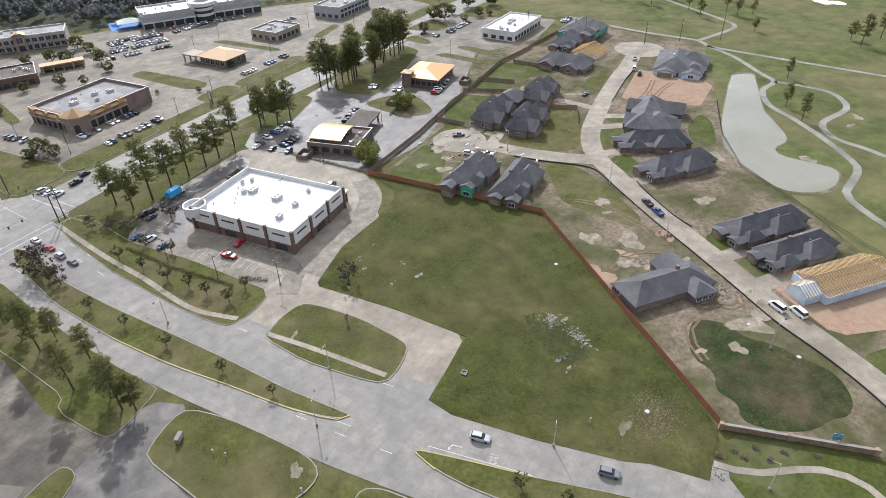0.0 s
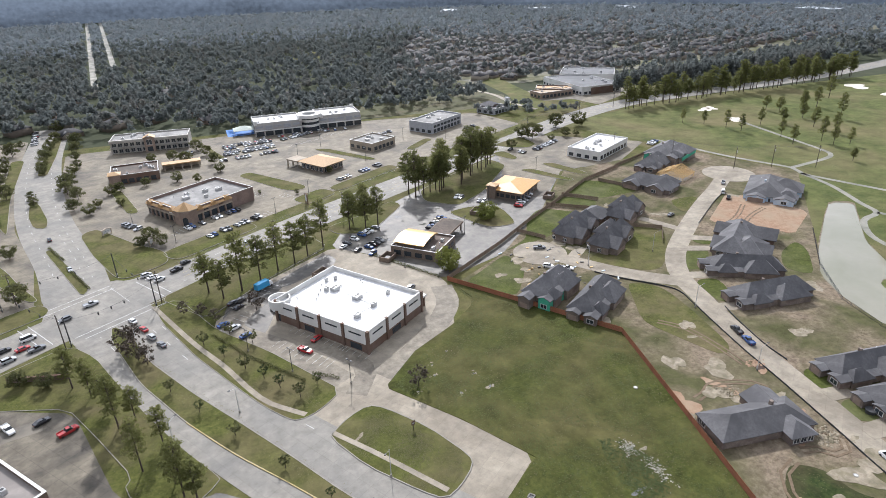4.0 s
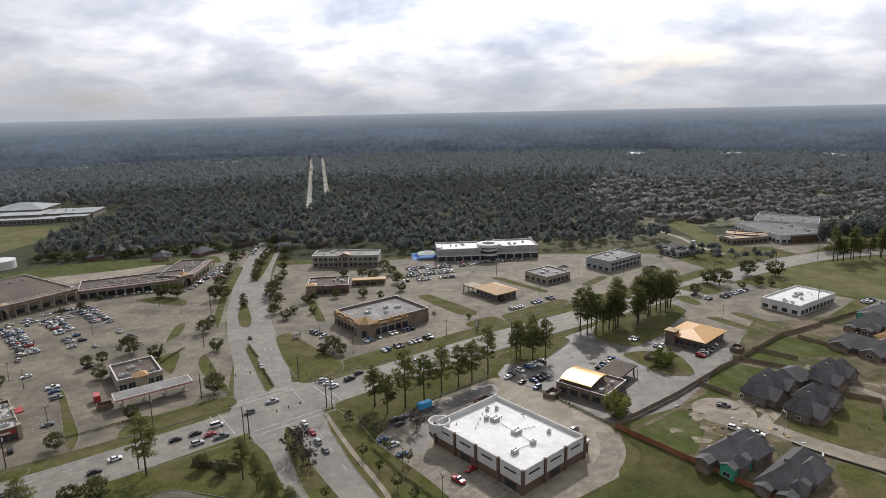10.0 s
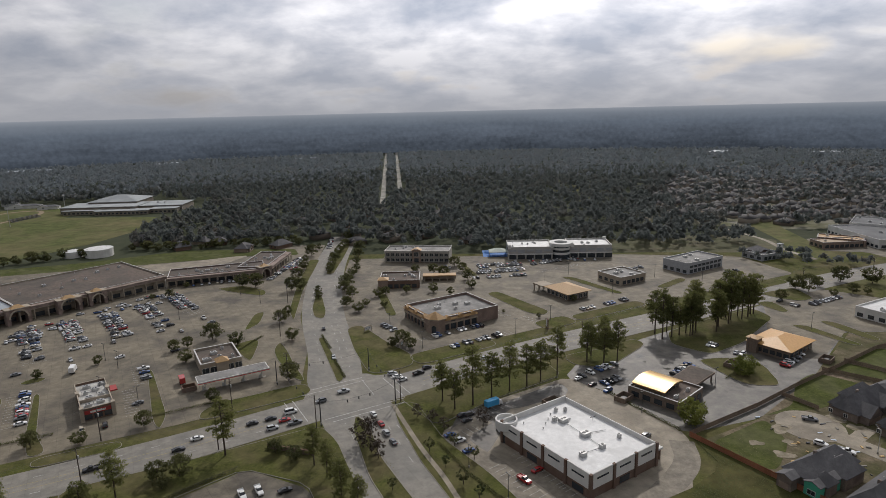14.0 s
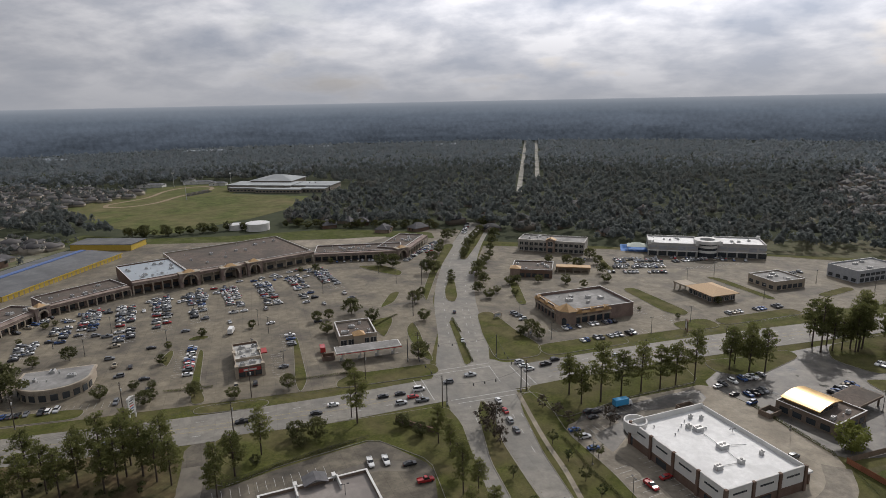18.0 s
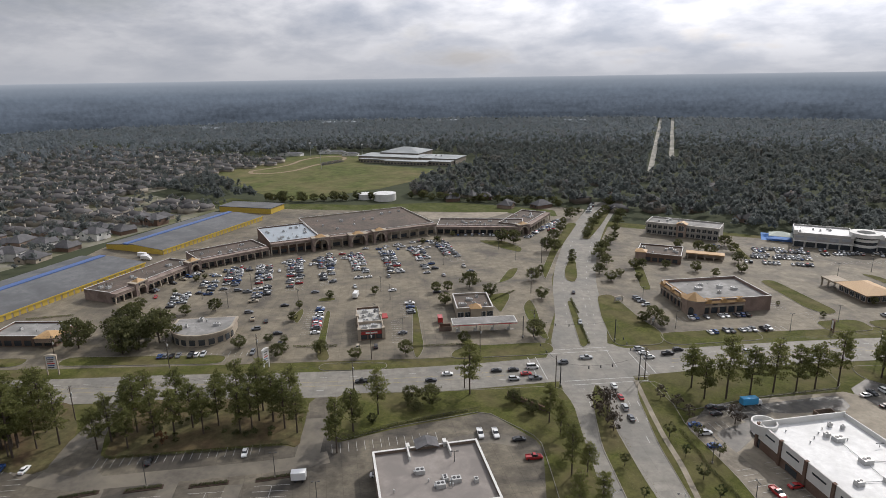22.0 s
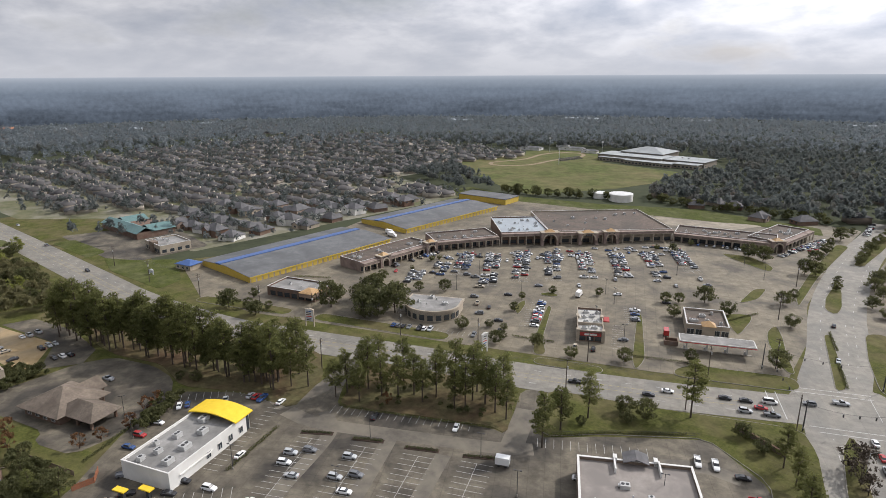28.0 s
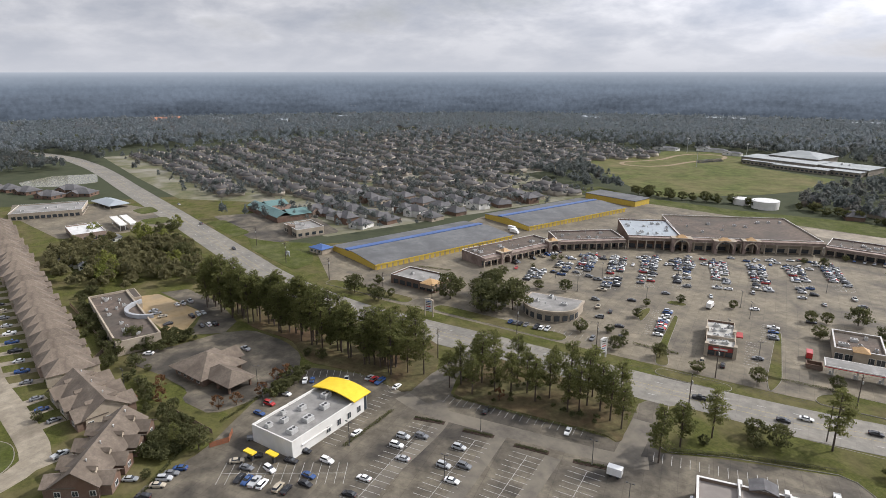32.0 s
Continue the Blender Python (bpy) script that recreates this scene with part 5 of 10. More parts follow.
def orange_diner():
    b = thing("restaurant", 155.5, 276, 0, 38, "brown restaurant with an orange metal hip roof", "restaurant")
    slot(b, 0.5, 24, 0.5, 20, -0.1, 4.8, BROWN_WALL, "wall")
    bm = bmesh.new()
    hip(bm, 0, 24.5, 0, 20.5, 4.9, 2.8, 0.8, 9)
    part("roof", bm, mat("orange_roof", (0.50, 0.27, 0.08), (0.62, 0.35, 0.12), 1.0, 0.45, coords="obj"), b, "orange tan metal hip roof")
    slot(b, -2, 3, 15, 20, -0.1, 7.4, BROWN_WALL, "tower")
    bm = bmesh.new()
    hip(bm, -2, 3, 15, 20, 7.4, 0.8, 0.5)
    part("tower_roof", bm, ORANGE_ROOF, b)
    for i in range(5):
        add_window(b, 3 + i * 4.6, 0.5, 0.9, 0, 3.0, 2.0)
        add_window(b, 0.5, 2 + i * 3.2, 0.9, -90, 2.4, 2.0)


orange_diner()


def fuel_station():
    b = thing("fuel_station", -132, 268, 0, 31, "convenience shop with fuel canopy and red edge stripe", "fuel station")
    shell(b, 8, 27, -3.5, 19, 4.4, STUCCO, BROWN_ROOF, 0.9, 0.5)
    for i in (0, 1, 3, 4):
        add_window(b, 10 + i * 3.8, -3.5, 0.4, 0, 3.0, 2.6, True)
    slot(b, 15, 20.5, -5.5, -2.5, -0.1, 5.6, STUCCO, "entrance_bay")
    bm = bmesh.new()
    hip(bm, 15, 20.5, -5.5, -0.5, 5.6, 2.0, 0.4)
    part("entrance_roof", bm, ORANGE_ROOF, b)
    slot(b, 3.5, 35, -25.4, -17, 4.7, 5.6, WHITE_WALL, "canopy")
    slot(b, 3.45, 35.05, -25.46, -25.4, 4.75, 5.1, mat("red_stripe", (0.45, 0.03, 0.03), (0.5, 0.04, 0.04), 1, 0.5, coords="obj"), "canopy_stripe")
    bm = bmesh.new()
    box(bm, 3.9, 34.6, -25.0, -17.4, 5.6, 5.65)
    part("canopy_top", bm, GREY_ROOF, b)
    for x in (7, 15.5, 24, 32):
        slot(b, x - 0.3, x + 0.3, -21.6, -21.0, -0.1, 4.7, WHITE_WALL, "column")
        slot(b, x - 1.3, x - 0.5, -21.7, -20.9, 0, 1.7, STEEL, "fuel_pump")
        slot(b, x - 2.0, x + 2.0, -22.1, -20.5, -0.05, 0.18, KERB, "pump_island")
    units(b, 9, 26, -1, 18, 4.4, 6, 31)


fuel_station()


def fast_food():
    b = thing("restaurant", -154, 224.5, 0, 36, "small brick burger restaurant with a cluttered pale roof and red band", "restaurant")
    ROOF = mat("stained_white_roof", (0.40, 0.39, 0.36), (0.60, 0.59, 0.55), 0.5, 0.7, big=0.2, c3=(0.30, 0.29, 0.26), patch=0.56, coords="obj", mottle=(0.6, 0.25))
    RED = mat("red_band", (0.30, 0.03, 0.028), (0.38, 0.04, 0.035), 1, 0.5, coords="obj")
    shell(b, 0, 12.0, 0, 30, 4.4, BRICK, ROOF, 1.0, 0.3, STUCCO)
    slot(b, 1.2, 10.8, -0.22, -0.02, 2.9, 4.5, RED, "sign_band", "red sign band")
    slot(b, 3.2, 8.8, -0.30, -0.23, 3.3, 4.1, WHITE_WALL, "sign_bar")
    for x in (-0.5, 11.0):
        slot(b, x, x + 1.5, -0.6, 1.6, -0.1, 6.0, STUCCO, "corner_pier")
        slot(b, x, x + 1.5, 17, 20, -0.1, 5.9, STUCCO, "side_pier")
    slot(b, 0.4, 11.6, 9.0, 9.4, 4.4, 5.8, STUCCO, "roof_screen")
    for k in range(3):
        add_window(b, 2.3 + k * 3.7, 0, 0.6, 0, 3.0, 2.2)
    for k in range(5):
        add_window(b, 0, 3 + k * 5, 0.8, -90, 3.0, 2.0)
        add_window(b, 12.0, 3 + k * 5, 0.8, 90, 3.0, 2.0)
    slot(b, 12.0, 15.5, 18, 24, 3.0, 3.5, RED, "drive_canopy")
    for x, y, w in ((3, 4, 2.2), (7.6, 5.5, 2.6), (4, 12, 2.8), (8.6, 13, 2.2), (3.2, 18, 1.6), (7.0, 20, 2.4), (9.6, 25, 1.8), (4.2, 25, 2.6)):
        air_unit(b, x, y, 4.4, w, w * 0.75, 1.3)
    for k in range(8):
        vent_pipe(b, 1.6 + (k * 3.7) % 9, 3 + k * 3.3, 4.4)
    q = thing("bin_enclosure", -124, 250, 0, 32, "brown brick rubbish bin enclosure", "enclosure")
    for a in ((0, 6, 0, 0.3), (0, 6, 4, 4.3), (0, 0.3, 0.3, 4), (5.7, 6, 0.3, 4)):
        slot(q, *a, -0.1, 2.2, BRICK, "wall")


fast_food()


def round_bank():
    b = thing("bank_branch", -226, 198, 0, 32, "pale round-fronted bank with flat roof", "bank")
    n = 20
    arc = [(14 * math.cos(math.pi + math.pi * i / n), 12 * math.sin(math.pi + math.pi * i / n)) for i in range(n + 1)]
    bm = bmesh.new()
    prism(bm, arc + [(14, 10), (-14, 10)], -0.1, 4.8)
    part("wall", bm, STUCCO, b)
    bm = bmesh.new()
    prism(bm, [(1.05 * x, 1.05 * y) for x, y in arc] + [(14.7, 10.4), (-14.7, 10.4)], 4.8, 5.9)
    part("fascia", bm, STUCCO, b)
    bm = bmesh.new()
    prism(bm, [(0.97 * x, 0.97 * y) for x, y in arc] + [(13.6, 9.6), (-13.6, 9.6)], 5.9, 5.96)
    part("roof", bm, GREY_ROOF, b)
    for i in range(1, n, 2):
        a = math.pi + math.pi * i / n
        add_window(b, 14.05 * math.cos(a), 12.05 * math.sin(a), 0.6, math.degrees(math.atan2(12 * math.sin(a), 14 * math.cos(a))) + 90, 2.8, 2.8)
    units(b, -10, 10, -6, 9, 5.96, 8, 35)


round_bank()


def storage(x, y, rz, L, W, label, doors=True):
    b = thing("storage_building", x, y, 0, rz, label, "storage building")
    h = 3.4
    slot(b, 0, L, 0, W, -0.1, h, STUCCO, "wall")
    bm = bmesh.new()
    gable(bm, 0, L, 0, W, h + 0.3, 2.0, 0.4, "x")
    part("roof", bm, METAL_ROOF, b, "ribbed grey metal roof")
    slot(b, -0.3, L + 0.3, W * 0.60, W * 0.69, h + 1.25, h + 2.3, BLUE_ROOF, "ridge_vent", "blue metal ridge strip")
    slot(b, -0.42, L + 0.42, -0.5, -0.42, h - 0.6, h + 0.3, STORE_YELLOW, "fascia", "yellow fascia")
    bm = bmesh.new()
    gable_wall(bm, -0.15, -0.02, 0, W, -0.1, h, 1.9, "x")
    part("end_wall", bm, STORE_YELLOW, b, "yellow gable end")
    n = int(L / 4.2)
    def door(bm):
        box(bm, -1.5, 1.5, -0.12, 0.02, 0, 2.7)
        return STORE_YELLOW
    me = shared(("roller_door",), door)
    for i in range(n):
        piece("roller_door", me, b, (i + 0.5) * L / n, 0, 0)
    n = int(W / 6)
    for i in range(n):
        piece("roller_door", me, b, -0.15, (i + 0.5) * W / n, 0, -90)
    return b


storage(-337, 150, 97, 118, 56, "long self-storage shed with yellow doors and blue ridge")
storage(-366, 294, 95, 116, 54, "long self-storage shed with yellow doors and blue ridge")
q = thing("storage_building", -386, 432, 0, 100, "short yellow-edged storage shed", "storage building")
slot(q, 0, 24, 0, 55, -0.1, 5, STORE_YELLOW, "wall")
slot(q, -0.5, 24.5, -0.5, 55.5, 5, 5.5, METAL_ROOF, "roof")
q = thing("office_hut", -398, 128, 0, 20, "small storage office with a blue hip roof", "hut")
slot(q, 0, 13, 0, 10, -0.1, 3.4, STUCCO, "wall")
bm = bmesh.new()
hip(bm, 0, 13, 0, 10, 3.5, 2.0, 0.6)
part("roof", bm, BLUE_ROOF, q)
for i in range(3):
    add_window(q, 2.4 + i * 4, 0, 0.8, 0, 2, 1.6, True)


def plaza():
    """The long bent row of shops with its arched fronts."""
    MAUVE = mat("mauve_brick", (0.235, 0.178, 0.152), (0.325, 0.256, 0.224), 1.6, 0.9, 0.1, coords="obj", big=0.2, c3=(0.165, 0.122, 0.104))
    def wing(x, y, rz, L, W, h, wall, roof, label, bays, n, seed):
        b = thing("plaza_shops", x, y, 0, rz, label, "shops", "plaza shops")
        shell(b, 0, L, 0, W, h, wall, roof, 0.9)
        # arcade: deep canopy on columns with dark shop glass behind
        slot(b, 0, L, -4, 0, h - 1.6, h + 0.5, MAUVE, "canopy")
        slot(b, 0, L, -4.12, -4.0, h + 0.2, h + 0.5, STUCCO, "canopy_trim")
        slot(b, 0, L, -4.08, -4.0, h - 1.6, h - 1.35, STUCCO, "canopy_trim")
        for i in range(bays + 1):
            slot(b, i * L / bays - 0.35, i * L / bays + 0.35, -4, -3.3, -0.1, h - 1.6, STUCCO, "column")
        strip_front(b, 0, L, 0, h, bays, wall, 0.3, 2.8)
        units(b, 1, L - 1, 3, W - 1, h, n, seed)
        return b

    def tower(x, y, rz, w, h, label):
        t = thing("arched_tower", x, y, 0, rz, label, "tower", "plaza towers")
        slot(t, -w / 2, -w / 2 + 2, -5, 1, -0.1, h, MAUVE, "pier")
        slot(t, w / 2 - 2, w / 2, -5, 1, -0.1, h, MAUVE, "pier")
        bm = bmesh.new()
        n, r = 10, w / 2 - 2
        for i in range(n):
            a0, a1 = math.pi * i / n, math.pi * (i + 1) / n
            pts = [(math.cos(a0) * r, h * 0.42 + math.sin(a0) * r), (math.cos(a1) * r, h * 0.42 + math.sin(a1) * r), (math.cos(a1) * r, h), (math.cos(a0) * r, h)]
            lo = [bm.verts.new((q[0], -5, q[1])) for q in pts]
            hi = [bm.verts.new((q[0], 1, q[1])) for q in pts]
            bm.faces.new(lo)
            bm.faces.new(hi[::-1])
            for k in range(4):
                bm.faces.new((lo[k], hi[k], hi[(k + 1) % 4], lo[(k + 1) % 4]))
        bmesh.ops.remove_doubles(bm, verts=bm.verts, dist=0.005)
        part("arch", bm, MAUVE, t, "mauve-brown wall over the arch")
        bm = bmesh.new()
        for i in range(n):
            a0, a1 = math.pi * i / n, math.pi * (i + 1) / n
            pts = [(math.cos(a) * q, h * 0.42 + math.sin(a) * q) for a, q in ((a0, r), (a1, r), (a1, r + 0.9), (a0, r + 0.9))]
            lo = [bm.verts.new((q[0], -5.15, q[1])) for q in pts]
            hi = [bm.verts.new((q[0], -5.0, q[1])) for q in pts]
            bm.faces.new(lo)
            bm.faces.new(hi[::-1])
            for k in range(4):
                bm.faces.new((lo[k], hi[k], hi[(k + 1) % 4], lo[(k + 1) % 4]))
        bmesh.ops.remove_doubles(bm, verts=bm.verts, dist=0.005)
        part("arch_trim", bm, STUCCO, t, "cream arch trim")
        slot(t, -w / 2 - 0.3, w / 2 + 0.3, -5.3, 1.3, h, h + 0.5, STUCCO, "cornice")
        bm = bmesh.new()
        hip(bm, -w * 0.26, w * 0.26, -4.4, -0.2, h + 0.5, 1.9, 0.4)
        part("tower_roof", bm, ORANGE_ROOF, t)
        for i in range(3):
            slot(t, -2.2 + 1.6 * i, -1.0 + 1.6 * i, -5.1, -5.0, h * 0.80, h * 0.92, GLASS, "niche")

    wing(-310, 211, 95, 65, 20, 5.6, MAUVE, BROWN_ROOF, "low mauve-brown shop wing with a shaded arcade", 12, 12, 41)
    wing(-315, 279, 66, 48, 24, 6.0, MAUVE, BROWN_ROOF, "mauve-brown shop wing with a shaded arcade", 9, 10, 42)
    wing(-294, 325, 52, 36, 50, 8.0, BRICK, PALE_ROOF, "brick store with a blue-white metal roof", 6, 22, 43)
    wing(-271, 353, 51.5, 92, 70, 8.0, STUCCO, BROWN_ROOF, "large grocery store with brown flat roof", 12, 14, 44)
    wing(-212, 426, 20, 68, 24, 6.0, MAUVE, BROWN_ROOF, "mauve-brown shop wing with a shaded arcade", 12, 16, 45)
    wing(-148, 452, 88, 52, 22, 6.14, MAUVE, BROWN_ROOF, "end shop wing with a shaded arcade", 8, 10, 46)
    for x, y, rz, w, h, l in ((-270, 350.5, 51.5, 13, 9.5, "wide mauve-brown arched tower with tiled roof"), (-252, 372, 51.5, 14, 8.6, "wide mauve-brown arched tower"), (-242.5, 387, 51.5, 11, 8.8, "small mauve-brown arched tower with tiled roof"), (-314, 272, 80, 9, 8.0, "mauve-brown arched corner tower"), (-312, 229, 95, 9, 7.4, "mauve-brown arched end tower"), (-150, 450, 50, 10, 8.0, "mauve-brown arched corner tower with tiled roof")):
        tower(x, y, rz, w, h, l)


plaza()
b = pharmacy_like("bank_branch", -311, 148, 24, 32, 18, 4.6, BRICK, GREY_ROOF, "low brick bank with flat roof and tiled porch", "bank", 6, 5, 51)
slot(b, 24, 33, -3, 6, 3.2, 5.6, TAN, "porch")
bm = bmesh.new()
hip(bm, 24, 33, -3, 6, 5.6, 1.6, 0.4)
part("porch_roof", bm, ORANGE_ROOF, b)


def yellow_store():
    b = thing("store", -171.7, 45.4, 0, 116, "white-walled store with a curved yellow roof front", "store")
    L, W, h = 35, 19, 5.6
    shell(b, 0, L, 0, W, h, WHITE_WALL, GREY_ROOF, 0.7, 0.35, WHITE_WALL)
    rows = [(-0.8 + (W + 1.6) * i / 10, 7.0 + 1.5 * math.sin(math.pi * i / 10)) for i in range(11)]
    bm = arched_sheet(rows, -L - 3, 6 - L, 0.4)
    bmesh.ops.rotate(bm, verts=bm.verts, cent=(0, 0, 0), matrix=Matrix.Rotation(radians(90), 3, "Z"))
    part("curved_roof", bm, YELLOW, b, "curved bright yellow roof")
    slot(b, L, L + 2, 0.5, W - 0.5, -0.1, 6.8, GLASS, "glass_front", "tall glazed front")
    for i in range(5):
        slot(b, L + 2.0, L + 2.12, 0.5 + i * (W - 1) / 4 - 0.12, 0.5 + i * (W - 1) / 4 + 0.12, -0.1, 6.8, FRAME, "mullion")
    for i in range(4):
        add_window(b, L - 3 - i * 5.2, 0, 1.4, 0, 1.8, 2.2, True)
    slot(b, 4, 18, -0.5, 0, 3.0, 3.4, WHITE_WALL, "canopy")
    for x, y, s in ((5, 5, 3.0), (8, 12, 2.2), (13, 6, 3.4), (17, 13, 2.6), (22, 7, 3.0), (28, 12, 3.2), (3, 14, 2.0), (11, 16, 1.6)):
        air_unit(b, x, y, h, s, s * 0.8, 1.5)


yellow_store()


def burger_flat():
    b = thing("restaurant", -50, 139, 0, 127, "flat-roofed restaurant with white parapet", "restaurant")
    shell(b, 0, 30, 0, 34, 5.2, BROWN_WALL, mat("grey_brown_membrane", (0.23, 0.205, 0.185), (0.31, 0.28, 0.255), 0.4, 0.9, coords="obj", big=0.12, c3=(0.20, 0.18, 0.165)), 1.0, 0.6, WHITE_WALL)
    for a in ((29.4, 31.5, 10, 11.2), (29.4, 31.5, 22, 23.2)):
        slot(b, *a, -0.1, 7.0, WHITE_WALL, "pylon")
    slot(b, 24, 30, 9.5, 10, 5.2, 6.9, WHITE_WALL, "screen_wall")
    slot(b, 24, 30, 22.6, 23.1, 5.2, 6.9, WHITE_WALL, "screen_wall")
    bm = bmesh.new()
    gable(bm, 28, 33, 13, 20, 6.8, 1.2, 0.3, "x")
    part("porch_roof", bm, SHINGLE, b, "dark shingled porch gable")
    for i in range(6):
        add_window(b, 30, 3 + i * 5.4, 0.8, 90, 3.2, 2.4, True)
    units(b, 2, 24, 3, 32, 5.2, 9, 61)


burger_flat()


def gabled_house(x, y, rz, L, W, label, wall=ESTATE_BRICK, roof=SHINGLE, rise=3.4, h=2.9, seed=0, garage=True, parts=2, group="estate houses", category="house"):
    """A one-storey house: a hip roof, crossing gables, windows, door and garage; front is -y."""
    r = random.Random(seed)
    b = thing("house", x, y, 0, rz, label, category, group)
    # the main block, a rear wing across it and a lower side bay
    if parts < 2:
        blocks = ((0, L, 0, W, 0.0, 1.0), (L * 0.10, L * 0.36, W * 0.5, W * 1.3, 0.0, 0.7))
    elif L >= W:
        blocks = ((0, L, 0, W * 0.66, 0.0, 1.0), (L * 0.48, L * 0.93, W * 0.30, W, 0.0, 0.92), (L * 0.10, L * 0.34, W * 0.50, W * 0.86, -0.4, 0.6))
    else:
        blocks = ((0, L * 0.74, 0, W, 0.0, 1.0), (L * 0.36, L, W * 0.42, W * 0.86, 0.0, 0.9), (L * 0.56, L * 0.94, W * 0.06, W * 0.30, -0.4, 0.62))
    for k, (x0, x1, y0, y1, dz, share) in enumerate(blocks):
        slot(b, x0, x1, y0, y1, -0.1, h + dz - 0.004 * k, wall, "wall")
        bm = bmesh.new()
        hip(bm, x0, x1, y0, y1, h + dz - 0.012 * k, rise * share * 1.12, 0.5)
        part("roof", bm, roof, b)
    slot(b, L * 0.30, L * 0.30 + 0.9, W * 0.34, W * 0.34 + 0.9, h, h + rise + 1.0, wall, "chimney")
    spans = [(L * 0.06, L * 0.40), (L * 0.55, L * 0.90)][:parts]
    for k, (x0, x1) in enumerate(spans):
        d = r.uniform(1.2, 3.0) if k else r.uniform(2.5, 4.5)
        g = (x1 - x0) / 2 * rise / (W / 2 + 0.5) * 1.05
        bm = bmesh.new()
        gable_wall(bm, x0, x1, -d, W * 0.45, -0.1, h, g - 0.15, "y")
        part("wing", bm, wall, b)
        bm = bmesh.new()
        gable(bm, x0, x1, -d, W * 0.45, h, g, 0.4)
        part("wing_roof", bm, roof, b)
        if k == 0 and garage:
            slot(b, x0 + 0.8, x1 - 0.8, -d - 0.06, -d + 0.1, 0, 2.3, TAN, "garage_door")
        else:
            add_window(b, (x0 + x1) / 2, -d, 0.8, 0, min(2.4, (x1 - x0) * 0.6), 1.5, True)
    slot(b, L * 0.45, L * 0.45 + 1.0, -0.08, 0.1, 0, 2.1, DARK, "door")
    for i in range(2):
        add_window(b, blocks[0][1], W * (0.12 + 0.14 * i), 0.9, 90, 1.4, 1.4, True)
        add_window(b, 0, W * (0.3 + 0.4 * i), 0.9, -90, 1.4, 1.4, True)
    for i in range(3):
        add_window(b, blocks[1][0] + (blocks[1][1] - blocks[1][0]) * (0.2 + 0.3 * i), blocks[1][3], 0.9, 180, 1.6, 1.4, True)
    for i in range(3):
        vent_pipe(b, blocks[0][1] * (0.3 + 0.2 * i), blocks[0][3] * 0.62, h + rise * 0.5, 0.7)
    return b


def estate():
    g, t = "dark grey shingled brick house", "new dark grey shingled house"
    gabled_house(143.6, 96.4, 171, 28.5, 11.5, "grey-roofed brick house backing onto the red fence", seed=2, parts=1, rise=3.0)
    gabled_house(168, 106, -98, 13, 31, g + " with front gables and dormers", seed=3, rise=3.8)
    gabled_house(166, 90.5, -98, 12, 27, g + " with small dormers", seed=4, rise=3.6)
    gabled_house(178.3, 152.6, -98, 13.5, 30, g + " by the pond", seed=5, rise=4.0)
    gabled_house(190.5, 176.5, -120, 13, 28, g, seed=6, rise=4.0)
    q = gabled_house(227.5, 203, -144, 36, 20, "broad " + g, seed=7, rise=4.8)
    for x0, x1 in ((3, 13), (22, 33)):
        bm = bmesh.new()
        gable(bm, x0, x1, 10, 22.5, 2.9, 3.6, 0.4)
        part("rear_gable", bm, SHINGLE, q)
        slot(q, x0 + 0.5, x1 - 0.5, 19, 22, -0.1, 2.9, BRICK, "rear_wing")
    gabled_house(265, 229, -53, 27, 34, t + " wrapped in pale sheathing", WRAP, seed=8, rise=4.6)
    gabled_house(150, 217, 31, 27, 14, t + " with steep roof", seed=9, rise=5.2, h=3.6)
    gabled_house(157.5, 201, 31, 28, 13, "large " + g, seed=10, rise=5.0, h=3.6)
    q = gabled_house(184, 226.5, 28, 25, 13, g + " with a rear wing", seed=11, rise=5, h=3.6)
    slot(q, -6, 7, 9, 20, -0.1, 3.4, BRICK, "rear_wing")
    bm = bmesh.new()
    hip(bm, -6, 7, 8, 20, 3.4, 3.6, 0.5)
    part("rear_roof", bm, SHINGLE, q)
    gabled_house(221, 275, -66, 28, 19, g, seed=12, rise=4.6)
    gabled_house(246, 296, -62, 15, 26, g, seed=16, rise=4.4)
    q = gabled_house(263, 309, -62, 24, 30, "two-storey house with green sheathing and grey roof", seed=13, rise=4.4, h=5.2)
    gabled_house(114, 165.5, -56, 13.5, 28, t + " of brick with a steep roof", seed=14, rise=4.6, h=3.4)
    r = gabled_house(103.9, 181.5, -60, 14, 24, "two-storey house under construction with green sheathing", seed=15, rise=4.6, h=4.6)
    for house, n in ((q, 0), (r, 1)):
        wings = [c for c in house.children if c.name.split(".")[0] == "wing"]
        wings[n].data.materials[0] = SIDING
    slot(q, 24.01, 24.12, 2, 26, 2.8, 5.1, SIDING, "sheathing", "green sheathed upper wall")


estate()


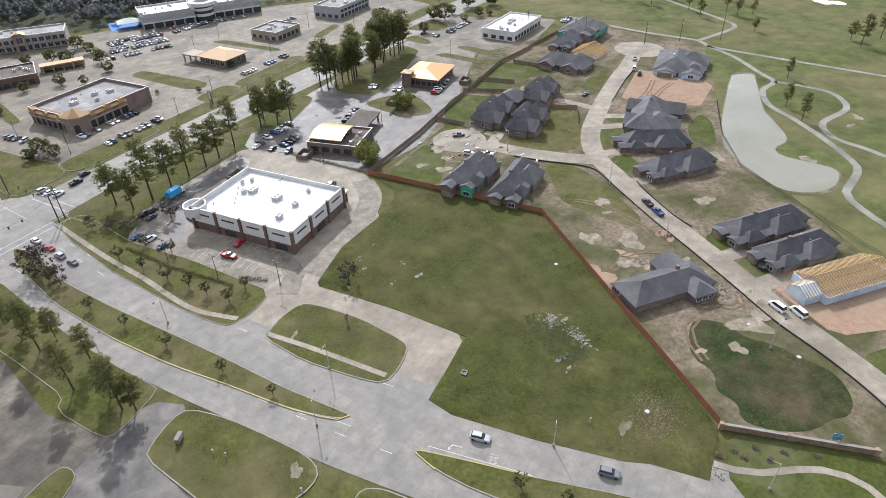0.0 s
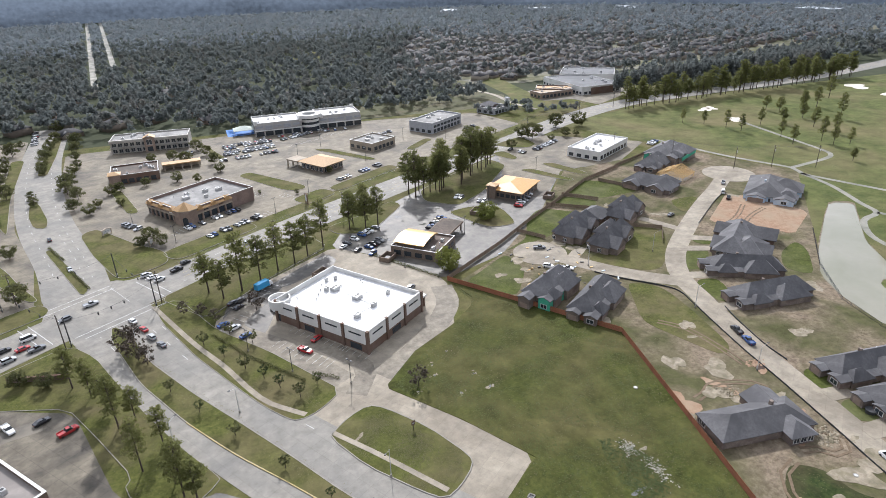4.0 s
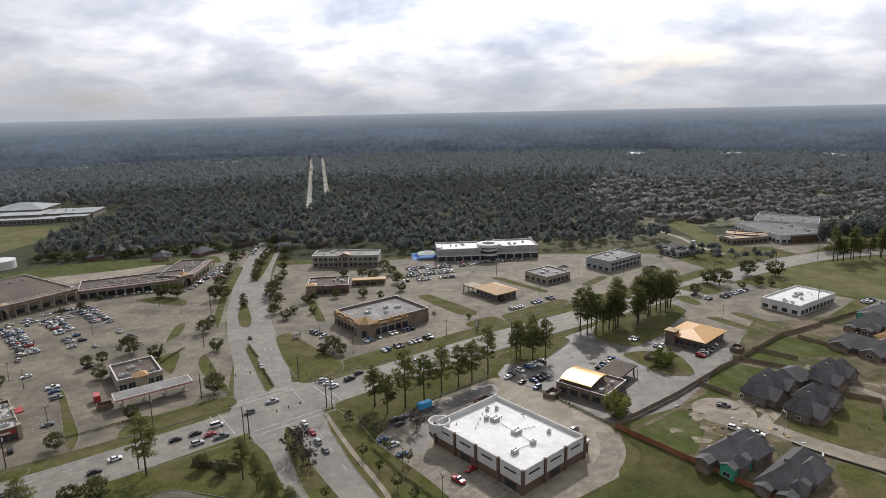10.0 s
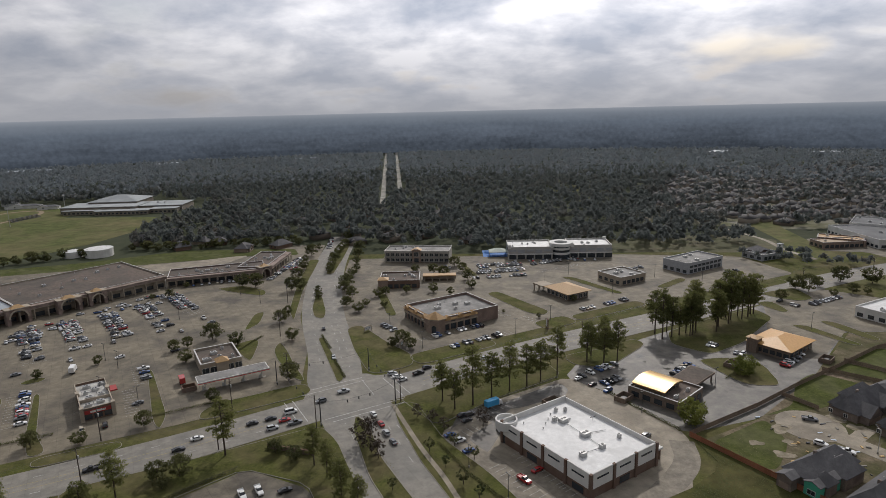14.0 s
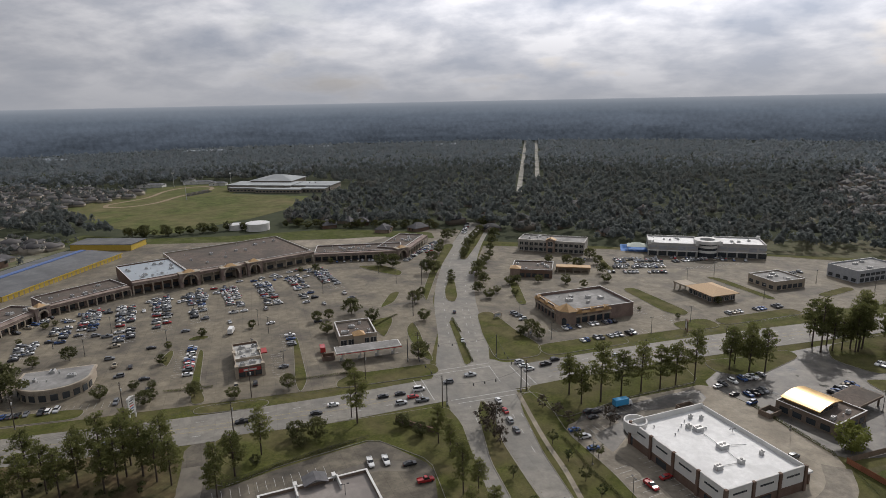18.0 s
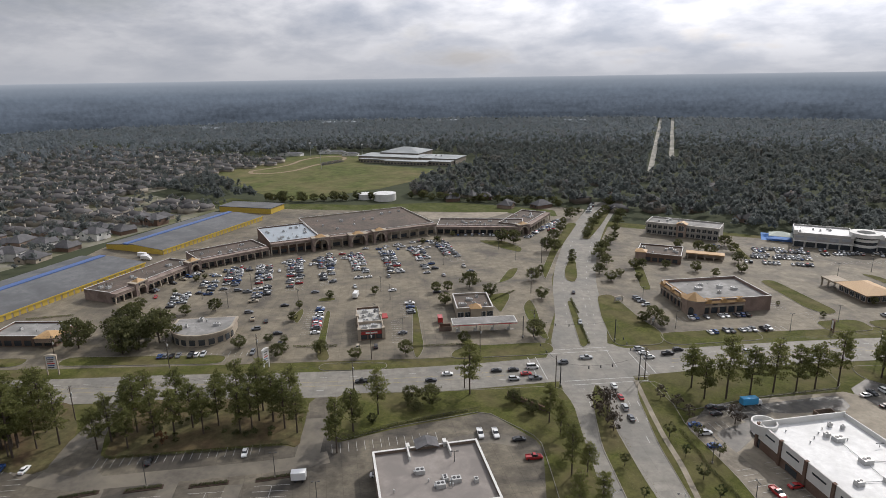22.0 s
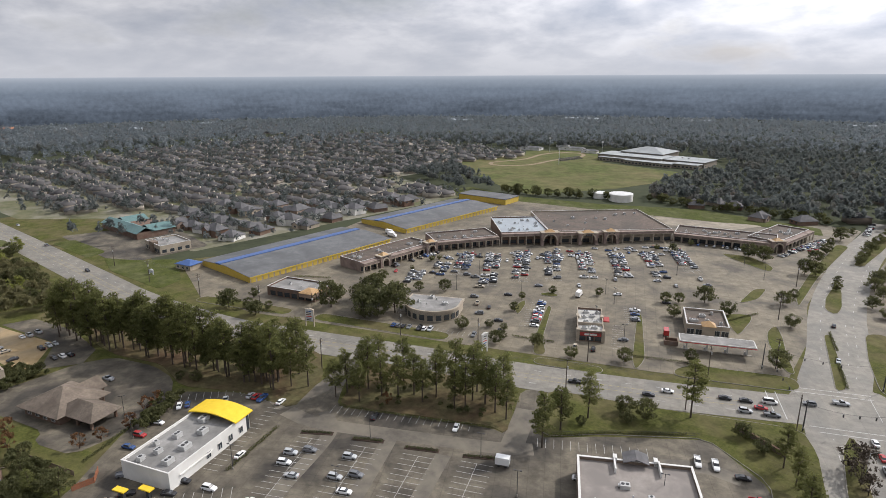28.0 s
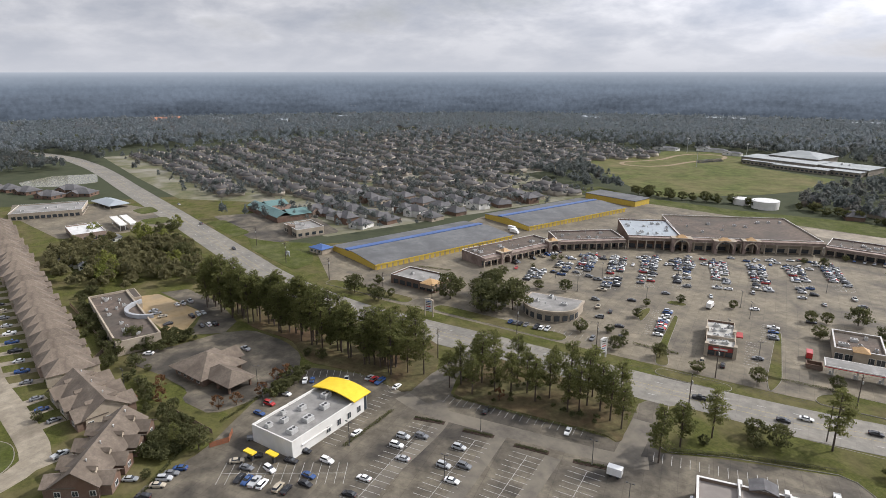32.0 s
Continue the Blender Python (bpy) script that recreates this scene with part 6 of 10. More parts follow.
def framed_house():
    b = thing("unfinished_house", 163, 63, 0, -11, "house under construction with bare roof trusses", "house", "estate houses")
    slot(b, 0, 27, 0, 13, -0.1, 2.8, WRAP, "wall", "sheathed and wrapped wall")
    # a dark sheet stands in for the shade inside the roof frame
    slot(b, 0.25, 26.75, 0.25, 12.75, 2.8, 2.84, BROWN_WALL, "attic_floor", "dark sheet painted for the shade under the trusses")
    for i in range(26):
        bm = bmesh.new()
        x = 0.4 + i * 1.05
        rod(bm, (x, -0.4, 2.8), (x, 13.4, 2.8), 0.12, 0.12, 4)
        rod(bm, (x, -0.4, 2.85), (x, 6.5, 6.2), 0.12, 0.12, 4)
        rod(bm, (x, 13.4, 2.85), (x, 6.5, 6.2), 0.12, 0.12, 4)
        rod(bm, (x, 6.5, 2.8), (x, 6.5, 6.2), 0.1, 0.1, 4)
        rod(bm, (x, 3.2, 2.8), (x, 4.6, 5.2), 0.09, 0.09, 4)
        rod(bm, (x, 9.8, 2.8), (x, 8.4, 5.2), 0.09, 0.09, 4)
        part("truss", bm, LUMBER, b)
    for z, y in ((6.25, 6.5), (4.5, 3.0), (4.5, 10.0)):
        bm = bmesh.new()
        rod(bm, (0.2, y, z), (26.8, y, z), 0.08, 0.08, 4)
        part("purlin", bm, LUMBER, b)
    bm = bmesh.new()
    gable_wall(bm, -6, 0, 2, 9, -0.1, 2.8, 2.0, "x")
    part("wing", bm, WRAP, b)
    for k in range(7):
        bm = bmesh.new()
        for y in (2, 9):
            rod(bm, (-6 + k, y - 0.4 * (1 if y == 2 else -1), 2.8), (-6 + k, 5.5, 4.9), 0.12, 0.12, 4)
        part("rafter", bm, LUMBER, b)


framed_house()


def trussed_house():
    b = thing("unfinished_house", 247, 277, 0, -66, "raw lumber house frame with close-set roof trusses", "house", "estate houses")
    slot(b, 0.2, 15.8, 0.2, 15.8, -0.1, 0.2, KERB, "floor_slab")
    for i in range(11):
        for x0, x1, y0, y1 in ((i * 1.55, i * 1.55 + 0.15, 0, 0.15), (i * 1.55, i * 1.55 + 0.15, 15.85, 16), (0, 0.15, i * 1.55, i * 1.55 + 0.15), (15.85, 16, i * 1.55 + 0.16, i * 1.55 + 0.3)):
            slot(b, x0, x1, y0, y1, 0.2, 2.9, LUMBER, "stud")
    for i in range(20):
        bm = bmesh.new()
        y = 0.3 + i * 0.81
        rod(bm, (-0.4, y, 2.95), (16.4, y, 2.95), 0.09, 0.09, 4)
        rod(bm, (-0.4, y, 2.95), (8, y, 6.6), 0.1, 0.1, 4)
        rod(bm, (16.4, y, 2.95), (8, y, 6.6), 0.1, 0.1, 4)
        rod(bm, (4, y, 2.95), (6, y, 5.7), 0.07, 0.07, 4)
        rod(bm, (12, y, 2.95), (10, y, 5.7), 0.07, 0.07, 4)
        part("truss", bm, LUMBER, b)


trussed_house()

# ---- further buildings ----
def simple_house(x, y, rz, L, W, h, rise, wall, roof, label, group="homes", win=2, name="house"):
    """A small far house: body, hip roof, a crossing gable and a few windows; front is -y."""
    b = thing(name, x, y, 0, rz, label, "house", group)
    slot(b, -L / 2, L / 2, -W / 2, W / 2, -0.1, h, wall, "wall")
    bm = bmesh.new()
    hip(bm, -L / 2, L / 2, -W / 2, W / 2, h, rise, 0.5)
    part("roof", bm, roof, b)
    x0, x1 = -L * 0.40, L * 0.05
    g = (x1 - x0) / 2 * rise / (min(W, L) / 2 + 0.5)
    bm = bmesh.new()
    gable_wall(bm, x0, x1, -W / 2 - 2.0, 0, -0.1, h, g - 0.15, "y")
    part("wing", bm, wall, b)
    bm = bmesh.new()
    gable(bm, x0, x1, -W / 2 - 2.0, 0, h, g, 0.4)
    part("wing_roof", bm, roof, b)
    for i in range(win):
        add_window(b, (x0 + x1) / 2 if i == 0 else L * (0.12 + 0.18 * i), -W / 2 - (2.0 if i == 0 else 0), h - 2.2, 0, 1.8, 1.5)
        add_window(b, L / 2, W * (-0.25 + 0.4 * i), h - 2.2, 90, 1.5, 1.4)
    return b


HR = random.Random(77)
# brown-roofed terrace along its street
for i in range(27):
    simple_house(-273 - 12.1 * i, -16.5 - 1.87 * i + HR.uniform(-1, 1), 188 + HR.uniform(-2, 2), 12.0, 17, 4.8, 4.2, HR.choice((STUCCO, TAN, STUCCO)), BROWN_SHINGLE, "brown-shingled terrace house with buff walls", "terrace houses")


def apartments(x, y, rz, L, W, wall, label, gables, dormers):
    """A long house: one ridge, crossing gables to both sides, small dormers, windows below."""
    b = thing("apartment_house", x, y, 0, rz, label, "apartments", "apartment houses")
    h, rise = 4.6, 4.8
    bm = bmesh.new()
    gable_wall(bm, 0.4, L - 0.4, 2.5, W - 2.5, -0.1, h, rise - 0.3, "x")
    part("wall", bm, wall, b)
    bm = bmesh.new()
    gable(bm, 0, L, 2, W - 2, h, rise, 0.5, "x")
    part("roof", bm, BROWN_SHINGLE, b)
    step = L / gables
    for i in range(gables):
        for side in (0, 1):
            x0, x1 = i * step + (0.6 if side else 1.4), (i + 1) * step - (1.6 if side else 0.8)
            y0, y1 = (-1.0, W / 2) if side == 0 else (W / 2, W + 0.6)
            g = (x1 - x0) / 2 * 0.62
            bm = bmesh.new()
            gable_wall(bm, x0 + 0.3, x1 - 0.3, y0 + 0.3, y1 - 0.3, -0.1, h - 0.5, g - 0.25, "y")
            part("wing", bm, wall if i else BRICK, b)
            bm = bmesh.new()
            gable(bm, x0, x1, y0, y1, h - 0.5, g, 0.4)
            part("wing_roof", bm, BROWN_SHINGLE, b)
            add_window(b, (x0 + x1) / 2, y0 + 0.3 if side == 0 else y1 - 0.3, 1.0, 0 if side == 0 else 180, 1.8, 1.5, True)
    for i in range(dormers):
        x0 = (i + 0.5) * L / dormers
        for yy, d in ((W * 0.30, 1), (W * 0.70, -1)):
            bm = bmesh.new()
            z = h + rise * 0.42
            gable_wall(bm, x0 - 0.8, x0 + 0.8, yy - 1.3, yy + 1.3, z - 1.0, z + 0.7, 0.7, "y")
            dm = part("dormer", bm, STUCCO, b)
            bm = bmesh.new()
            gable(bm, x0 - 0.8, x0 + 0.8, yy - 1.3, yy + 1.3, z + 0.7, 0.8, 0.15)
            part("dormer_roof", bm, BROWN_SHINGLE, dm)
        vent_pipe(b, x0 + 1.8, W * 0.42, h + rise * 0.8, 0.7)
    for i in range(3):
        add_window(b, L - 0.4, 4 + i * (W - 8) / 2, 1.0, 90, 1.6, 1.6, True)
        add_window(b, 0.4, 4 + i * (W - 8) / 2, 1.0, -90, 1.6, 1.6, True)
    return b


apartments(-229, 5, 196, 34, 19, STUCCO, "grey-brown shingled apartment house with many gables", 3, 3)
apartments(-181, -7, 154, 37, 18, BRICK, "long grey-brown shingled apartment house with red brick end", 4, 4)
# hip-roofed office
q = thing("office_house", -254.5, 20.4, 0, 23, "low brick office under a broad brown hip roof", "office")
slot(q, 1, 20.5, 1, 19, -0.1, 3.6, BRICK, "wall")
bm = bmesh.new()
hip(bm, 0, 21.5, 0, 20, 3.7, 5.4, 0.8)
part("roof", bm, BROWN_SHINGLE, q)
slot(q, 25, 34, 3.5, 14, 3.0, 3.6, STUCCO, "porch_beam")
for x in (26, 33.5):
    for y in (4, 13.5):
        slot(q, x - 0.4, x + 0.4, y - 0.4, y + 0.4, -0.1, 3.0, BRICK, "column")
bm = bmesh.new()
hip(bm, 15, 35, 3, 14.5, 3.7, 3.3, 0.7)
part("porch_roof", bm, BROWN_SHINGLE, q)
bm = bmesh.new()
gable(bm, 6, 15, 12, 24, 3.7, 3.2, 0.5)
part("rear_gable", bm, BROWN_SHINGLE, q)
slot(q, 6.6, 14.4, 18, 23.4, -0.1, 3.6, BRICK, "rear_wing")
for i in range(4):
    add_window(q, 4 + i * 4.4, 1, 0.9, 0, 1.8, 1.8, True)
    add_window(q, 1, 3.4 + i * 4.4, 0.9, -90, 1.8, 1.8, True)
# brown flat-roofed clinic with a curved inner side
q = thing("clinic", -354, -6.5, 0, 7, "brown flat-roofed clinic with pale walls and curved screen", "clinic")
shell(q, 0, 71, 0, 18.5, 5.6, STUCCO, BROWN_ROOF, 0.9, 0.6, STUCCO)
slot(q, -0.3, 16, 18.8, 22.5, -0.1, 6.6, STUCCO, "end_wing")
slot(q, 0.2, 15.5, 19.2, 22.1, 6.6, 6.65, BROWN_ROOF, "wing_roof")
bm = bmesh.new()
n = 14
for i in range(n):
    a0, a1 = math.pi * (1.08 + 0.84 * i / n), math.pi * (1.08 + 0.84 * (i + 1) / n)
    prism(bm, [(36 + math.cos(a) * r, 24 + math.sin(a) * r) for a, r in ((a0, 13.4), (a1, 13.4), (a1, 12), (a0, 12))], 5.7, 7.6)
bmesh.ops.remove_doubles(bm, verts=bm.verts, dist=0.01)
part("curved_screen", bm, GREY_WALL, q)
for i in range(12):
    add_window(q, 4 + i * 5.4, 18.5, 0.9, 180, 3, 2)
    add_window(q, 4 + i * 5.4, 0, 0.9, 0, 3, 2)
units(q, 2, 68, 2, 15, 5.6, 22, 72, False)
# green-roofed shops and the restaurant before them
q = thing("shops", -553, 124, 0, 8, "brick shops with a teal metal roof", "shops")
slot(q, 0, 62, 0, 30, -0.1, 5, BRICK, "wall")
TEAL = mat("teal_metal_roof", (0.09, 0.17, 0.165), (0.13, 0.22, 0.215), 0.5, 0.5, coords="obj")
for x0, x1, y0, y1, a in ((0, 62, 0, 14, "x"), (0, 18, 12, 30, "y"), (42, 62, 12, 30, "y")):
    bm = bmesh.new()
    gable(bm, x0, x1, y0, y1, 5, 3.2, 0.8, a)
    part("roof", bm, TEAL, q)
q = pharmacy_like("restaurant", -464, 130, 4, 26, 22, 5.2, STUCCO, GREY_ROOF, "cream flat-roofed restaurant with sign tower", "restaurant", 6, 5, 73)
slot(q, 10, 16, -1, 3, -0.1, 7.2, BROWN_WALL, "sign_tower")
q = pharmacy_like("fuel_station", -541, -17, 8, 34, 22, 5, TAN, WHITE_ROOF, "low filling station shop with pale roof", "fuel station", 7, 6, 74)
for y0, y1 in ((12, 17.5), (19.5, 25)):
    cn = thing("fuel_canopy", -563, 2, 0, 8, "flat white fuel canopy on four posts", "canopy", "fuel canopies")
    slot(cn, 3, 40, y0, y1, 4.6, 5.4, WHITE_WALL, "canopy")
    for x in (7, 36):
        for y in (y0 + 1, y1 - 1):
            slot(cn, x - 0.25, x + 0.25, y - 0.25, y + 0.25, -0.1, 4.6, WHITE_WALL, "column")
q = pharmacy_like("shops", -612, -58, 82, 54, 40, 5.0, STUCCO, GREY_ROOF, "long pale-roofed shop row far along the road", "shops", 12, 10, 75)
q = thing("pavilion", -655, 4, 0, 20, "open pavilion under a pale metal hip roof", "pavilion")
bm = bmesh.new()
hip(bm, 0, 38, 0, 18, 3.2, 3.0, 0.6)
part("roof", bm, PALE_ROOF, q)
for x in (1, 13, 25, 37):
    for y in (1, 17):
        slot(q, x - 0.25, x + 0.25, y - 0.25, y + 0.25, -0.1, 3.3, STUCCO, "column")
for x, y, rz, L, W in ((-483, 6, 5, 20, 9), (-454, -16, 8, 22, 6), (-437, -8, 8, 12, 6), (-500, 14, 12, 10, 8)):
    simple_house(x, y, rz, L, W, 3, 1.6, WHITE_WALL, METAL_ROOF, "old shed with a pale metal roof", "sheds", 1, "shed")
for i, (x, y) in enumerate(((-774, -66), (-750, -50), (-712, -30), (-738, -12), (-708, -2), (-800, -90))):
    simple_house(x, y, 20 + 9 * i, 24, 16, 3.4, 4.4, BRICK, SHINGLE, "large grey-roofed house near the far pond", "pond houses", 2)
q = thing("church", -1640, 165, 0, 97, "long low red-roofed hall far beyond the woods", "hall")
slot(q, 0, 70, 0, 30, -0.1, 7, STUCCO, "wall")
bm = bmesh.new()
gable(bm, 0, 70, 0, 30, 7, 6, 0.6, "x")
part("roof", bm, mat("red_tile_roof", (0.30, 0.14, 0.09), (0.38, 0.19, 0.12), 0.5, 0.8, coords="obj"), q)


def school():
    """Low wings round a taller hall with a shallow pyramid roof, and huts beyond the track."""
    SHEET = mat("school_roof", (0.30, 0.32, 0.325), (0.40, 0.42, 0.42), 0.3, 0.8, big=0.05, c3=(0.26, 0.28, 0.285), coords="obj")
    BUFF = mat("buff_block", (0.26, 0.23, 0.185), (0.34, 0.305, 0.25), 0.8, 0.9, big=0.1, c3=(0.23, 0.20, 0.165), coords="obj")
    b = thing("school", -514, 758, 0, 4, "long low buff school with pale metal roofs and a hall", "school")
    for x0, x1, y0, y1, h in ((0, 96, 18, 60, 8.0), (96, 152, 26, 70, 7.2), (52, 118, 0, 18, 5.0), (118, 150, 8, 26, 5.4), (8, 52, 8, 18, 5.2)):
        slot(b, x0, x1, y0, y1, -0.1, h, BUFF, "wall")
        slot(b, x0 - 1.0, x1 + 1.0, y0 - 1.0, y1 + 1.0, h, h + 0.5, SHEET, "roof")
        n = int((x1 - x0) / 5)
        for k in range(n):
            add_window(b, x0 + (k + 0.5) * (x1 - x0) / n, y0, 1.2, 0, 3.0, 1.8)
    slot(b, 20, 84, 50, 104, -0.1, 10.5, BUFF, "hall")
    bm = bmesh.new()
    hip(bm, 20, 84, 50, 104, 10.6, 6.5, 1.5)
    part("hall_roof", bm, SHEET, b, "pale shallow hip roof")
    slot(b, 4, 90, 15.0, 17.0, 5.4, 6.4, BUFF, "clerestory_wall")
    units(b, 98, 150, 30, 66, 7.7, 8, 91)
    for x, y, L, W in ((-662, 800, 40, 14), (-610, 842, 44, 12), (-566, 830, 26, 10), (-650, 872, 20, 12)):
        simple_house(x, y, 10, L, W, 4, 2, WHITE_WALL, METAL_ROOF, "long pale school outbuilding", "sheds", 1, "shed")
    # running track and the dark stand beside it
    line = [(-600, 640), (-590, 700), (-606, 760), (-600, 800), (-570, 812), (-548, 780), (-552, 720), (-546, 664), (-560, 632), (-584, 624), (-600, 640)]
    road("running_track", line, 3.0, 3.0, 0.1, mat("track_clay", (0.20, 0.15, 0.09), (0.27, 0.21, 0.14), 0.3, 0.95), "worn brown running track", "track")
    q = thing("grandstand", -536, 742, 0, 82, "low dark steel grandstand beside the track", "stand")
    for k in range(4):
        slot(q, -22, 22, k * 1.6, k * 1.6 + 1.6, -0.1 + 0.9 * k, 0.5 + 0.9 * k, DARK, "tier")
    # floodlight masts
    for x, y in ((-640, 660), (-622, 800), (-520, 690), (-528, 806)):
        m = thing("floodlight", x, y, 0, 80, "tall grey floodlight mast by the sports field", "floodlight", "floodlights")
        bm = bmesh.new()
        rod(bm, (0, 0, -0.1), (0, 0, 22), 0.35, 0.2, 8)
        part("mast", bm, STEEL, m)
        slot(m, -1.8, 1.8, -0.3, 0.3, 20.6, 22.4, STEEL, "lamp_panel")


school()
for x, y, r, h in ((-323, 531, 11.5, 7), (-345, 528, 7.5, 5.5)):
    q = thing("water_tank", x, y, 0, 0, "round white steel water tank", "tank")
    bm = bmesh.new()
    drum(bm, 0, 0, -0.1, h, r, r, 32)
    part("shell", bm, WHITE_WALL, q)
    bm = bmesh.new()
    drum(bm, 0, 0, h, h + 0.9, r + 0.15, 1.0, 32)
    part("roof", bm, WHITE_ROOF, q)
q = pharmacy_like("warehouse", 366, 576, -38, 56, 44, 8, WHITE_WALL, METAL_ROOF, "large white metal-sided warehouse", "warehouse", 8, 6, 76)
q = pharmacy_like("workshop", 310, 529, -33, 34, 18, 5, BRICK, ORANGE_ROOF, "brick workshop with tan roof", "workshop", 6, 3, 77)
q = simple_house(240, 490, 30, 14, 12, 5, 3, BRICK, SHINGLE, "small dark-roofed brick house by the drain", "homes")

# playground with sun sails beside the offices
q = thing("playground", 20, 500, 0, 0, "fenced playground with blue surface and pale sun sail", "playground")
slot(q, 0, 22, 0, 24, -0.1, 0.12, mat("blue_rubber", (0.06, 0.16, 0.42), (0.10, 0.24, 0.55), 0.4, 0.8, coords="obj"), "surface")
bm = bmesh.new()
hip(bm, 5, 20, -2, 10, 4.2, 2.4, 0.2)
part("sun_sail", bm, mat("sail_cloth", (0.42, 0.47, 0.42), (0.52, 0.56, 0.50), 1, 0.8, coords="obj"), q)
for x in (5, 20):
    for y in (-2, 10):
        slot(q, x - 0.1, x + 0.1, y - 0.1, y + 0.1, 0, 4.2, STEEL, "post")


# ---- the housing estates farther off ----
def home_shapes(seed):
    """A house in triangles and quads: walls first, then roofs."""
    r = random.Random(seed)
    L, W, h, rise = r.uniform(14, 18), r.uniform(11, 14), r.choice((3.2, 3.2, 5.6)), r.uniform(3.0, 4.6)
    bm = bmesh.new()
    box(bm, -L / 2, L / 2, -W / 2, W / 2, -0.1, h)
    x0, x1 = -L * 0.42, L * 0.06
    g = (x1 - x0) / 2 * rise / (W / 2)
    gable_wall(bm, x0, x1, -W / 2 - 2.4, 0, -0.1, h, g - 0.2, "y")
    box(bm, L * 0.2, L * 0.2 + 1.1, 1.0, 2.0, h, h + rise + 1.0)
    nwall = len(bm.faces)
    hip(bm, -L / 2, L / 2, -W / 2, W / 2, h, rise, 0.5)
    gable(bm, x0, x1, -W / 2 - 2.4, 0, h, g, 0.4)
    bm.faces.ensure_lookup_table()
    bm.verts.ensure_lookup_table()
    bm.verts.index_update()
    tri, slot_of = [], []
    for i, f in enumerate(bm.faces):
        v = [q.index for q in f.verts]
        for k in range(1, len(v) - 1):
            tri.append((v[0], v[k], v[k + 1]))
            slot_of.append(0 if i < nwall else 1)
    out = np.array([v.co[:] for v in bm.verts]), np.array(tri), np.array(slot_of)
    bm.free()
    return out


def homes(name, label, spots, seed):
    shapes = [home_shapes(seed + i) for i in range(6)]
    V, F, S, n = [], [], [], 0
    for k, (x, y, a) in enumerate(spots):
        v, f, s = shapes[(k * 7 + int(x)) % 6]
        c, d = math.cos(a), math.sin(a)
        V.append(np.stack([x + v[:, 0] * c - v[:, 1] * d, y + v[:, 0] * d + v[:, 1] * c, v[:, 2]], 1))
        F.append(f + n); S.append(s); n += len(v)
    ob = new(name, arrays(name, np.concatenate(V), np.concatenate(F), HOME_WALLS, (ROOFS,), np.concatenate(S)))
    return tagged(ob, label, "houses", kind="stuff")


def lots(poly, heading, pitch, depth, seed, skip=0.06):
    """House plots in double rows along parallel streets."""
    r = random.Random(seed)
    c, s = math.cos(radians(heading)), math.sin(radians(heading))
    cx, cy = sum(p[0] for p in poly) / len(poly), sum(p[1] for p in poly) / len(poly)
    spots = []
    for j in range(-40, 41):
        for i in range(-60, 61):
            u = i * pitch + 6 * math.sin(j * 1.7) + r.uniform(-2.6, 2.6)
            v = j * depth + (3.5 if j % 2 else -3.5) + 9 * math.sin(i * 0.17 + 0.9 * (j // 2)) + r.uniform(-2.2, 2.2)
            x, y = cx + c * u - s * v, cy + s * u + c * v
            spots.append((x, y, radians(heading) + (0 if j % 2 else math.pi) + 0.25 * math.cos(i * 0.17 + 0.9 * (j // 2)) + r.choice((0, 0, 0, math.pi / 2)) + r.uniform(-0.15, 0.15)))
    p = np.array([q[:2] for q in spots])
    def inside_poly(p):
        ok = np.zeros(len(p), bool)
        for (x0, y0), (x1, y1) in zip(poly, poly[1:] + poly[:1]):
            ok ^= ((y0 > p[:, 1]) != (y1 > p[:, 1])) & (p[:, 0] < (x1 - x0) * (p[:, 1] - y0) / (y1 - y0 + 1e-9) + x0)
        return ok
    return [q for q, k in zip(spots, inside_poly(p)) if k and r.random() > skip]


WEST = lots([(-1010, 62), (-800, 74), (-640, 100), (-600, 160), (-560, 186), (-545, 176), (-430, 162), (-450, 420), (-590, 450), (-610, 740), (-1180, 760)], 6, 18.5, 27, 3)
WEST.sort(key=lambda q: math.hypot(q[0], q[1]))
for i, (x, y, a) in enumerate(WEST[:36]):
    simple_house(x, y, math.degrees(a), HR.uniform(14, 18), HR.uniform(11, 14), HR.choice((3.2, 3.2, 5.6)), HR.uniform(3.2, 4.6), HR.choice((BRICK, STUCCO, TAN, WHITE_WALL)), SHINGLE, "grey-shingled suburban house among trees", "suburban homes", 1)
homes("suburban_homes", "hundreds of grey-roofed suburban houses", WEST[36:], 300)
EAST = lots([(200, 660), (330, 600), (560, 620), (1250, 760), (1200, 1250), (360, 1150)], 24, 18.5, 27, 4)
homes("suburban_homes_east", "hundreds of grey-roofed suburban houses", EAST, 320)
SOUTH_WEST = lots([(-1690, -60), (-1250, 80), (-1230, 700), (-1500, 800)], 10, 22, 30, 5, 0.3) + lots([(-760, -130), (-420, -60), (-200, -60), (-300, -150)], 4, 20, 30, 6)
homes("suburban_homes_west", "scattered grey-roofed houses far off", SOUTH_WEST, 340)
WOODLOTS = [q for q in lots([(-330, 560), (-150, 580), (-80, 540), (120, 540), (120, 700), (-330, 720)], 20, 34, 44, 7, 0.35)]
homes("wooded_homes", "houses half hidden in the woods", WOODLOTS, 360)

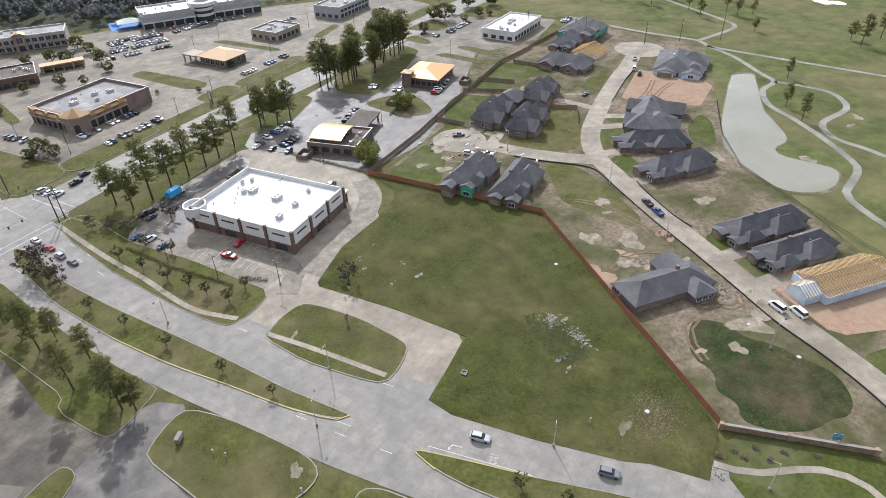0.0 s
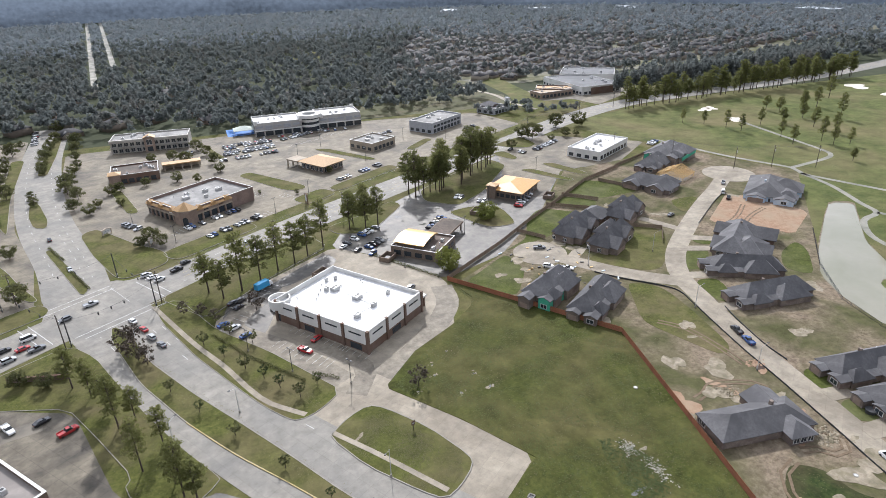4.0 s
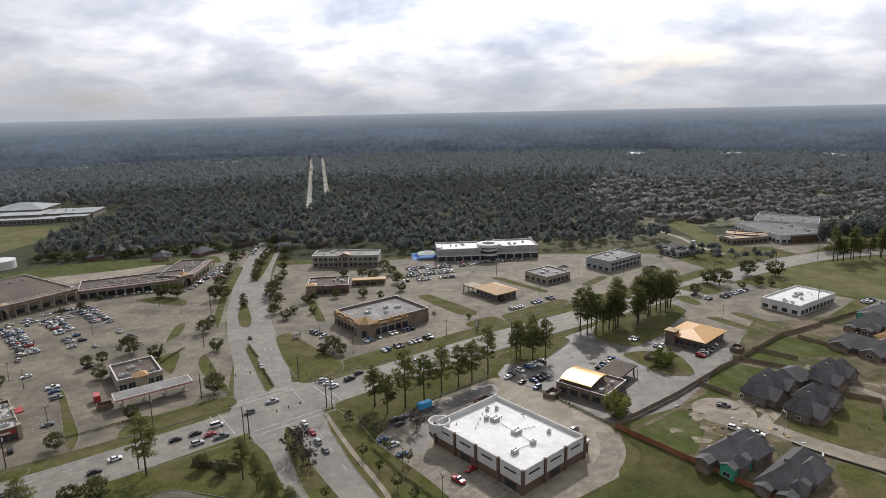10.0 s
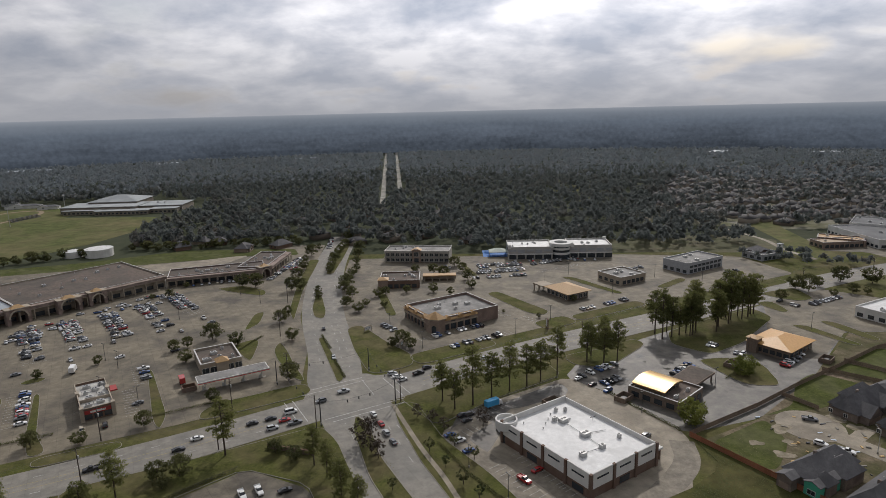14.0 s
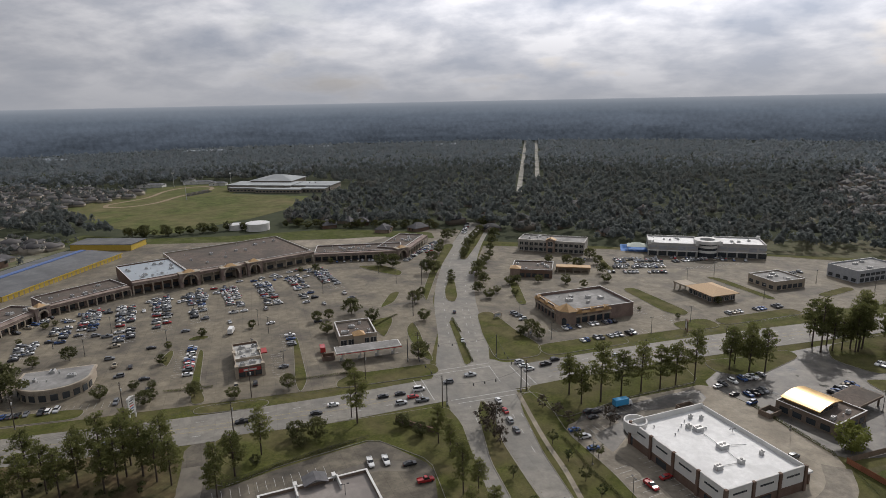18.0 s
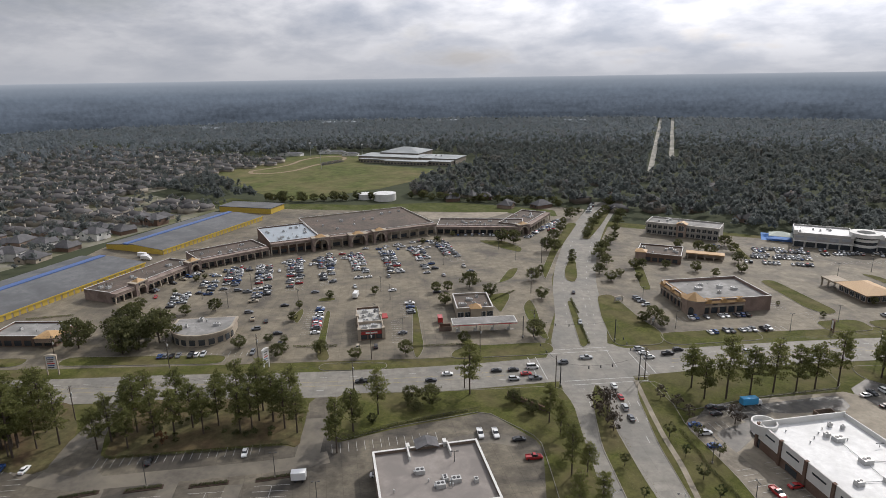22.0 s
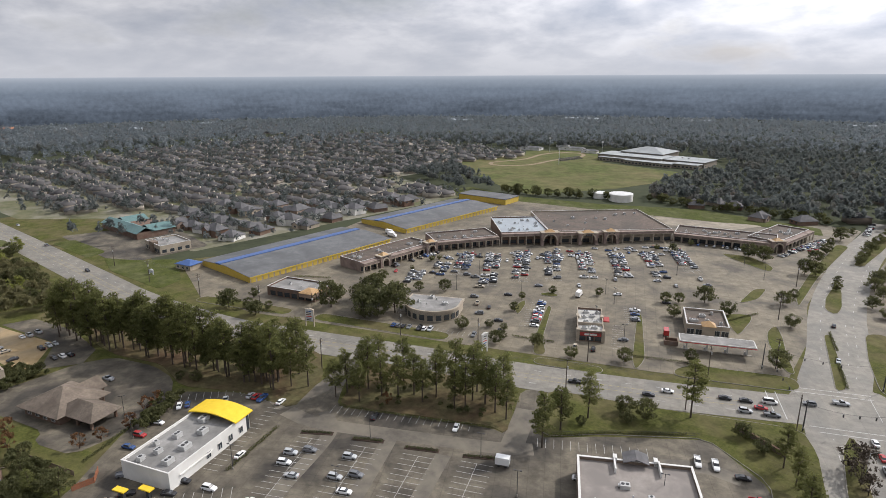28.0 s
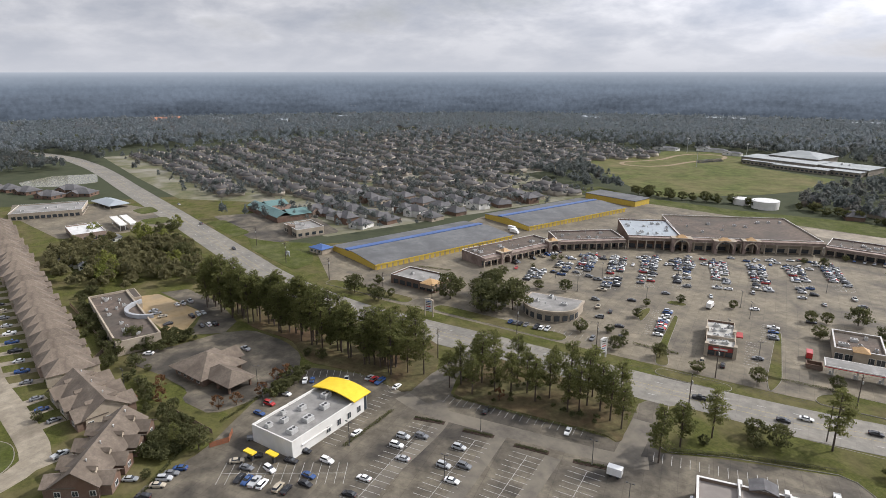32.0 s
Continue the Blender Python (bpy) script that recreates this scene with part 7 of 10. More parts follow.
# estate ground, and pale streets between the rows
slab("suburb_ground", [(-1020, 30), (-800, 55), (-640, 78), (-575, 150), (-545, 165), (-430, 150), (-445, 430), (-590, 462), (-615, 750), (-1190, 770)], -0.2, -0.01, mat("suburb_lawn", (0.09, 0.10, 0.05), (0.17, 0.16, 0.10), 0.09, 0.95, 0.2, big=0.03, c3=(0.25, 0.235, 0.20), patch=0.55, spec=0.1), "winter lawns and pale drives among houses", "grass")
slab("suburb_ground_east", [(190, 650), (330, 590), (560, 610), (1260, 750), (1210, 1260), (350, 1160)], -0.2, -0.01, MATS["suburb_lawn"], "winter lawns and pale drives among houses", "grass")
slab("drain_green", [(296, 652), (334, 656), (318, 606), (302, 480), (266, 470), (286, 544)], -0.2, 0.0, FAIRWAY, "green drainage strip behind the offices", "grass")
slab("rough_meadow", [(120, 512), (228, 500), (262, 500), (284, 545), (262, 572), (200, 573), (128, 560)], -0.2, -0.005, mat("rough_grass", (0.062, 0.056, 0.028), (0.115, 0.100, 0.052), 0.4, 0.95, 0.4, big=0.05, c3=(0.080, 0.084, 0.034), mottle=(0.12, 0.35)), "rough brown meadow between the offices and the woods", "grass")
road("drain_channel", [(262, 600), (274, 549), (272, 506), (278, 472)], 2.2, 2.2, 0.05, DRIVE, "pale concrete drain channel", "channel")
for x0, y0, slope in ((-100, 799, -0.107), (-85, 900, -0.1025)):
    road("forest_ride", [(x0 + slope * (y - y0), y) for y in (y0, 1150, 1400, 1712, 1872)], 3.6, 3.6, 0.05, mat("pale_ride", (0.10, 0.10, 0.08), (0.42, 0.40, 0.35), 0.06, 0.9), "pale road through the woods", "road")
for pts, w in (([(150, 900), (230, 1010), (330, 1130), (430, 1180)], 18), ([(60, 1400), (160, 1250), (250, 1160)], 14), ([(480, 1080), (800, 1130), (1300, 1190)], 10), ([(-1500, 330), (-1100, 800)], 14)):
    road("meadow", pts, w, w, 0.04, FAIRWAY, "pale green clearing in the woods", "grass")
# far pale roofs beyond the woods
for i, (x, y, L, W) in enumerate(((-1150, 1100, 80, 40), (-950, 1350, 90, 40), (-700, 1480, 60, 30), (620, 1480, 80, 40), (1000, 1280, 90, 40), (1250, 980, 80, 50), (-1500, 600, 50, 26), (-1560, 300, 60, 26), (-1450, 420, 50, 26), (820, 1400, 60, 30), (-380, 1560, 60, 30))):
    q = thing("far_hall", x, y, 0, 20 * i, "pale flat-roofed hall among far woods", "hall", "far halls")
    slot(q, -L / 2, L / 2, -W / 2, W / 2, -0.1, 11, GREY_WALL, "wall")
    slot(q, -L / 2 - 0.5, L / 2 + 0.5, -W / 2 - 0.5, W / 2 + 0.5, 11, 11.8, PALE_ROOF, "roof")

# shops beyond the bend of the main road
b = pharmacy_like("store", 346, 503, 2, 46, 68, 7, WHITE_WALL, METAL_ROOF, "long white-walled store with grey metal roof", "store", 8, 6, 81)
slot(b, 10, 36, -1.0, -0.1, -0.1, 6.4, BRICK, "brick_front", "red brick shop front")
b = pharmacy_like("shops", 303, 507, 6, 38, 17, 4.6, TAN, mat("tan_metal_roof", (0.30, 0.22, 0.14), (0.38, 0.29, 0.19), 0.5, 0.7, coords="obj"), "low tan shop row with brown roof", "shops", 8, 2, 82)
b = pharmacy_like("office", 235, 469, 25, 21, 19, 4.2, GREY_WALL, SHINGLE, "small dark grey office", "office", 4, 2, 83)
q = thing("sign_tower", 258, 489, 0, 25, "square white sign tower beside the office", "tower")
slot(q, -1.6, 1.6, -1.6, 1.6, -0.1, 9.0, WHITE_WALL, "shaft")
slot(q, -1.8, 1.8, -1.8, 1.8, 9.0, 9.4, GREY_WALL, "cap")
for i, (x, y) in enumerate(((-231, 571), (-226, 597), (-196, 542), (-259, 553), (-247, 575), (-75, 615), (-165, 553), (-40, 600), (10, 560))):
    simple_house(x, y, 15 + 37 * i, 17, 12, 3.4, 4.4, (BRICK, STUCCO, TAN)[i % 3], SHINGLE, "grey-roofed house half hidden in the woods", "wood-edge houses", 2)

# ---- trees ----
def leaf_cloud(rng, centres, radii, per, size, flat=0.7):
    """Small bent leaf sprays scattered through clumps."""
    n = len(centres) * per
    c = np.repeat(np.asarray(centres, float), per, 0)
    r = np.repeat(np.asarray(radii, float), per)[:, None]
    d = rng.normal(size=(n, 3))
    d /= np.linalg.norm(d, axis=1, keepdims=True)
    p = c + d * r * rng.uniform(0.25, 1.0, (n, 1)) ** 0.6 * np.array([1, 1, flat])
    s = size * rng.uniform(0.6, 1.4, (n, 1))
    a = rng.normal(size=(n, 3)); a /= np.linalg.norm(a, axis=1, keepdims=True)
    b = np.cross(a, rng.normal(size=(n, 3))); b /= np.linalg.norm(b, axis=1, keepdims=True)
    v = np.stack([p - a * s, p + b * s * 0.55, p + a * s, p - b * s * 0.55 + np.array([0, 0, -0.2]) * s], 1)
    f = np.arange(n * 4).reshape(n, 4)
    return v.reshape(-1, 3), f


def pine(seed, h):
    rng = np.random.default_rng(seed)
    t = thing("pine_tree", 0, 0, 0, 0, "tall pine with bare trunk and open dark crown", "tree", "pines")
    bm = bmesh.new()
    lean = rng.uniform(-0.5, 0.5, 2)
    pts = [(lean[0] * k * k, lean[1] * k * k, h * k) for k in (0, 0.3, 0.6, 0.85, 1.0)]
    rad = [0.34, 0.27, 0.2, 0.12, 0.05]
    for (p, q, a, b) in zip(pts, pts[1:], rad, rad[1:]):
        rod(bm, p, q, a, b, 7)
    cen, rr = [], []
    for i in range(72):
        k = 0.32 + 0.66 * (i / 72) ** 0.9
        a = rng.uniform(0, math.tau)
        reach = (4.6 - 2.9 * max(0, (k - 0.66) / 0.34)) * rng.uniform(0.45, 1.05) * (0.75 if k < 0.42 else 1.0)
        z = h * k
        x0, y0 = lean[0] * k * k, lean[1] * k * k
        e = (x0 + reach * math.cos(a), y0 + reach * math.sin(a), z + rng.uniform(-0.3, 1.0))
        rod(bm, (x0, y0, z - 0.3), e, 0.07, 0.02, 4)
        for w in ((0.62, 1.0) if reach > 2 else (1.0,)):
            cen.append((x0 + (e[0] - x0) * w, y0 + (e[1] - y0) * w, z + (e[2] - z) * w))
            rr.append(rng.uniform(0.8, 1.4))
    cen.append((*pts[-1][:2], h)); rr.append(0.9)
    part("trunk", bm, BARK, t)
    v, f = leaf_cloud(rng, cen, rr, 24, 0.31, 0.55)
    new("crown", arrays("crown", v, f, PINE_LEAF)).parent = t
    return t


def broadleaf(seed, h, spread, leaf, name="oak_tree", label="round dark green evergreen oak", group="oaks", per=30, density=46, low=0.28, trunk_share=0.3):
    rng = np.random.default_rng(seed)
    t = thing(name, 0, 0, 0, 0, label, "tree", group)
    bm = bmesh.new()
    rod(bm, (0, 0, -0.1), (0.1, 0.05, h * trunk_share), 0.05 * h * 0.55, 0.035 * h * 0.55, 7)
    cen, rr = [], []
    for i in range(density):
        u = rng.normal(size=3); u /= np.linalg.norm(u)
        k = rng.uniform(0.35, 0.95) ** 0.5
        p = np.array([u[0] * spread, u[1] * spread, h * (low + (1 - low) / 2) + u[2] * h * (1 - low) / 2 * 0.92]) * np.array([k, k, 1])
        p[:2] += rng.uniform(-0.12, 0.12, 2) * spread
        cen.append(p); rr.append(spread * rng.uniform(0.18, 0.34))
        if i < 9:
            rod(bm, (0.05, 0.02, h * trunk_share * 0.85), tuple(p), 0.02 * h * 0.55, 0.008 * h, 4)
    part("trunk", bm, BARK, t)
    v, f = leaf_cloud(rng, cen, rr, per, 0.055 * h * 0.9, 0.85)
    new("crown", arrays("crown", v, f, leaf)).parent = t
    return t


PINES = [pine(100 + i, h) for i, h in enumerate((21, 18.5, 23, 20, 16))]
OAKS = [broadleaf(200, 7.2, 4.0, OAK_LEAF, low=0.2, trunk_share=0.26), broadleaf(201, 8.4, 4.9, OAK_LEAF, low=0.18, trunk_share=0.26), broadleaf(202, 5.8, 3.0, OAK_LEAF, low=0.2, trunk_share=0.26)]
SMALL = [broadleaf(210, 4.5, 1.6, SCRUB, "young_tree", "young staked street tree in a mulch ring", "street trees", 16, 20, 0.35), broadleaf(211, 5.2, 1.9, OAK_LEAF, "young_tree", "young dark street tree", "street trees", 16, 22, 0.35)]
BARE = [broadleaf(220, 6.5, 3.0, BARE_LEAF, "bare_tree", "leafless grey-brown winter tree", "bare trees", 16, 26, 0.25)]
WILLOW = [broadleaf(230, 9, 5.0, WILLOW_LEAF, "willow_tree", "bushy yellow-green willow tree", "willows", 34, 40, 0.1)]
RUSSET = [broadleaf(240, 7, 3.0, RED_LEAF, "russet_tree", "small russet-brown winter tree", "bare trees", 20, 24, 0.2)]
SHRUBS = [broadleaf(250, 1.3, 1.0, SCRUB, "shrub", "low clipped evergreen shrub", "shrubs", 14, 12, 0.0, 0.2)]
USED = set()
TR = random.Random(5)


def plant(kinds, x, y, scale=1.0, z=0.0, label=""):
    src = TR.choice(kinds)
    s = scale * TR.uniform(0.88, 1.12)
    m = pose(x, y, z, 0, 0, TR.uniform(0, 360)) @ Matrix.Diagonal((s, s, s * TR.uniform(0.93, 1.08), 1))
    if src.name in USED:
        ob = copy_thing(src, m)
    else:
        USED.add(src.name)
        ob = src
    ob.matrix_basis = m
    if label:
        ob["label"] = label
    return ob


for x, y in ((-8.2, 240), (-3, 232.5), (4.5, 236), (12.7, 243), (20.8, 248.5), (28.8, 253), (35.5, 258), (44, 264.5), (60.5, 279), (68.3, 277.6), (75, 278.6), (70, 284), (64, 286)):
    plant(PINES, x, y, 1.12)
for i in range(24):
    k = i / 23
    plant(PINES, 106 + 62 * k + TR.uniform(-4, 4), 311 + 37 * k * k + TR.uniform(-6, 7), 1.15)
# pine belt along the main road
for i in range(62):
    k = (i + TR.random()) / 62
    d = TR.uniform(-5, 6.5)
    plant(PINES, -334 + 126 * k - 0.41 * d, 47 + 56 * k + 0.91 * d, 1.1)
for x, y in ((-220.8, 93.9), (-215.6, 96.7), (-209.9, 97.7), (-214.7, 103.8), (-205.7, 104.5), (-213.1, 112.3), (-201, 109.5), (-218.7, 109), (-224, 116), (-232, 112)):
    plant(PINES, x, y, 0.95)
for x, y in ((-186.2, 112.9), (-186.1, 118.1), (-177.3, 117.7), (-182.8, 125.9), (-174.8, 126.5), (-168.4, 129.6), (-167.1, 136.4), (-160.6, 135.1), (-159.6, 141.3), (-168.4, 151.3), (-148.8, 140.7), (-146.6, 144.2), (-143.3, 151.5), (-136.5, 149.7), (-130.6, 149.2), (-148.4, 149.9), (-186, 134), (-178, 140), (-192, 130), (-158, 150), (-152, 156), (-140, 158)):
    plant(PINES, x, y, 0.92)
for x, y in ((-113, 158), (-111, 171.5), (-110.8, 145), (-86, 199)):
    plant(PINES, x, y, 0.95)
for x, y in ((-40.8, 175), (-37, 165), (-32.6, 167), (-30, 144), (-25, 153), (-22, 136), (-20, 130.5), (-17, 128.5), (-46, 185), (-52, 192)):
    plant(PINES, x, y, 0.70, 0, "short young pine in rough grass")
for x, y, s in ((-104, 184, 1.15), (-97, 186, 0.9), (-100, 179, 0.9), (-60, 196, 0.8), (-57, 201, 0.6), (-68, 200, 0.6), (-110, 166, 0.6)):
    plant(OAKS, x, y, s)
# plaza trees
for x, y, s in ((-247, 226, 0.8), (-200.7, 195, 0.9), (-178.5, 195, 0.8), (-179, 201, 0.7), (-162.5, 205.7, 0.7), (-202, 267.5, 0.9), (-181.6, 283.7, 0.7), (-208, 248, 0.7), (-199, 232, 0.8), (-145, 208, 0.7), (-127, 221, 0.7),
                (-255, 200, 1.3), (-254, 191, 1.3), (-288, 212, 0.9), (-281, 202, 0.9), (-274, 193.5, 1.1), (-258, 179, 1.2), (-268, 181, 1.2), (-242, 174, 1.1), (-276, 171, 1.2), (-258, 215.6, 0.6), (-291, 238, 0.4), (-297, 260, 0.5), (-296, 266, 0.4), (-193, 206, 0.6), (-186, 209, 0.5),
                (-136.4, 316, 1.0), (-120, 308, 0.9), (-146, 306, 0.6), (-151, 300.5, 0.6), (-138, 285, 0.8), (-92, 314, 0.8), (-79.6, 263, 1.0), (-107, 242, 1.0), (-106, 359, 0.9), (-117, 409, 1.0), (-111, 409, 0.9), (-156, 422, 1.2), (-146, 420, 1.1), (-106, 343, 0.9),
                (-72, 392, 0.9), (-72, 372, 0.9), (-79, 404, 0.9), (-80, 416, 1.0), (-81, 432, 1.0), (-81, 447, 1.0), (-80, 463, 1.0), (-84, 484, 1.0), (-86, 508, 1.0), (-88, 530, 1.0), (-63, 361, 0.8), (-54.5, 392, 0.8), (-36, 301.5, 1.1), (-48, 369, 0.6), (-107, 583, 1.2), (-127.5, 515, 1.1), (-123, 469, 1.0), (-128, 495, 1.0), (-121, 440, 0.9), (-126, 540, 1.0),
                (-94, 389, 0.9), (-97, 403, 0.9), (-100, 456, 0.8), (-101.5, 466, 0.8), (-102, 476, 0.9), (-103, 490, 0.9), (-105, 502, 0.9), (-105, 518, 0.9), (-105, 533, 0.9), (-105, 550, 0.9), (-300, 131, 1.0), (-290, 138, 0.8), (-198, 398, 0.6), (-208, 394, 0.5), (-197, 422, 0.6), (-312, 140, 0.9)):
    plant(OAKS, x, y, s)
for x, y, s in ((-31, 306, 1.0), (-26, 300, 0.7), (-6, 395, 0.8), (-18, 400, 0.8), (-36, 400, 0.7), (-50, 395, 0.7), (-60, 372, 0.7), (-12, 440, 0.9), (-20, 450, 0.9), (-34, 455, 0.8), (-4, 470, 0.9), (2, 455, 0.8), (6, 430, 0.8), (8, 410, 0.8), (26, 355, 0.4), (46, 345, 0.5), (72, 375, 0.5), (226, 388, 1.5), (258, 408, 1.5), (277, 404, 1.4), (221, 395, 1.3), (238, 399, 1.1), (251, 383, 0.7), (259, 381, 0.7), (236, 378, 0.7), (199, 370, 0.9)):
    plant(OAKS, x, y, s)
for x, y, s in ((-270, 164, 1.75), (-245, 168, 1.6), (-240, 184, 1.8), (-267, 189, 1.6), (-253, 176, 1.5), (-306, 123, 1.3), (-287, 129, 0.95)):
    plant(OAKS, x, y, s, 0, "broad spreading dark green evergreen oak")
# street trees by the store and on the median
for x, y in ((-6, 190), (0, 180), (5, 172), (9, 165), (14, 158), (20, 162), (-12, 200), (-3, 204), (4, 195)):
    plant(SMALL, x, y, 1.0, 0.15)
for x, y in ((-23, 177), (-15, 163), (-6, 148), (5, 130), (14, 115), (52, 61), (58, 53)):
    plant(SMALL, x, y, 0.85, 0.2)
for x, y, s in ((-37, 206, 1.3), (-33, 200, 1.3), (-35, 211, 1.1), (-30, 196, 1.0), (49, 148, 1.15), (8, 218, 1.0), (-12, 222, 0.9), (-18, 226, 0.9), (-7, 216, 0.8)):
    plant(BARE, x, y, s, 0.12)
for x, y, s in ((88, 218, 1.0), (92, 222, 0.9), (127, 262, 0.9), (131, 266, 0.8)):
    plant(WILLOW, x, y, s)
for x, y in ((-215.5, 31), (-215.7, 37.6), (-225.5, 55.7), (-229, 60.5), (-217, 47.2), (-242, 14.4), (-231, 13.1), (-234, 3.5), (-168, 124)):
    plant(RUSSET, x, y, 0.8)
# golf course and far trees
for x, y, s in ((353.6, 375, 0.5), (364.7, 364, 0.55), (371, 348, 0.6), (372.6, 335, 0.6), (398, 341, 0.62), (444, 378, 0.8), (445, 365.5, 0.8), (416, 337, 0.8), (384, 310, 0.65), (376, 293, 0.65), (444.6, 343, 0.8), (428.6, 320, 0.8), (398.6, 289.4, 0.7), (399, 280.5, 0.6), (427, 301, 0.8), (408.5, 275.6, 0.6), (376.6, 249.5, 0.6), (528, 386, 0.9), (489, 366.5, 0.9), (479, 372, 0.8), (318.6, 185, 0.5), (534.5, 319, 0.9), (521.7, 303, 0.9), (534.6, 286, 0.9), (572, 301, 0.9), (401, 194.5, 0.9), (390, 170, 0.8), (412, 182, 0.8), (408, 205, 0.8), (424, 196, 0.9), (283, 161, 0.62), (275, 147, 0.6), (540, 330, 0.9), (560, 320, 0.9), (590, 310, 1.0), (470, 330, 0.8), (455, 352, 0.8)):
    plant(PINES, x, y, s, 0, "round-topped golf course pine")
for i in range(52):
    k = i / 51
    plant(PINES, 343 + 300 * k + TR.uniform(-3, 3), 437 + 14 * k + TR.uniform(-4, 4), TR.uniform(1.0, 1.3))


def scatter_wood(name, label, n, place, tris, size, height, leaf, seed):
    """Woods in one mesh: each tree a trunkless ragged crown of leaf clumps."""
    rng = np.random.default_rng(seed)
    p = place(rng, n)
    n = len(p)
    h = height * rng.uniform(0.7, 1.25, n)
    sp = size * rng.uniform(0.7, 1.2, n)
    u = rng.normal(size=(n, tris, 3))
    u /= np.linalg.norm(u, axis=2, keepdims=True)
    k = rng.uniform(0.35, 1.0, (n, tris, 1))
    c = u * k
    c[:, :, 2] = np.abs(c[:, :, 2]) * 0.9 + rng.uniform(-0.25, 0.1, (n, tris))
    narrow = 1 - 0.55 * np.clip(c[:, :, 2:3], 0, 1)
    c = np.concatenate([c[:, :, :2] * sp[:, None, None] * narrow, (0.55 + 0.45 * c[:, :, 2:3]) * h[:, None, None]], 2)
    c[:, :, 2] = np.maximum(c[:, :, 2], 0.8)
    c[:, :, :2] += p[:, None, :]
    s = (sp[:, None, None] * rng.uniform(0.24, 0.46, (n, tris, 1)))
    a = rng.normal(size=(n, tris, 3)); a /= np.linalg.norm(a, axis=2, keepdims=True)
    b = np.cross(a, rng.normal(size=(n, tris, 3))); b /= np.linalg.norm(b, axis=2, keepdims=True)
    v = np.stack([c - a * s, c + b * s, c + a * s - 0.4 * b * s], 2).reshape(-1, 3)
    f = np.arange(n * tris * 3).reshape(-1, 3)
    return tagged(new(name, arrays(name, v, f, leaf)), label, "woods", kind="stuff")


def inside(p, poly):
    x, y = p[:, 0], p[:, 1]
    ok = np.zeros(len(p), bool)
    for (x0, y0), (x1, y1) in zip(poly, poly[1:] + poly[:1]):
        cross = ((y0 > y) != (y1 > y)) & (x < (x1 - x0) * (y - y0) / (y1 - y0 + 1e-9) + x0)
        ok ^= cross
    return ok


TOWN = [(-460, 100), (-480, 440), (-440, 480), (-330, 545), (-150, 565), (-136, 575), (-92, 575), (-80, 530), (140, 558), (200, 574), (258, 584), (296, 655), (336, 658), (326, 600), (345, 590), (424, 606), (452, 566), (420, 500), (440, 440), (700, 470), (900, 300), (700, -100), (100, -200), (-170, -120), (-190, 10), (-230, 70), (-330, 62), (-460, 60)]
SCHOOL = [(-660, 590), (-665, 810), (-600, 870), (-430, 880), (-330, 840), (-325, 720), (-340, 640), (-300, 540), (-420, 470), (-520, 520), (-610, 585)]
HOMES_W = [(-1120, 20), (-945, 30), (-700, 62), (-430, 100), (-450, 440), (-590, 470), (-600, 760), (-1120, 760)]
HOMES_E = [(232, 655), (330, 612), (560, 580), (1250, 700), (1250, 1250), (420, 1160), (300, 900)]
HOMES_S = [(-900, -120), (-900, 4), (-640, 40), (-380, 60), (-200, 20), (-120, -60), (-400, -160), (-640, -160)]
DITCH = [(268, 500), (300, 640), (335, 640), (310, 500)]


def wood_place(r0, r1, keep=0.10):
    def place(rng, n):
        r = np.sqrt(rng.uniform(r0 * r0, r1 * r1, n)) if r0 < 500 else r0 + (r1 - r0) * rng.uniform(0, 1, n) ** 0.72
        a = np.radians(rng.uniform(-102, 74, n))
        p = np.stack([r * np.sin(a), r * np.cos(a)], 1)
        out = ~inside(p, TOWN) & ~inside(p, HOMES_S) & ~inside(p, SCHOOL) & ~inside(p, DITCH)
        out &= ~inside(p, HOMES_W) | (rng.random(len(p)) < keep)
        out &= ~inside(p, HOMES_E) | (rng.random(len(p)) < keep * 1.6)
        west, east = -100 - 0.107 * (p[:, 1] - 799), -85 - 0.1025 * (p[:, 1] - 900)
        out &= ~((np.abs(p[:, 0] - west) < 6.0) & (p[:, 1] > 790)) & ~((np.abs(p[:, 0] - east) < 6.0) & (p[:, 1] > 890))
        mx = np.interp(p[:, 0], [-1150, -1050, -945, -722, -560, -410], [-78, -22, 8.5, 42, 64, 84])
        out &= ~((np.abs(p[:, 1] - mx + 4) < 26) & (p[:, 0] < -380) & (p[:, 0] > -1110))
        out &= ~((np.abs(p[:, 1] - (470 + 0.18 * (p[:, 0] - 620))) < 20) & (p[:, 0] > 400))
        return p[out]
    return place


scatter_wood("near_woods", "dense dark mixed pine woods round the town", 22500, wood_place(380, 1210, 0.07), 58, 3.9, 15, WOODS_LEAF, 1)
scatter_wood("middle_woods", "dense woods in the middle distance, leaves tinted with painted haze", 25000, wood_place(1040, 1715, 0.35), 24, 5.2, 16, HAZED_LEAF, 2)


def thicket(polys):
    def place(rng, n):
        out = []
        for poly in polys:
            q = np.asarray(poly, float)
            p = rng.uniform(q.min(0), q.max(0), (n, 2))
            out.append(p[inside(p, poly)])
        return np.concatenate(out)
    return place


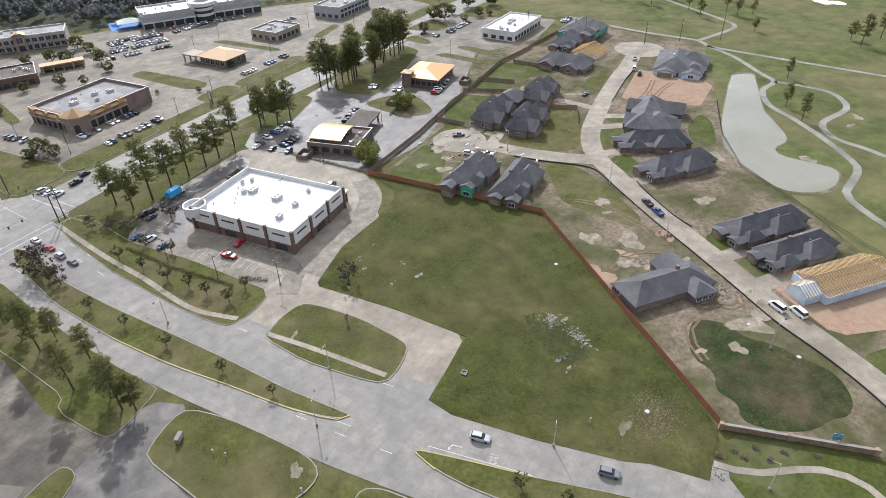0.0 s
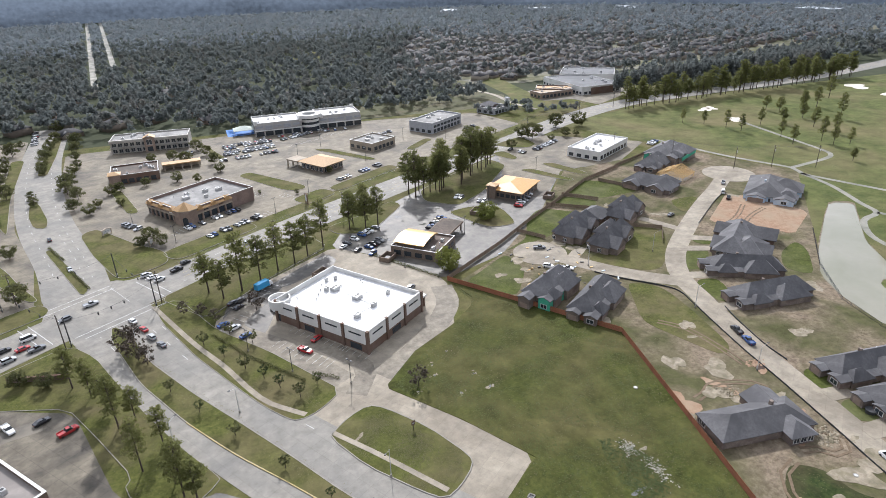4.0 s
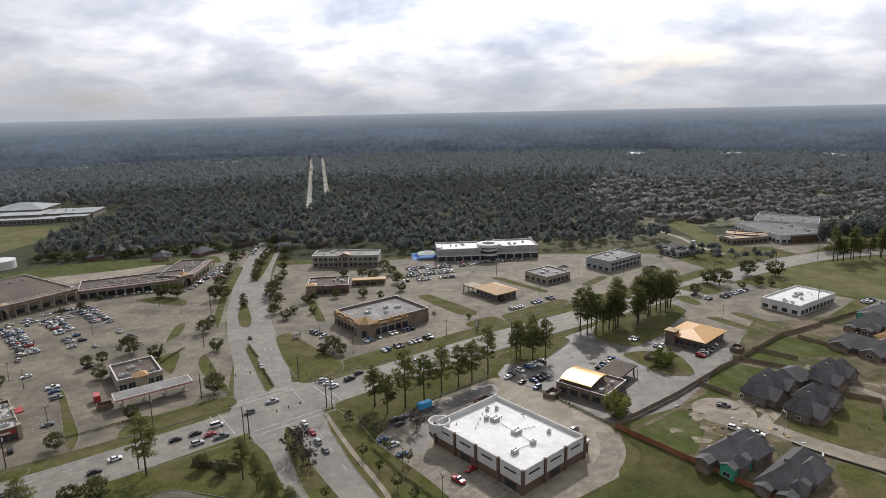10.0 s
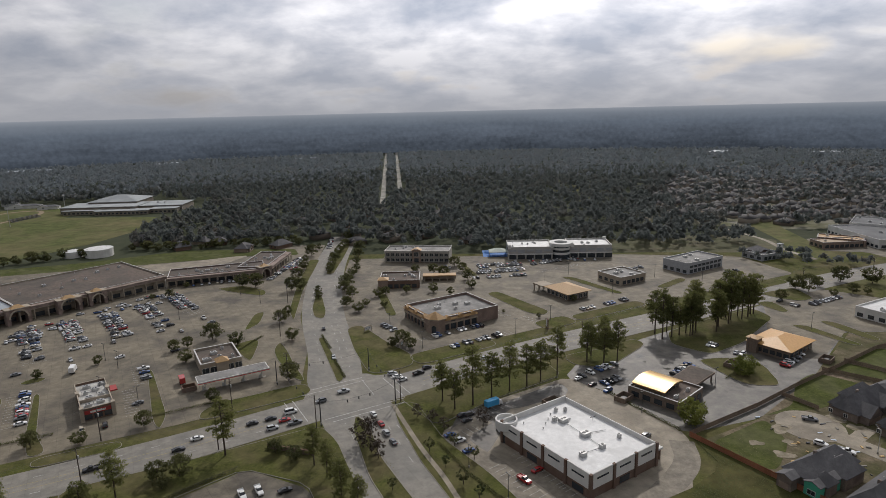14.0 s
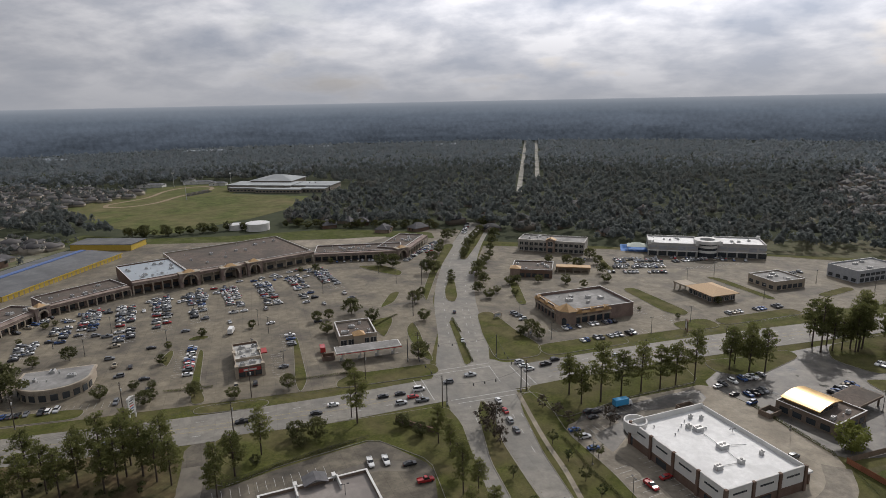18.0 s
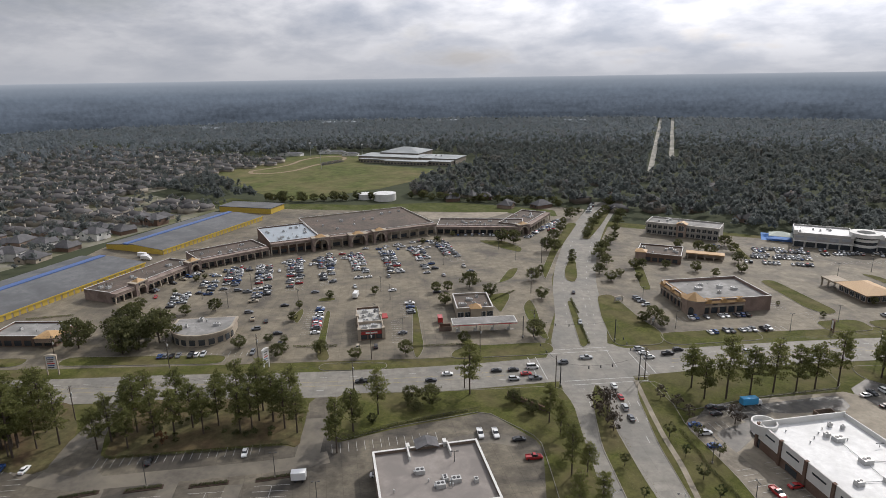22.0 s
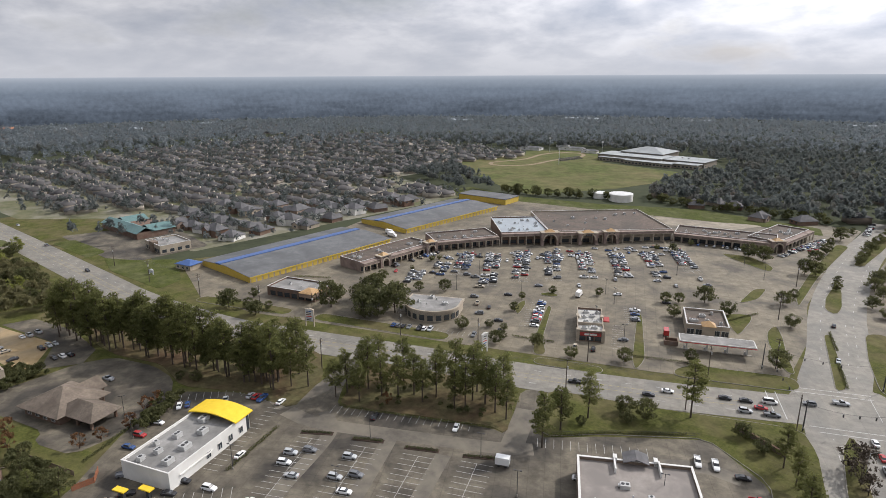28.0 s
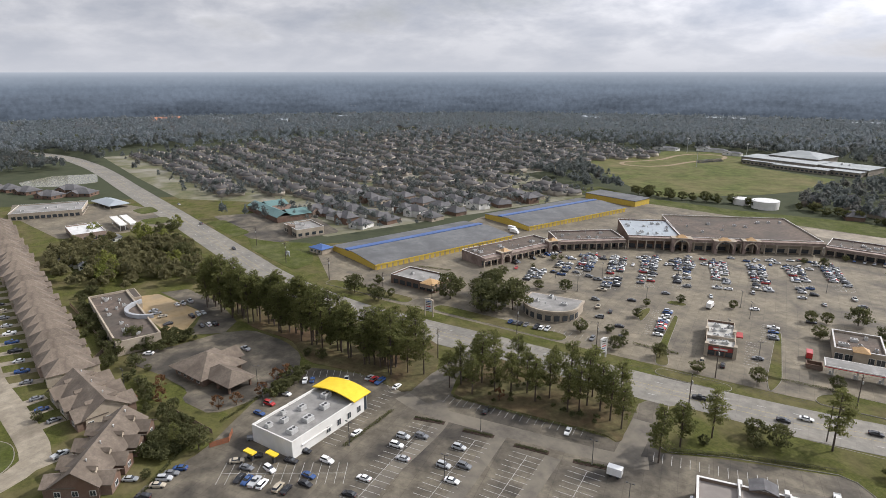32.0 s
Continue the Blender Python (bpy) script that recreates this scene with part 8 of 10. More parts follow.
scatter_wood("roadside_pines", "close row of tall pines beyond the main road", 1500, thicket([[(362, 474), (430, 480), (640, 486), (700, 520), (600, 512), (480, 506), (375, 492)]]), 120, 3.0, 23.0, WOODS_LEAF, 31)
scatter_wood("garden_bushes", "dense garden bushes round the clinic and flats", 150, thicket([[(-380, -13), (-290, -3), (-284, 4), (-300, -1), (-372, -7)], [(-300, 26), (-284, 36), (-279, 20), (-284, 6), (-292, 6)], [(-266, 6), (-224, 14), (-202, 24), (-199, 14), (-226, 8)], [(-232, 64), (-214, 46), (-210, 50), (-226, 70)], [(-214, 10), (-196, 4), (-190, 10), (-205, 20)]]), 110, 1.5, 3.4, OAK_LEAF, 8)
scatter_wood("olive_thicket", "olive-green bushy thicket beside the main road", 250, thicket([[(-500, -26), (-460, -30), (-400, -18), (-374, 8), (-368, 58), (-400, 64), (-450, 58), (-496, 22)]]), 170, 3.6, 9.0, leaf_mat("olive_leaves", (0.110, 0.106, 0.050), (0.225, 0.208, 0.105), 0.55), 9)
scatter_wood("belt_undergrowth", "close-set pines and bushes filling the roadside belt", 60, thicket([[(-352, 62), (-296, 66), (-240, 82), (-226, 104), (-240, 114), (-300, 88), (-350, 76)]]), 150, 2.2, 8.0, PINE_LEAF, 10)
scatter_wood("belt_undergrowth", "bushes among the trunks of the belt", 60, thicket([[(-192, 120), (-176, 114), (-134, 144), (-142, 160), (-190, 140)]]), 60, 1.3, 3.0, OAK_LEAF, 11)

def within(poly):
    def place(rng, n):
        q = np.array(poly)
        p = rng.uniform(q.min(0), q.max(0), (n, 2))
        return p[inside(p, poly)]
    return place


scatter_wood("meadow_trees", "dark trees standing close behind the offices", 330, within([(-2, 520), (60, 524), (130, 524), (180, 520), (226, 512), (262, 530), (272, 575), (-2, 610)]), 58, 3.9, 14, WOODS_LEAF, 31)
scatter_wood("verge_trees", "dark trees along the car parks by the main road", 60, within([(214, 470), (226, 490), (280, 486), (312, 448), (296, 436), (262, 452)]), 58, 3.2, 9, WOODS_LEAF, 32)


def among(spots, gap):
    """Gardens: beside and behind the houses, never on them."""
    def place(rng, n):
        q = np.array([(a, b) for a, b, _ in spots])
        p = q[rng.integers(0, len(q), n)] + rng.normal(size=(n, 2)) * 11.0
        near = np.array([np.min(np.hypot(*(q - k).T)) for k in p])
        return p[near > gap]
    return place


scatter_wood("garden_trees", "small winter trees in the gardens of the suburb", 5200, among(WEST, 8.2), 34, 2.8, 9.5, WOODS_LEAF, 21)
scatter_wood("garden_trees_east", "small winter trees in the gardens of the far suburb", 3600, among(EAST, 8.0), 22, 3.2, 10, WOODS_LEAF, 22)

# ---- vehicles ----
def loft(bm, rings):
    """Skin a row of closed rings."""
    vs = [[bm.verts.new(p) for p in r] for r in rings]
    n = len(vs[0])
    for a, b in zip(vs, vs[1:]):
        for i in range(n):
            bm.faces.new((a[i], a[(i + 1) % n], b[(i + 1) % n], b[i]))
    bm.faces.new(vs[0][::-1])
    bm.faces.new(vs[-1])


def car_kind(name, label, L, W, H, hood, deck, cab0, cab1, kind):
    """Front is +x. cab0 to cab1: the greenhouse."""
    t = thing(name, 0, 0, 0, 0, label, "car", "cars")
    bm = bmesh.new()
    w = W / 2
    def ring(x, z0, z1, k):
        return [(x, -w * k, z0 + 0.06), (x, -w * k * 0.96, z0), (x, w * k * 0.96, z0), (x, w * k, z0 + 0.06), (x, w * k, z1 * 0.8), (x, w * k * 0.9, z1), (x, -w * k * 0.9, z1), (x, -w * k, z1 * 0.8)]
    a, e = -L / 2, L / 2
    loft(bm, [ring(a, 0.42, deck * 0.86, 0.86), ring(a + 0.22, 0.26, deck, 0.97), ring(cab0, 0.24, deck + 0.04, 1), ring(cab1, 0.24, hood + 0.06, 1), ring(e - 0.55, 0.24, hood * 0.95, 0.97), ring(e - 0.08, 0.28, hood * 0.76, 0.88), ring(e, 0.36, hood * 0.62, 0.8)])
    r0, r1 = cab0 + (0.35 if kind != "sedan" else 0.7), cab1 - 0.75
    loft(bm, [[(r0, -w * 0.70, H - 0.06), (r0, w * 0.70, H - 0.06), (r0, w * 0.66, H - 0.01), (r0, -w * 0.66, H - 0.01)], [((r0 + r1) / 2, -w * 0.74, H - 0.04), ((r0 + r1) / 2, w * 0.74, H - 0.04), ((r0 + r1) / 2, w * 0.68, H + 0.02), ((r0 + r1) / 2, -w * 0.68, H + 0.02)], [(r1, -w * 0.70, H - 0.06), (r1, w * 0.70, H - 0.06), (r1, w * 0.66, H - 0.01), (r1, -w * 0.66, H - 0.01)]])
    if kind == "pickup":
        box(bm, a + 0.1, cab0 - 0.05, -w * 0.97, -w * 0.85, 0.7, deck + 0.26)
        box(bm, a + 0.1, cab0 - 0.05, w * 0.85, w * 0.97, 0.7, deck + 0.26)
        box(bm, a + 0.04, a + 0.14, -w * 0.93, w * 0.93, 0.7, deck + 0.26)
    body = part("body", bm, PAINTS["white"], t)
    body.material_slots[0].link = "OBJECT"
    bm = bmesh.new()
    lo = [(cab0, -w * 0.88), (cab0, w * 0.88), (cab1, w * 0.88), (cab1, -w * 0.88)]
    hi = [(r0 - 0.02, -w * 0.715), (r0 - 0.02, w * 0.715), (r1 + 0.02, w * 0.715), (r1 + 0.02, -w * 0.715)]
    v0 = [bm.verts.new((x, y, (deck if x == cab0 else hood))) for x, y in lo]
    v1 = [bm.verts.new((x, y, H - 0.05)) for x, y in hi]
    bm.faces.new(v1)
    for i in range(4):
        bm.faces.new((v0[i], v0[(i + 1) % 4], v1[(i + 1) % 4], v1[i]))
    part("glasshouse", bm, CAR_GLASS, t)
    bm = bmesh.new()
    n = 12
    pa = [bm.verts.new((0.34 * math.cos(i * math.tau / n), -0.11, 0.34 * math.sin(i * math.tau / n))) for i in range(n)]
    pb = [bm.verts.new((0.34 * math.cos(i * math.tau / n), 0.11, 0.34 * math.sin(i * math.tau / n))) for i in range(n)]
    bm.faces.new(pa); bm.faces.new(pb[::-1])
    for i in range(n):
        bm.faces.new((pa[i], pb[i], pb[(i + 1) % n], pa[(i + 1) % n]))
    me = data("wheel", bm, TYRE)
    for x in (a + 0.85, e - 0.9):
        for y in (-w + 0.10, w - 0.10):
            piece("wheel", me, t, x, y, 0.34)
    bm = bmesh.new()
    for y in (-1, 1):
        box(bm, a - 0.02, a + 0.12, y * w * 0.66 - 0.16, y * w * 0.66 + 0.16, deck * 0.68, deck * 0.84)
    part("tail_lamp_pair", bm, LIGHT_RED, t)
    return t


KINDS = {
    "sedan": car_kind("sedan", "", 4.75, 1.84, 1.45, 0.92, 1.0, -1.75, 1.15, "sedan"),
    "suv": car_kind("suv", "", 4.8, 1.95, 1.75, 1.05, 1.1, -2.2, 1.15, "suv"),
    "pickup": car_kind("pickup", "", 5.7, 2.0, 1.85, 1.12, 1.02, -0.75, 1.35, "pickup"),
    "van": car_kind("van", "", 5.4, 2.0, 2.2, 1.15, 1.2, -2.6, 1.75, "van"),
}
CR = random.Random(11)
FIRST = set()
SHADES = ["white"] * 24 + ["silver"] * 20 + ["grey"] * 20 + ["black"] * 16 + ["blue"] * 8 + ["red"] * 6 + ["beige"] * 6


def park(x, y, rz, kind=None, colour=None, z=0.05, state="parked on the concrete"):
    kind = kind or CR.choice(("sedan", "sedan", "suv", "suv", "pickup"))
    colour = colour or CR.choice(SHADES)
    src = KINDS[kind]
    m = pose(x, y, z, 0, 0, rz)
    if kind in FIRST:
        ob = copy_thing(src, m)
    else:
        FIRST.add(kind)
        ob = src
        ob.matrix_basis = m
    for c in ob.children:
        if c.name.startswith("body"):
            c.material_slots[0].link = "OBJECT"
            c.material_slots[0].material = PAINTS[colour]
    ob["label"] = "%s %s %s" % (colour.replace("_", " "), kind, state)
    return ob


CROWD = []


def row(x, y, rz, length, fill, both=True, pitch=2.75, z=0.05, crowd=False):
    """Cars side by side along a row that runs the way rz; both: nose to nose."""
    c, s = math.cos(radians(rz)), math.sin(radians(rz))
    for i in range(int(length / pitch)):
        for side in ((1, -1) if both else (1,)):
            if CR.random() < fill:
                d, o = (i + 0.5) * pitch + CR.uniform(-0.15, 0.15), side * (2.75 if both else 0) + CR.uniform(-0.25, 0.25)
                spot = (x + c * d - s * o, y + s * d + c * o, rz + 90 * CR.choice((1, -1)) + CR.uniform(-2, 2))
                if crowd or y > 400:
                    CROWD.append((*spot, CR.choice(("sedan", "suv", "suv", "pickup"))))
                else:
                    park(*spot, z=z)


# plaza rows, running out from the shop fronts and thinning away from them
for x0, y0, x1, y1 in ((-285, 238, -271, 220), (-287, 262, -271, 240), (-290, 287, -262, 250), (-279, 302, -236, 250), (-268, 320, -229, 270), (-254, 334, -215, 285), (-238, 348, -203, 305), (-222, 363, -188, 320), (-208, 381, -172, 337), (-195, 398, -165, 362)):
    rz, l = math.degrees(math.atan2(y1 - y0, x1 - x0)), math.hypot(x1 - x0, y1 - y0)
    for k, f in ((0, 0.95), (1, 0.85), (2, 0.5), (3, 0.25)):
        row(x0 + (x1 - x0) * k / 4, y0 + (y1 - y0) * k / 4, rz, l / 4, f, crowd=True)
for x, y in ((-295, 228), (-237.6, 245), (-228, 231), (-219.5, 224.7), (-208.6, 215), (-217, 247), (-211, 225), (-242, 293), (-215, 271.5), (-190.6, 314), (-175, 292), (-199, 289), (-195, 215), (-259, 255.7), (-252, 256), (-186, 206), (-150, 300), (-172, 330), (-160, 330), (-148, 344), (-156, 352)):
    park(x, y, CR.choice((-52, 38)) + CR.choice((0, 180)) + CR.uniform(-6, 6))
for i in range(60):
    a, b = CR.uniform(0, 1), CR.uniform(-10, 10)
    CROWD.append((-300 + 106 * a + b, 262 + 142 * a - 0.6 * b, CR.choice((-52, 38)), "sedan"))
row(-178, 222, 122, 36, 0.5, False)
row(-146, 262, 122, 20, 0.5, False)
row(-134, 232, 122, 26, 0.4, False)
row(-158, 212, 32, 30, 0.4, False)
row(-228, 172, 30, 48, 0.3, False)
row(-304, 232, 96, 46, 0.5, False)
row(-142, 432, 85, 72, 0.75, False)
row(-131, 466, 95, 40, 0.6, False)
row(-200, 424, 20, 50, 0.4, False)
# corner lots
row(-20, 312, 33, 40, 0.5, False)
row(-8, 298, 33, 40, 0.45, False)
row(-32, 318, 125, 24, 0.5, False)
row(14, 466, 13, 38, 0.85)
row(9, 433, 10, 42, 0.8, False)
row(12, 449, 12, 40, 0.8)
row(56, 470, 26, 56, 0.6, False)
row(73, 357, 31, 40, 0.6, False)
row(44, 482, 0, 74, 0.4, False)
row(-50, 470, -6, 50, 0.3, False)
row(110, 440, 30, 40, 0.5, False)
row(180, 428, 30, 30, 0.5, False)
row(-118, 540, 98, 50, 0.5, False)
row(212, 360, 30, 34, 0.6, False)
row(206, 352, 120, 24, 0.6, False)
row(280, 330, 30, 24, 0.6, False)
row(96, 262, 44, 30, 0.6, False)
row(64, 246, 130, 24, 0.6, False)
row(140, 282, 130, 24, 0.5, False)
row(54, 262, 36, 26, 0.7, False)
row(60, 252, 36, 14, 0.7, False)
row(150, 270, 44, 22, 0.5, False)
# by the white store
for x, y, rz, k, c in ((20.1, 181.8, -52, "pickup", "red"), (25.1, 187.5, 38, "sedan", "red"), (-4.8, 211, 30, "sedan", "blue"), (2.1, 200, 30, "sedan", "blue"), (-1, 207, 30, "suv", "white"), (1.8, 222, 38, "sedan", "black"), (-0.1, 226.5, 38, "sedan", "black"), (14.5, 214, 110, "suv", "white"), (68, 209, 40, "suv", "grey"), (3, 227, 38, "suv", "black")):
    park(x, y, rz, k, c)
# queue and traffic at the crossing
for x, y, rz, k, c in ((-32.3, 267.3, 33, "suv", "silver"), (-29.8, 264.2, 33, "sedan", "white"), (-26.9, 260.6, 33, "suv", "white"), (-20.1, 267.4, 33, "pickup", "black"), (-16.4, 273.5, 33, "suv", "black"), (-36, 228, 118, "sedan", "white"), (-32.0, 220, 118, "sedan", "red"), (-29.2, 213, 118, "suv", "silver"), (-25.8, 206.4, 118, "sedan", "grey"), (-83.4, 221.3, 30, "sedan", "black"), (-77.1, 225, 30, "sedan", "black"), (-70.5, 230.5, 30, "van", "white"), (-71.1, 223.7, 30, "sedan", "red"), (-74.2, 217.5, 30, "suv", "silver"), (-66.4, 221.6, 30, "pickup", "grey"), (-104.6, 202.3, 30, "sedan", "black"), (-100.9, 210.2, 30, "sedan", "white"), (-130, 190, 210, "pickup", "black"), (-60, 240, 210, "suv", "grey"), (-52, 249, 28, "pickup", "silver"), (-10, 268, 33, "sedan", "black"), (12, 284, 33, "suv", "silver"), (40, 300, 213, "sedan", "white"), (70, 312, 33, "pickup", "white"), (120, 338, 213, "sedan", "grey"), (-64, 288, -74, "sedan", "silver"), (-78, 330, 106, "sedan", "black"), (-300, 100, 28, "suv", "black"), (-262, 118, 205, "suv", "grey"), (-340, 92, 10, "sedan", "red"), (-430, 84, 5, "suv", "black"), (-520, 78, 184, "suv", "grey"), (-610, 74, 6, "sedan", "silver"), (-170, 166, 30, "pickup", "grey"), (-210, 148, 210, "sedan", "white"), (51.5, 76.2, -48, "suv", "silver"), (70.5, 53.5, -50, "suv", "grey")):
    park(x, y, rz, k, c, 0.1, "on the road")
# estate vehicles
for x, y, rz, k, c in ((161.5, 131.5, 76, "pickup", "black"), (160, 125, 76, "pickup", "blue"), (150, 69.5, 82, "van", "white"), (153, 64.8, 78, "van", "white"), (134, 220, -20, "pickup", "grey"), (134, 197, -40, "pickup", "white"), (128, 202, -40, "suv", "white"), (160, 204, 40, "sedan", "black"), (214, 226, 20, "sedan", "grey"), (262, 240, 40, "van", "white"), (258, 232, 40, "pickup", "black"), (274, 252, 40, "pickup", "silver")):
    park(x, y, rz, k, c, 0.12, "on the new estate street")
# lots by the yellow store
row(-210, 88, 27, 20, 0.6, False)
row(-174, 108, 33.5, 48, 0.15, False)
row(-222, 62, 62, 26, 0.6, False)
row(-171, 27, 42, 20, 0.9, False)
row(-137, 45.5, 123.8, 52, 0.14)
row(-120, 53, 122.4, 54, 0.12)
row(-103, 57, 120.5, 58, 0.08)
row(-112, 146, 37, 34, 0.1, False)
for x, y, rz in ((-179.5, 29.6, 70), (-174.4, 31.4, 40), (-179.2, 35.3, 70), (-170, 37.4, 20), (-170.8, 44.5, 40), (-189.4, 38, 70), (-204.5, 43.2, 30), (-209.5, 48.2, 30), (-213.5, 55.7, 30), (-157.4, 44.7, 30), (-160.7, 46.9, 30), (-165, 54.4, 30), (-174.7, 68.7, 116), (-173.8, 49.9, 40)):
    park(x, y, rz)
for x, y, rz, k, c in ((-50.4, 169.1, 33, "pickup", "red"), (-58.2, 176.9, 33, "sedan", "black"), (-66.7, 176.9, -57, "pickup", "white"), (-71.5, 174.6, -57, "pickup", "white"), (-92, 140, 30, "sedan", "white")):
    park(x, y, rz, k, c)


def crowd():
    """The packed rows before the shops, too many to count: bodies in one mesh, glass and wheels in another."""
    shapes = {}
    for k, src in KINDS.items():
        body, dark = [], []
        for c in src.children:
            me = c.data
            v = np.empty(len(me.vertices) * 3, np.float32)
            me.vertices.foreach_get("co", v)
            v = v.reshape(-1, 3) + np.array(c.location)
            me.calc_loop_triangles()
            f = np.empty(len(me.loop_triangles) * 3, np.int32)
            me.loop_triangles.foreach_get("vertices", f)
            (body if c.name.startswith("body") else dark).append((v, f.reshape(-1, 3)))
        shapes[k] = (body, dark)
    out = {0: ([], [], 0), 1: ([], [], 0)}
    for x, y, rz, k in CROWD:
        c, s = math.cos(radians(rz)), math.sin(radians(rz))
        for j in (0, 1):
            V, F, n = out[j]
            for v, f in shapes[k][j]:
                V.append(np.stack([x + v[:, 0] * c - v[:, 1] * s, y + v[:, 0] * s + v[:, 1] * c, v[:, 2] + 0.05], 1))
                F.append(f + n)
                n += len(v)
            out[j] = (V, F, n)
    paint = bpy.data.materials.new("mixed_car_paint")
    paint.use_nodes = True
    nt = paint.node_tree
    geo, ramp = nt.nodes.new("ShaderNodeNewGeometry"), nt.nodes.new("ShaderNodeValToRGB")
    ramp.color_ramp.interpolation = "CONSTANT"
    e = ramp.color_ramp.elements
    e[0].color, e[1].position, e[1].color = (0.72, 0.72, 0.71, 1), 0.24, (0.42, 0.43, 0.44, 1)
    for pos, col in ((0.44, (0.16, 0.165, 0.175)), (0.64, (0.025, 0.025, 0.028)), (0.8, (0.04, 0.08, 0.2)), (0.88, (0.33, 0.03, 0.03)), (0.94, (0.4, 0.35, 0.27))):
        q = e.new(pos)
        q.color = (*col, 1)
    nt.links.new(geo.outputs["Random Per Island"], ramp.inputs[0])
    nt.links.new(ramp.outputs[0], nt.nodes["Principled BSDF"].inputs["Base Color"])
    nt.nodes["Principled BSDF"].inputs["Roughness"].default_value = 0.25
    tagged(new("parked_cars", arrays("parked_cars", np.concatenate(out[0][0]), np.concatenate(out[0][1]), paint)), "packed rows of parked cars of many colours", "cars", kind="stuff")
    tagged(new("parked_car_windows", arrays("parked_car_windows", np.concatenate(out[1][0]), np.concatenate(out[1][1]), CAR_GLASS)), "dark windows and wheels of the packed cars", "cars", kind="stuff")


crowd()

# ---- markings ----
def marks(name, segs, w, z, material, label):
    bm = bmesh.new()
    for a, b in segs:
        a, b = Vector(a), Vector(b)
        d = (b - a).normalized()
        n = Vector((-d.y, d.x)) * w / 2
        bm.faces.new([bm.verts.new((p.x, p.y, z)) for p in (a + n, a - n, b - n, b + n)][::-1])
    me = bpy.data.meshes.new(name)
    for f in bm.faces:
        if f.normal.z < 0:
            f.normal_flip()
    bm.normal_update()
    for f in bm.faces:
        if f.normal.z < 0:
            f.normal_flip()
    bm.to_mesh(me)
    bm.free()
    me.materials.append(material)
    return tagged(new(name, me), label, "road marking", kind="structure")


def along(pts, off, on, gap, x_lim=None):
    """Dashes along a line, moved sideways."""
    line = sides(spline(pts, 1.0), off)
    segs, d, k = [], 0.0, 0
    for a, b in zip(line, line[1:]):
        if d % (on + gap) < on and (x_lim is None or x_lim(a)):
            segs.append((a, b))
        d += (b - a).length
    return segs


clear = lambda p: not -78 < p.x < -18
marks("lane_dashes", along(MAIN, 5.4, 3, 9.2, clear) + along(MAIN, -5.4, 3, 9.2, clear), 0.22, 0.09, PAINT, "white dashed lane lines on the main road")
marks("turn_lane_lines", along(MAIN, 1.8, 1, 0, clear) + along(MAIN, -1.8, 1, 0, clear), 0.18, 0.09, YELLOW_PAINT, "yellow turn-lane lines on the main road")
marks("south_lane_dashes", along(SOUTH, 9.0, 3, 9.2, lambda p: p.y < 222) + along(SOUTH, -9.2, 3, 9.2, lambda p: p.y < 222) + along(SOUTH, 5.6, 3, 9.2, lambda p: p.y < 222 and p.y > 190), 0.2, 0.08, PAINT, "white dashed lane lines on the divided road")
marks("north_lane_dashes", along(CROSS, 7.2, 3, 9.2, lambda p: p.y > 276) + along(CROSS, -6.8, 3, 9.2, lambda p: p.y > 276) + along(CROSS, -3.4, 3, 9.2, lambda p: 276 < p.y < 340), 0.2, 0.08, PAINT, "white dashed lane lines on the divided road")
C, U, V = Vector((-48, 244)), Vector((0.855, 0.518)), Vector((-0.518, 0.855))
cross = []
for s in (-26, -22.5, 20, 23.5):
    cross.append((C + U * s - V * 10.5, C + U * s + V * 10.5))
cross.append((C - U * 29 - V * 10.5, C - U * 29 - V * 0.5))
cross.append((C + U * 27 + V * 0.5, C + U * 27 + V * 10.5))
for v, a, b in ((13, -20, 12), (16.5, -22, 12), (-13, -16, 19), (-16.5, -14, 20)):
    cross.append((C + V * v + U * a, C + V * v + U * b))
marks("crosswalk_lines", cross, 0.32, 0.1, PAINT, "worn white crosswalk and stop lines")


def stalls(x, y, rz, n, depth=5.4, pitch=2.75, both=False, z=0.045):
    c, s = Vector((math.cos(radians(rz)), math.sin(radians(rz)))), Vector((-math.sin(radians(rz)), math.cos(radians(rz))))
    o = Vector((x, y))
    segs = []
    for i in range(n + 1):
        p = o + c * i * pitch
        segs.append((p - (s * depth if both else s * 0), p + s * depth))
    if both:
        segs.append((o, o + c * n * pitch))
    return segs


marks("stall_lines", stalls(-212, 86, 27, 8) + stalls(-178, 105, 33.5, 19) + stalls(-172, 60, 122, 14) + stalls(-137, 45.5, 123.8, 20, both=True) + stalls(-120, 53, 122.4, 21, both=True) + stalls(-103, 57, 120.5, 23, both=True) + stalls(-85, 63, 119.8, 25, both=True) + stalls(-112, 144, 37, 13) + stalls(-226, 62, 62, 10) + stalls(-176, 24, 60, 14, both=True), 0.13, 0.045, PAINT, "faded white stall lines")
OILY = mat("oily_concrete", (0.075, 0.066, 0.055), (0.14, 0.123, 0.098), 0.25, 0.75, 0.1, big=0.07, c3=(0.19, 0.168, 0.13), patch=0.55)
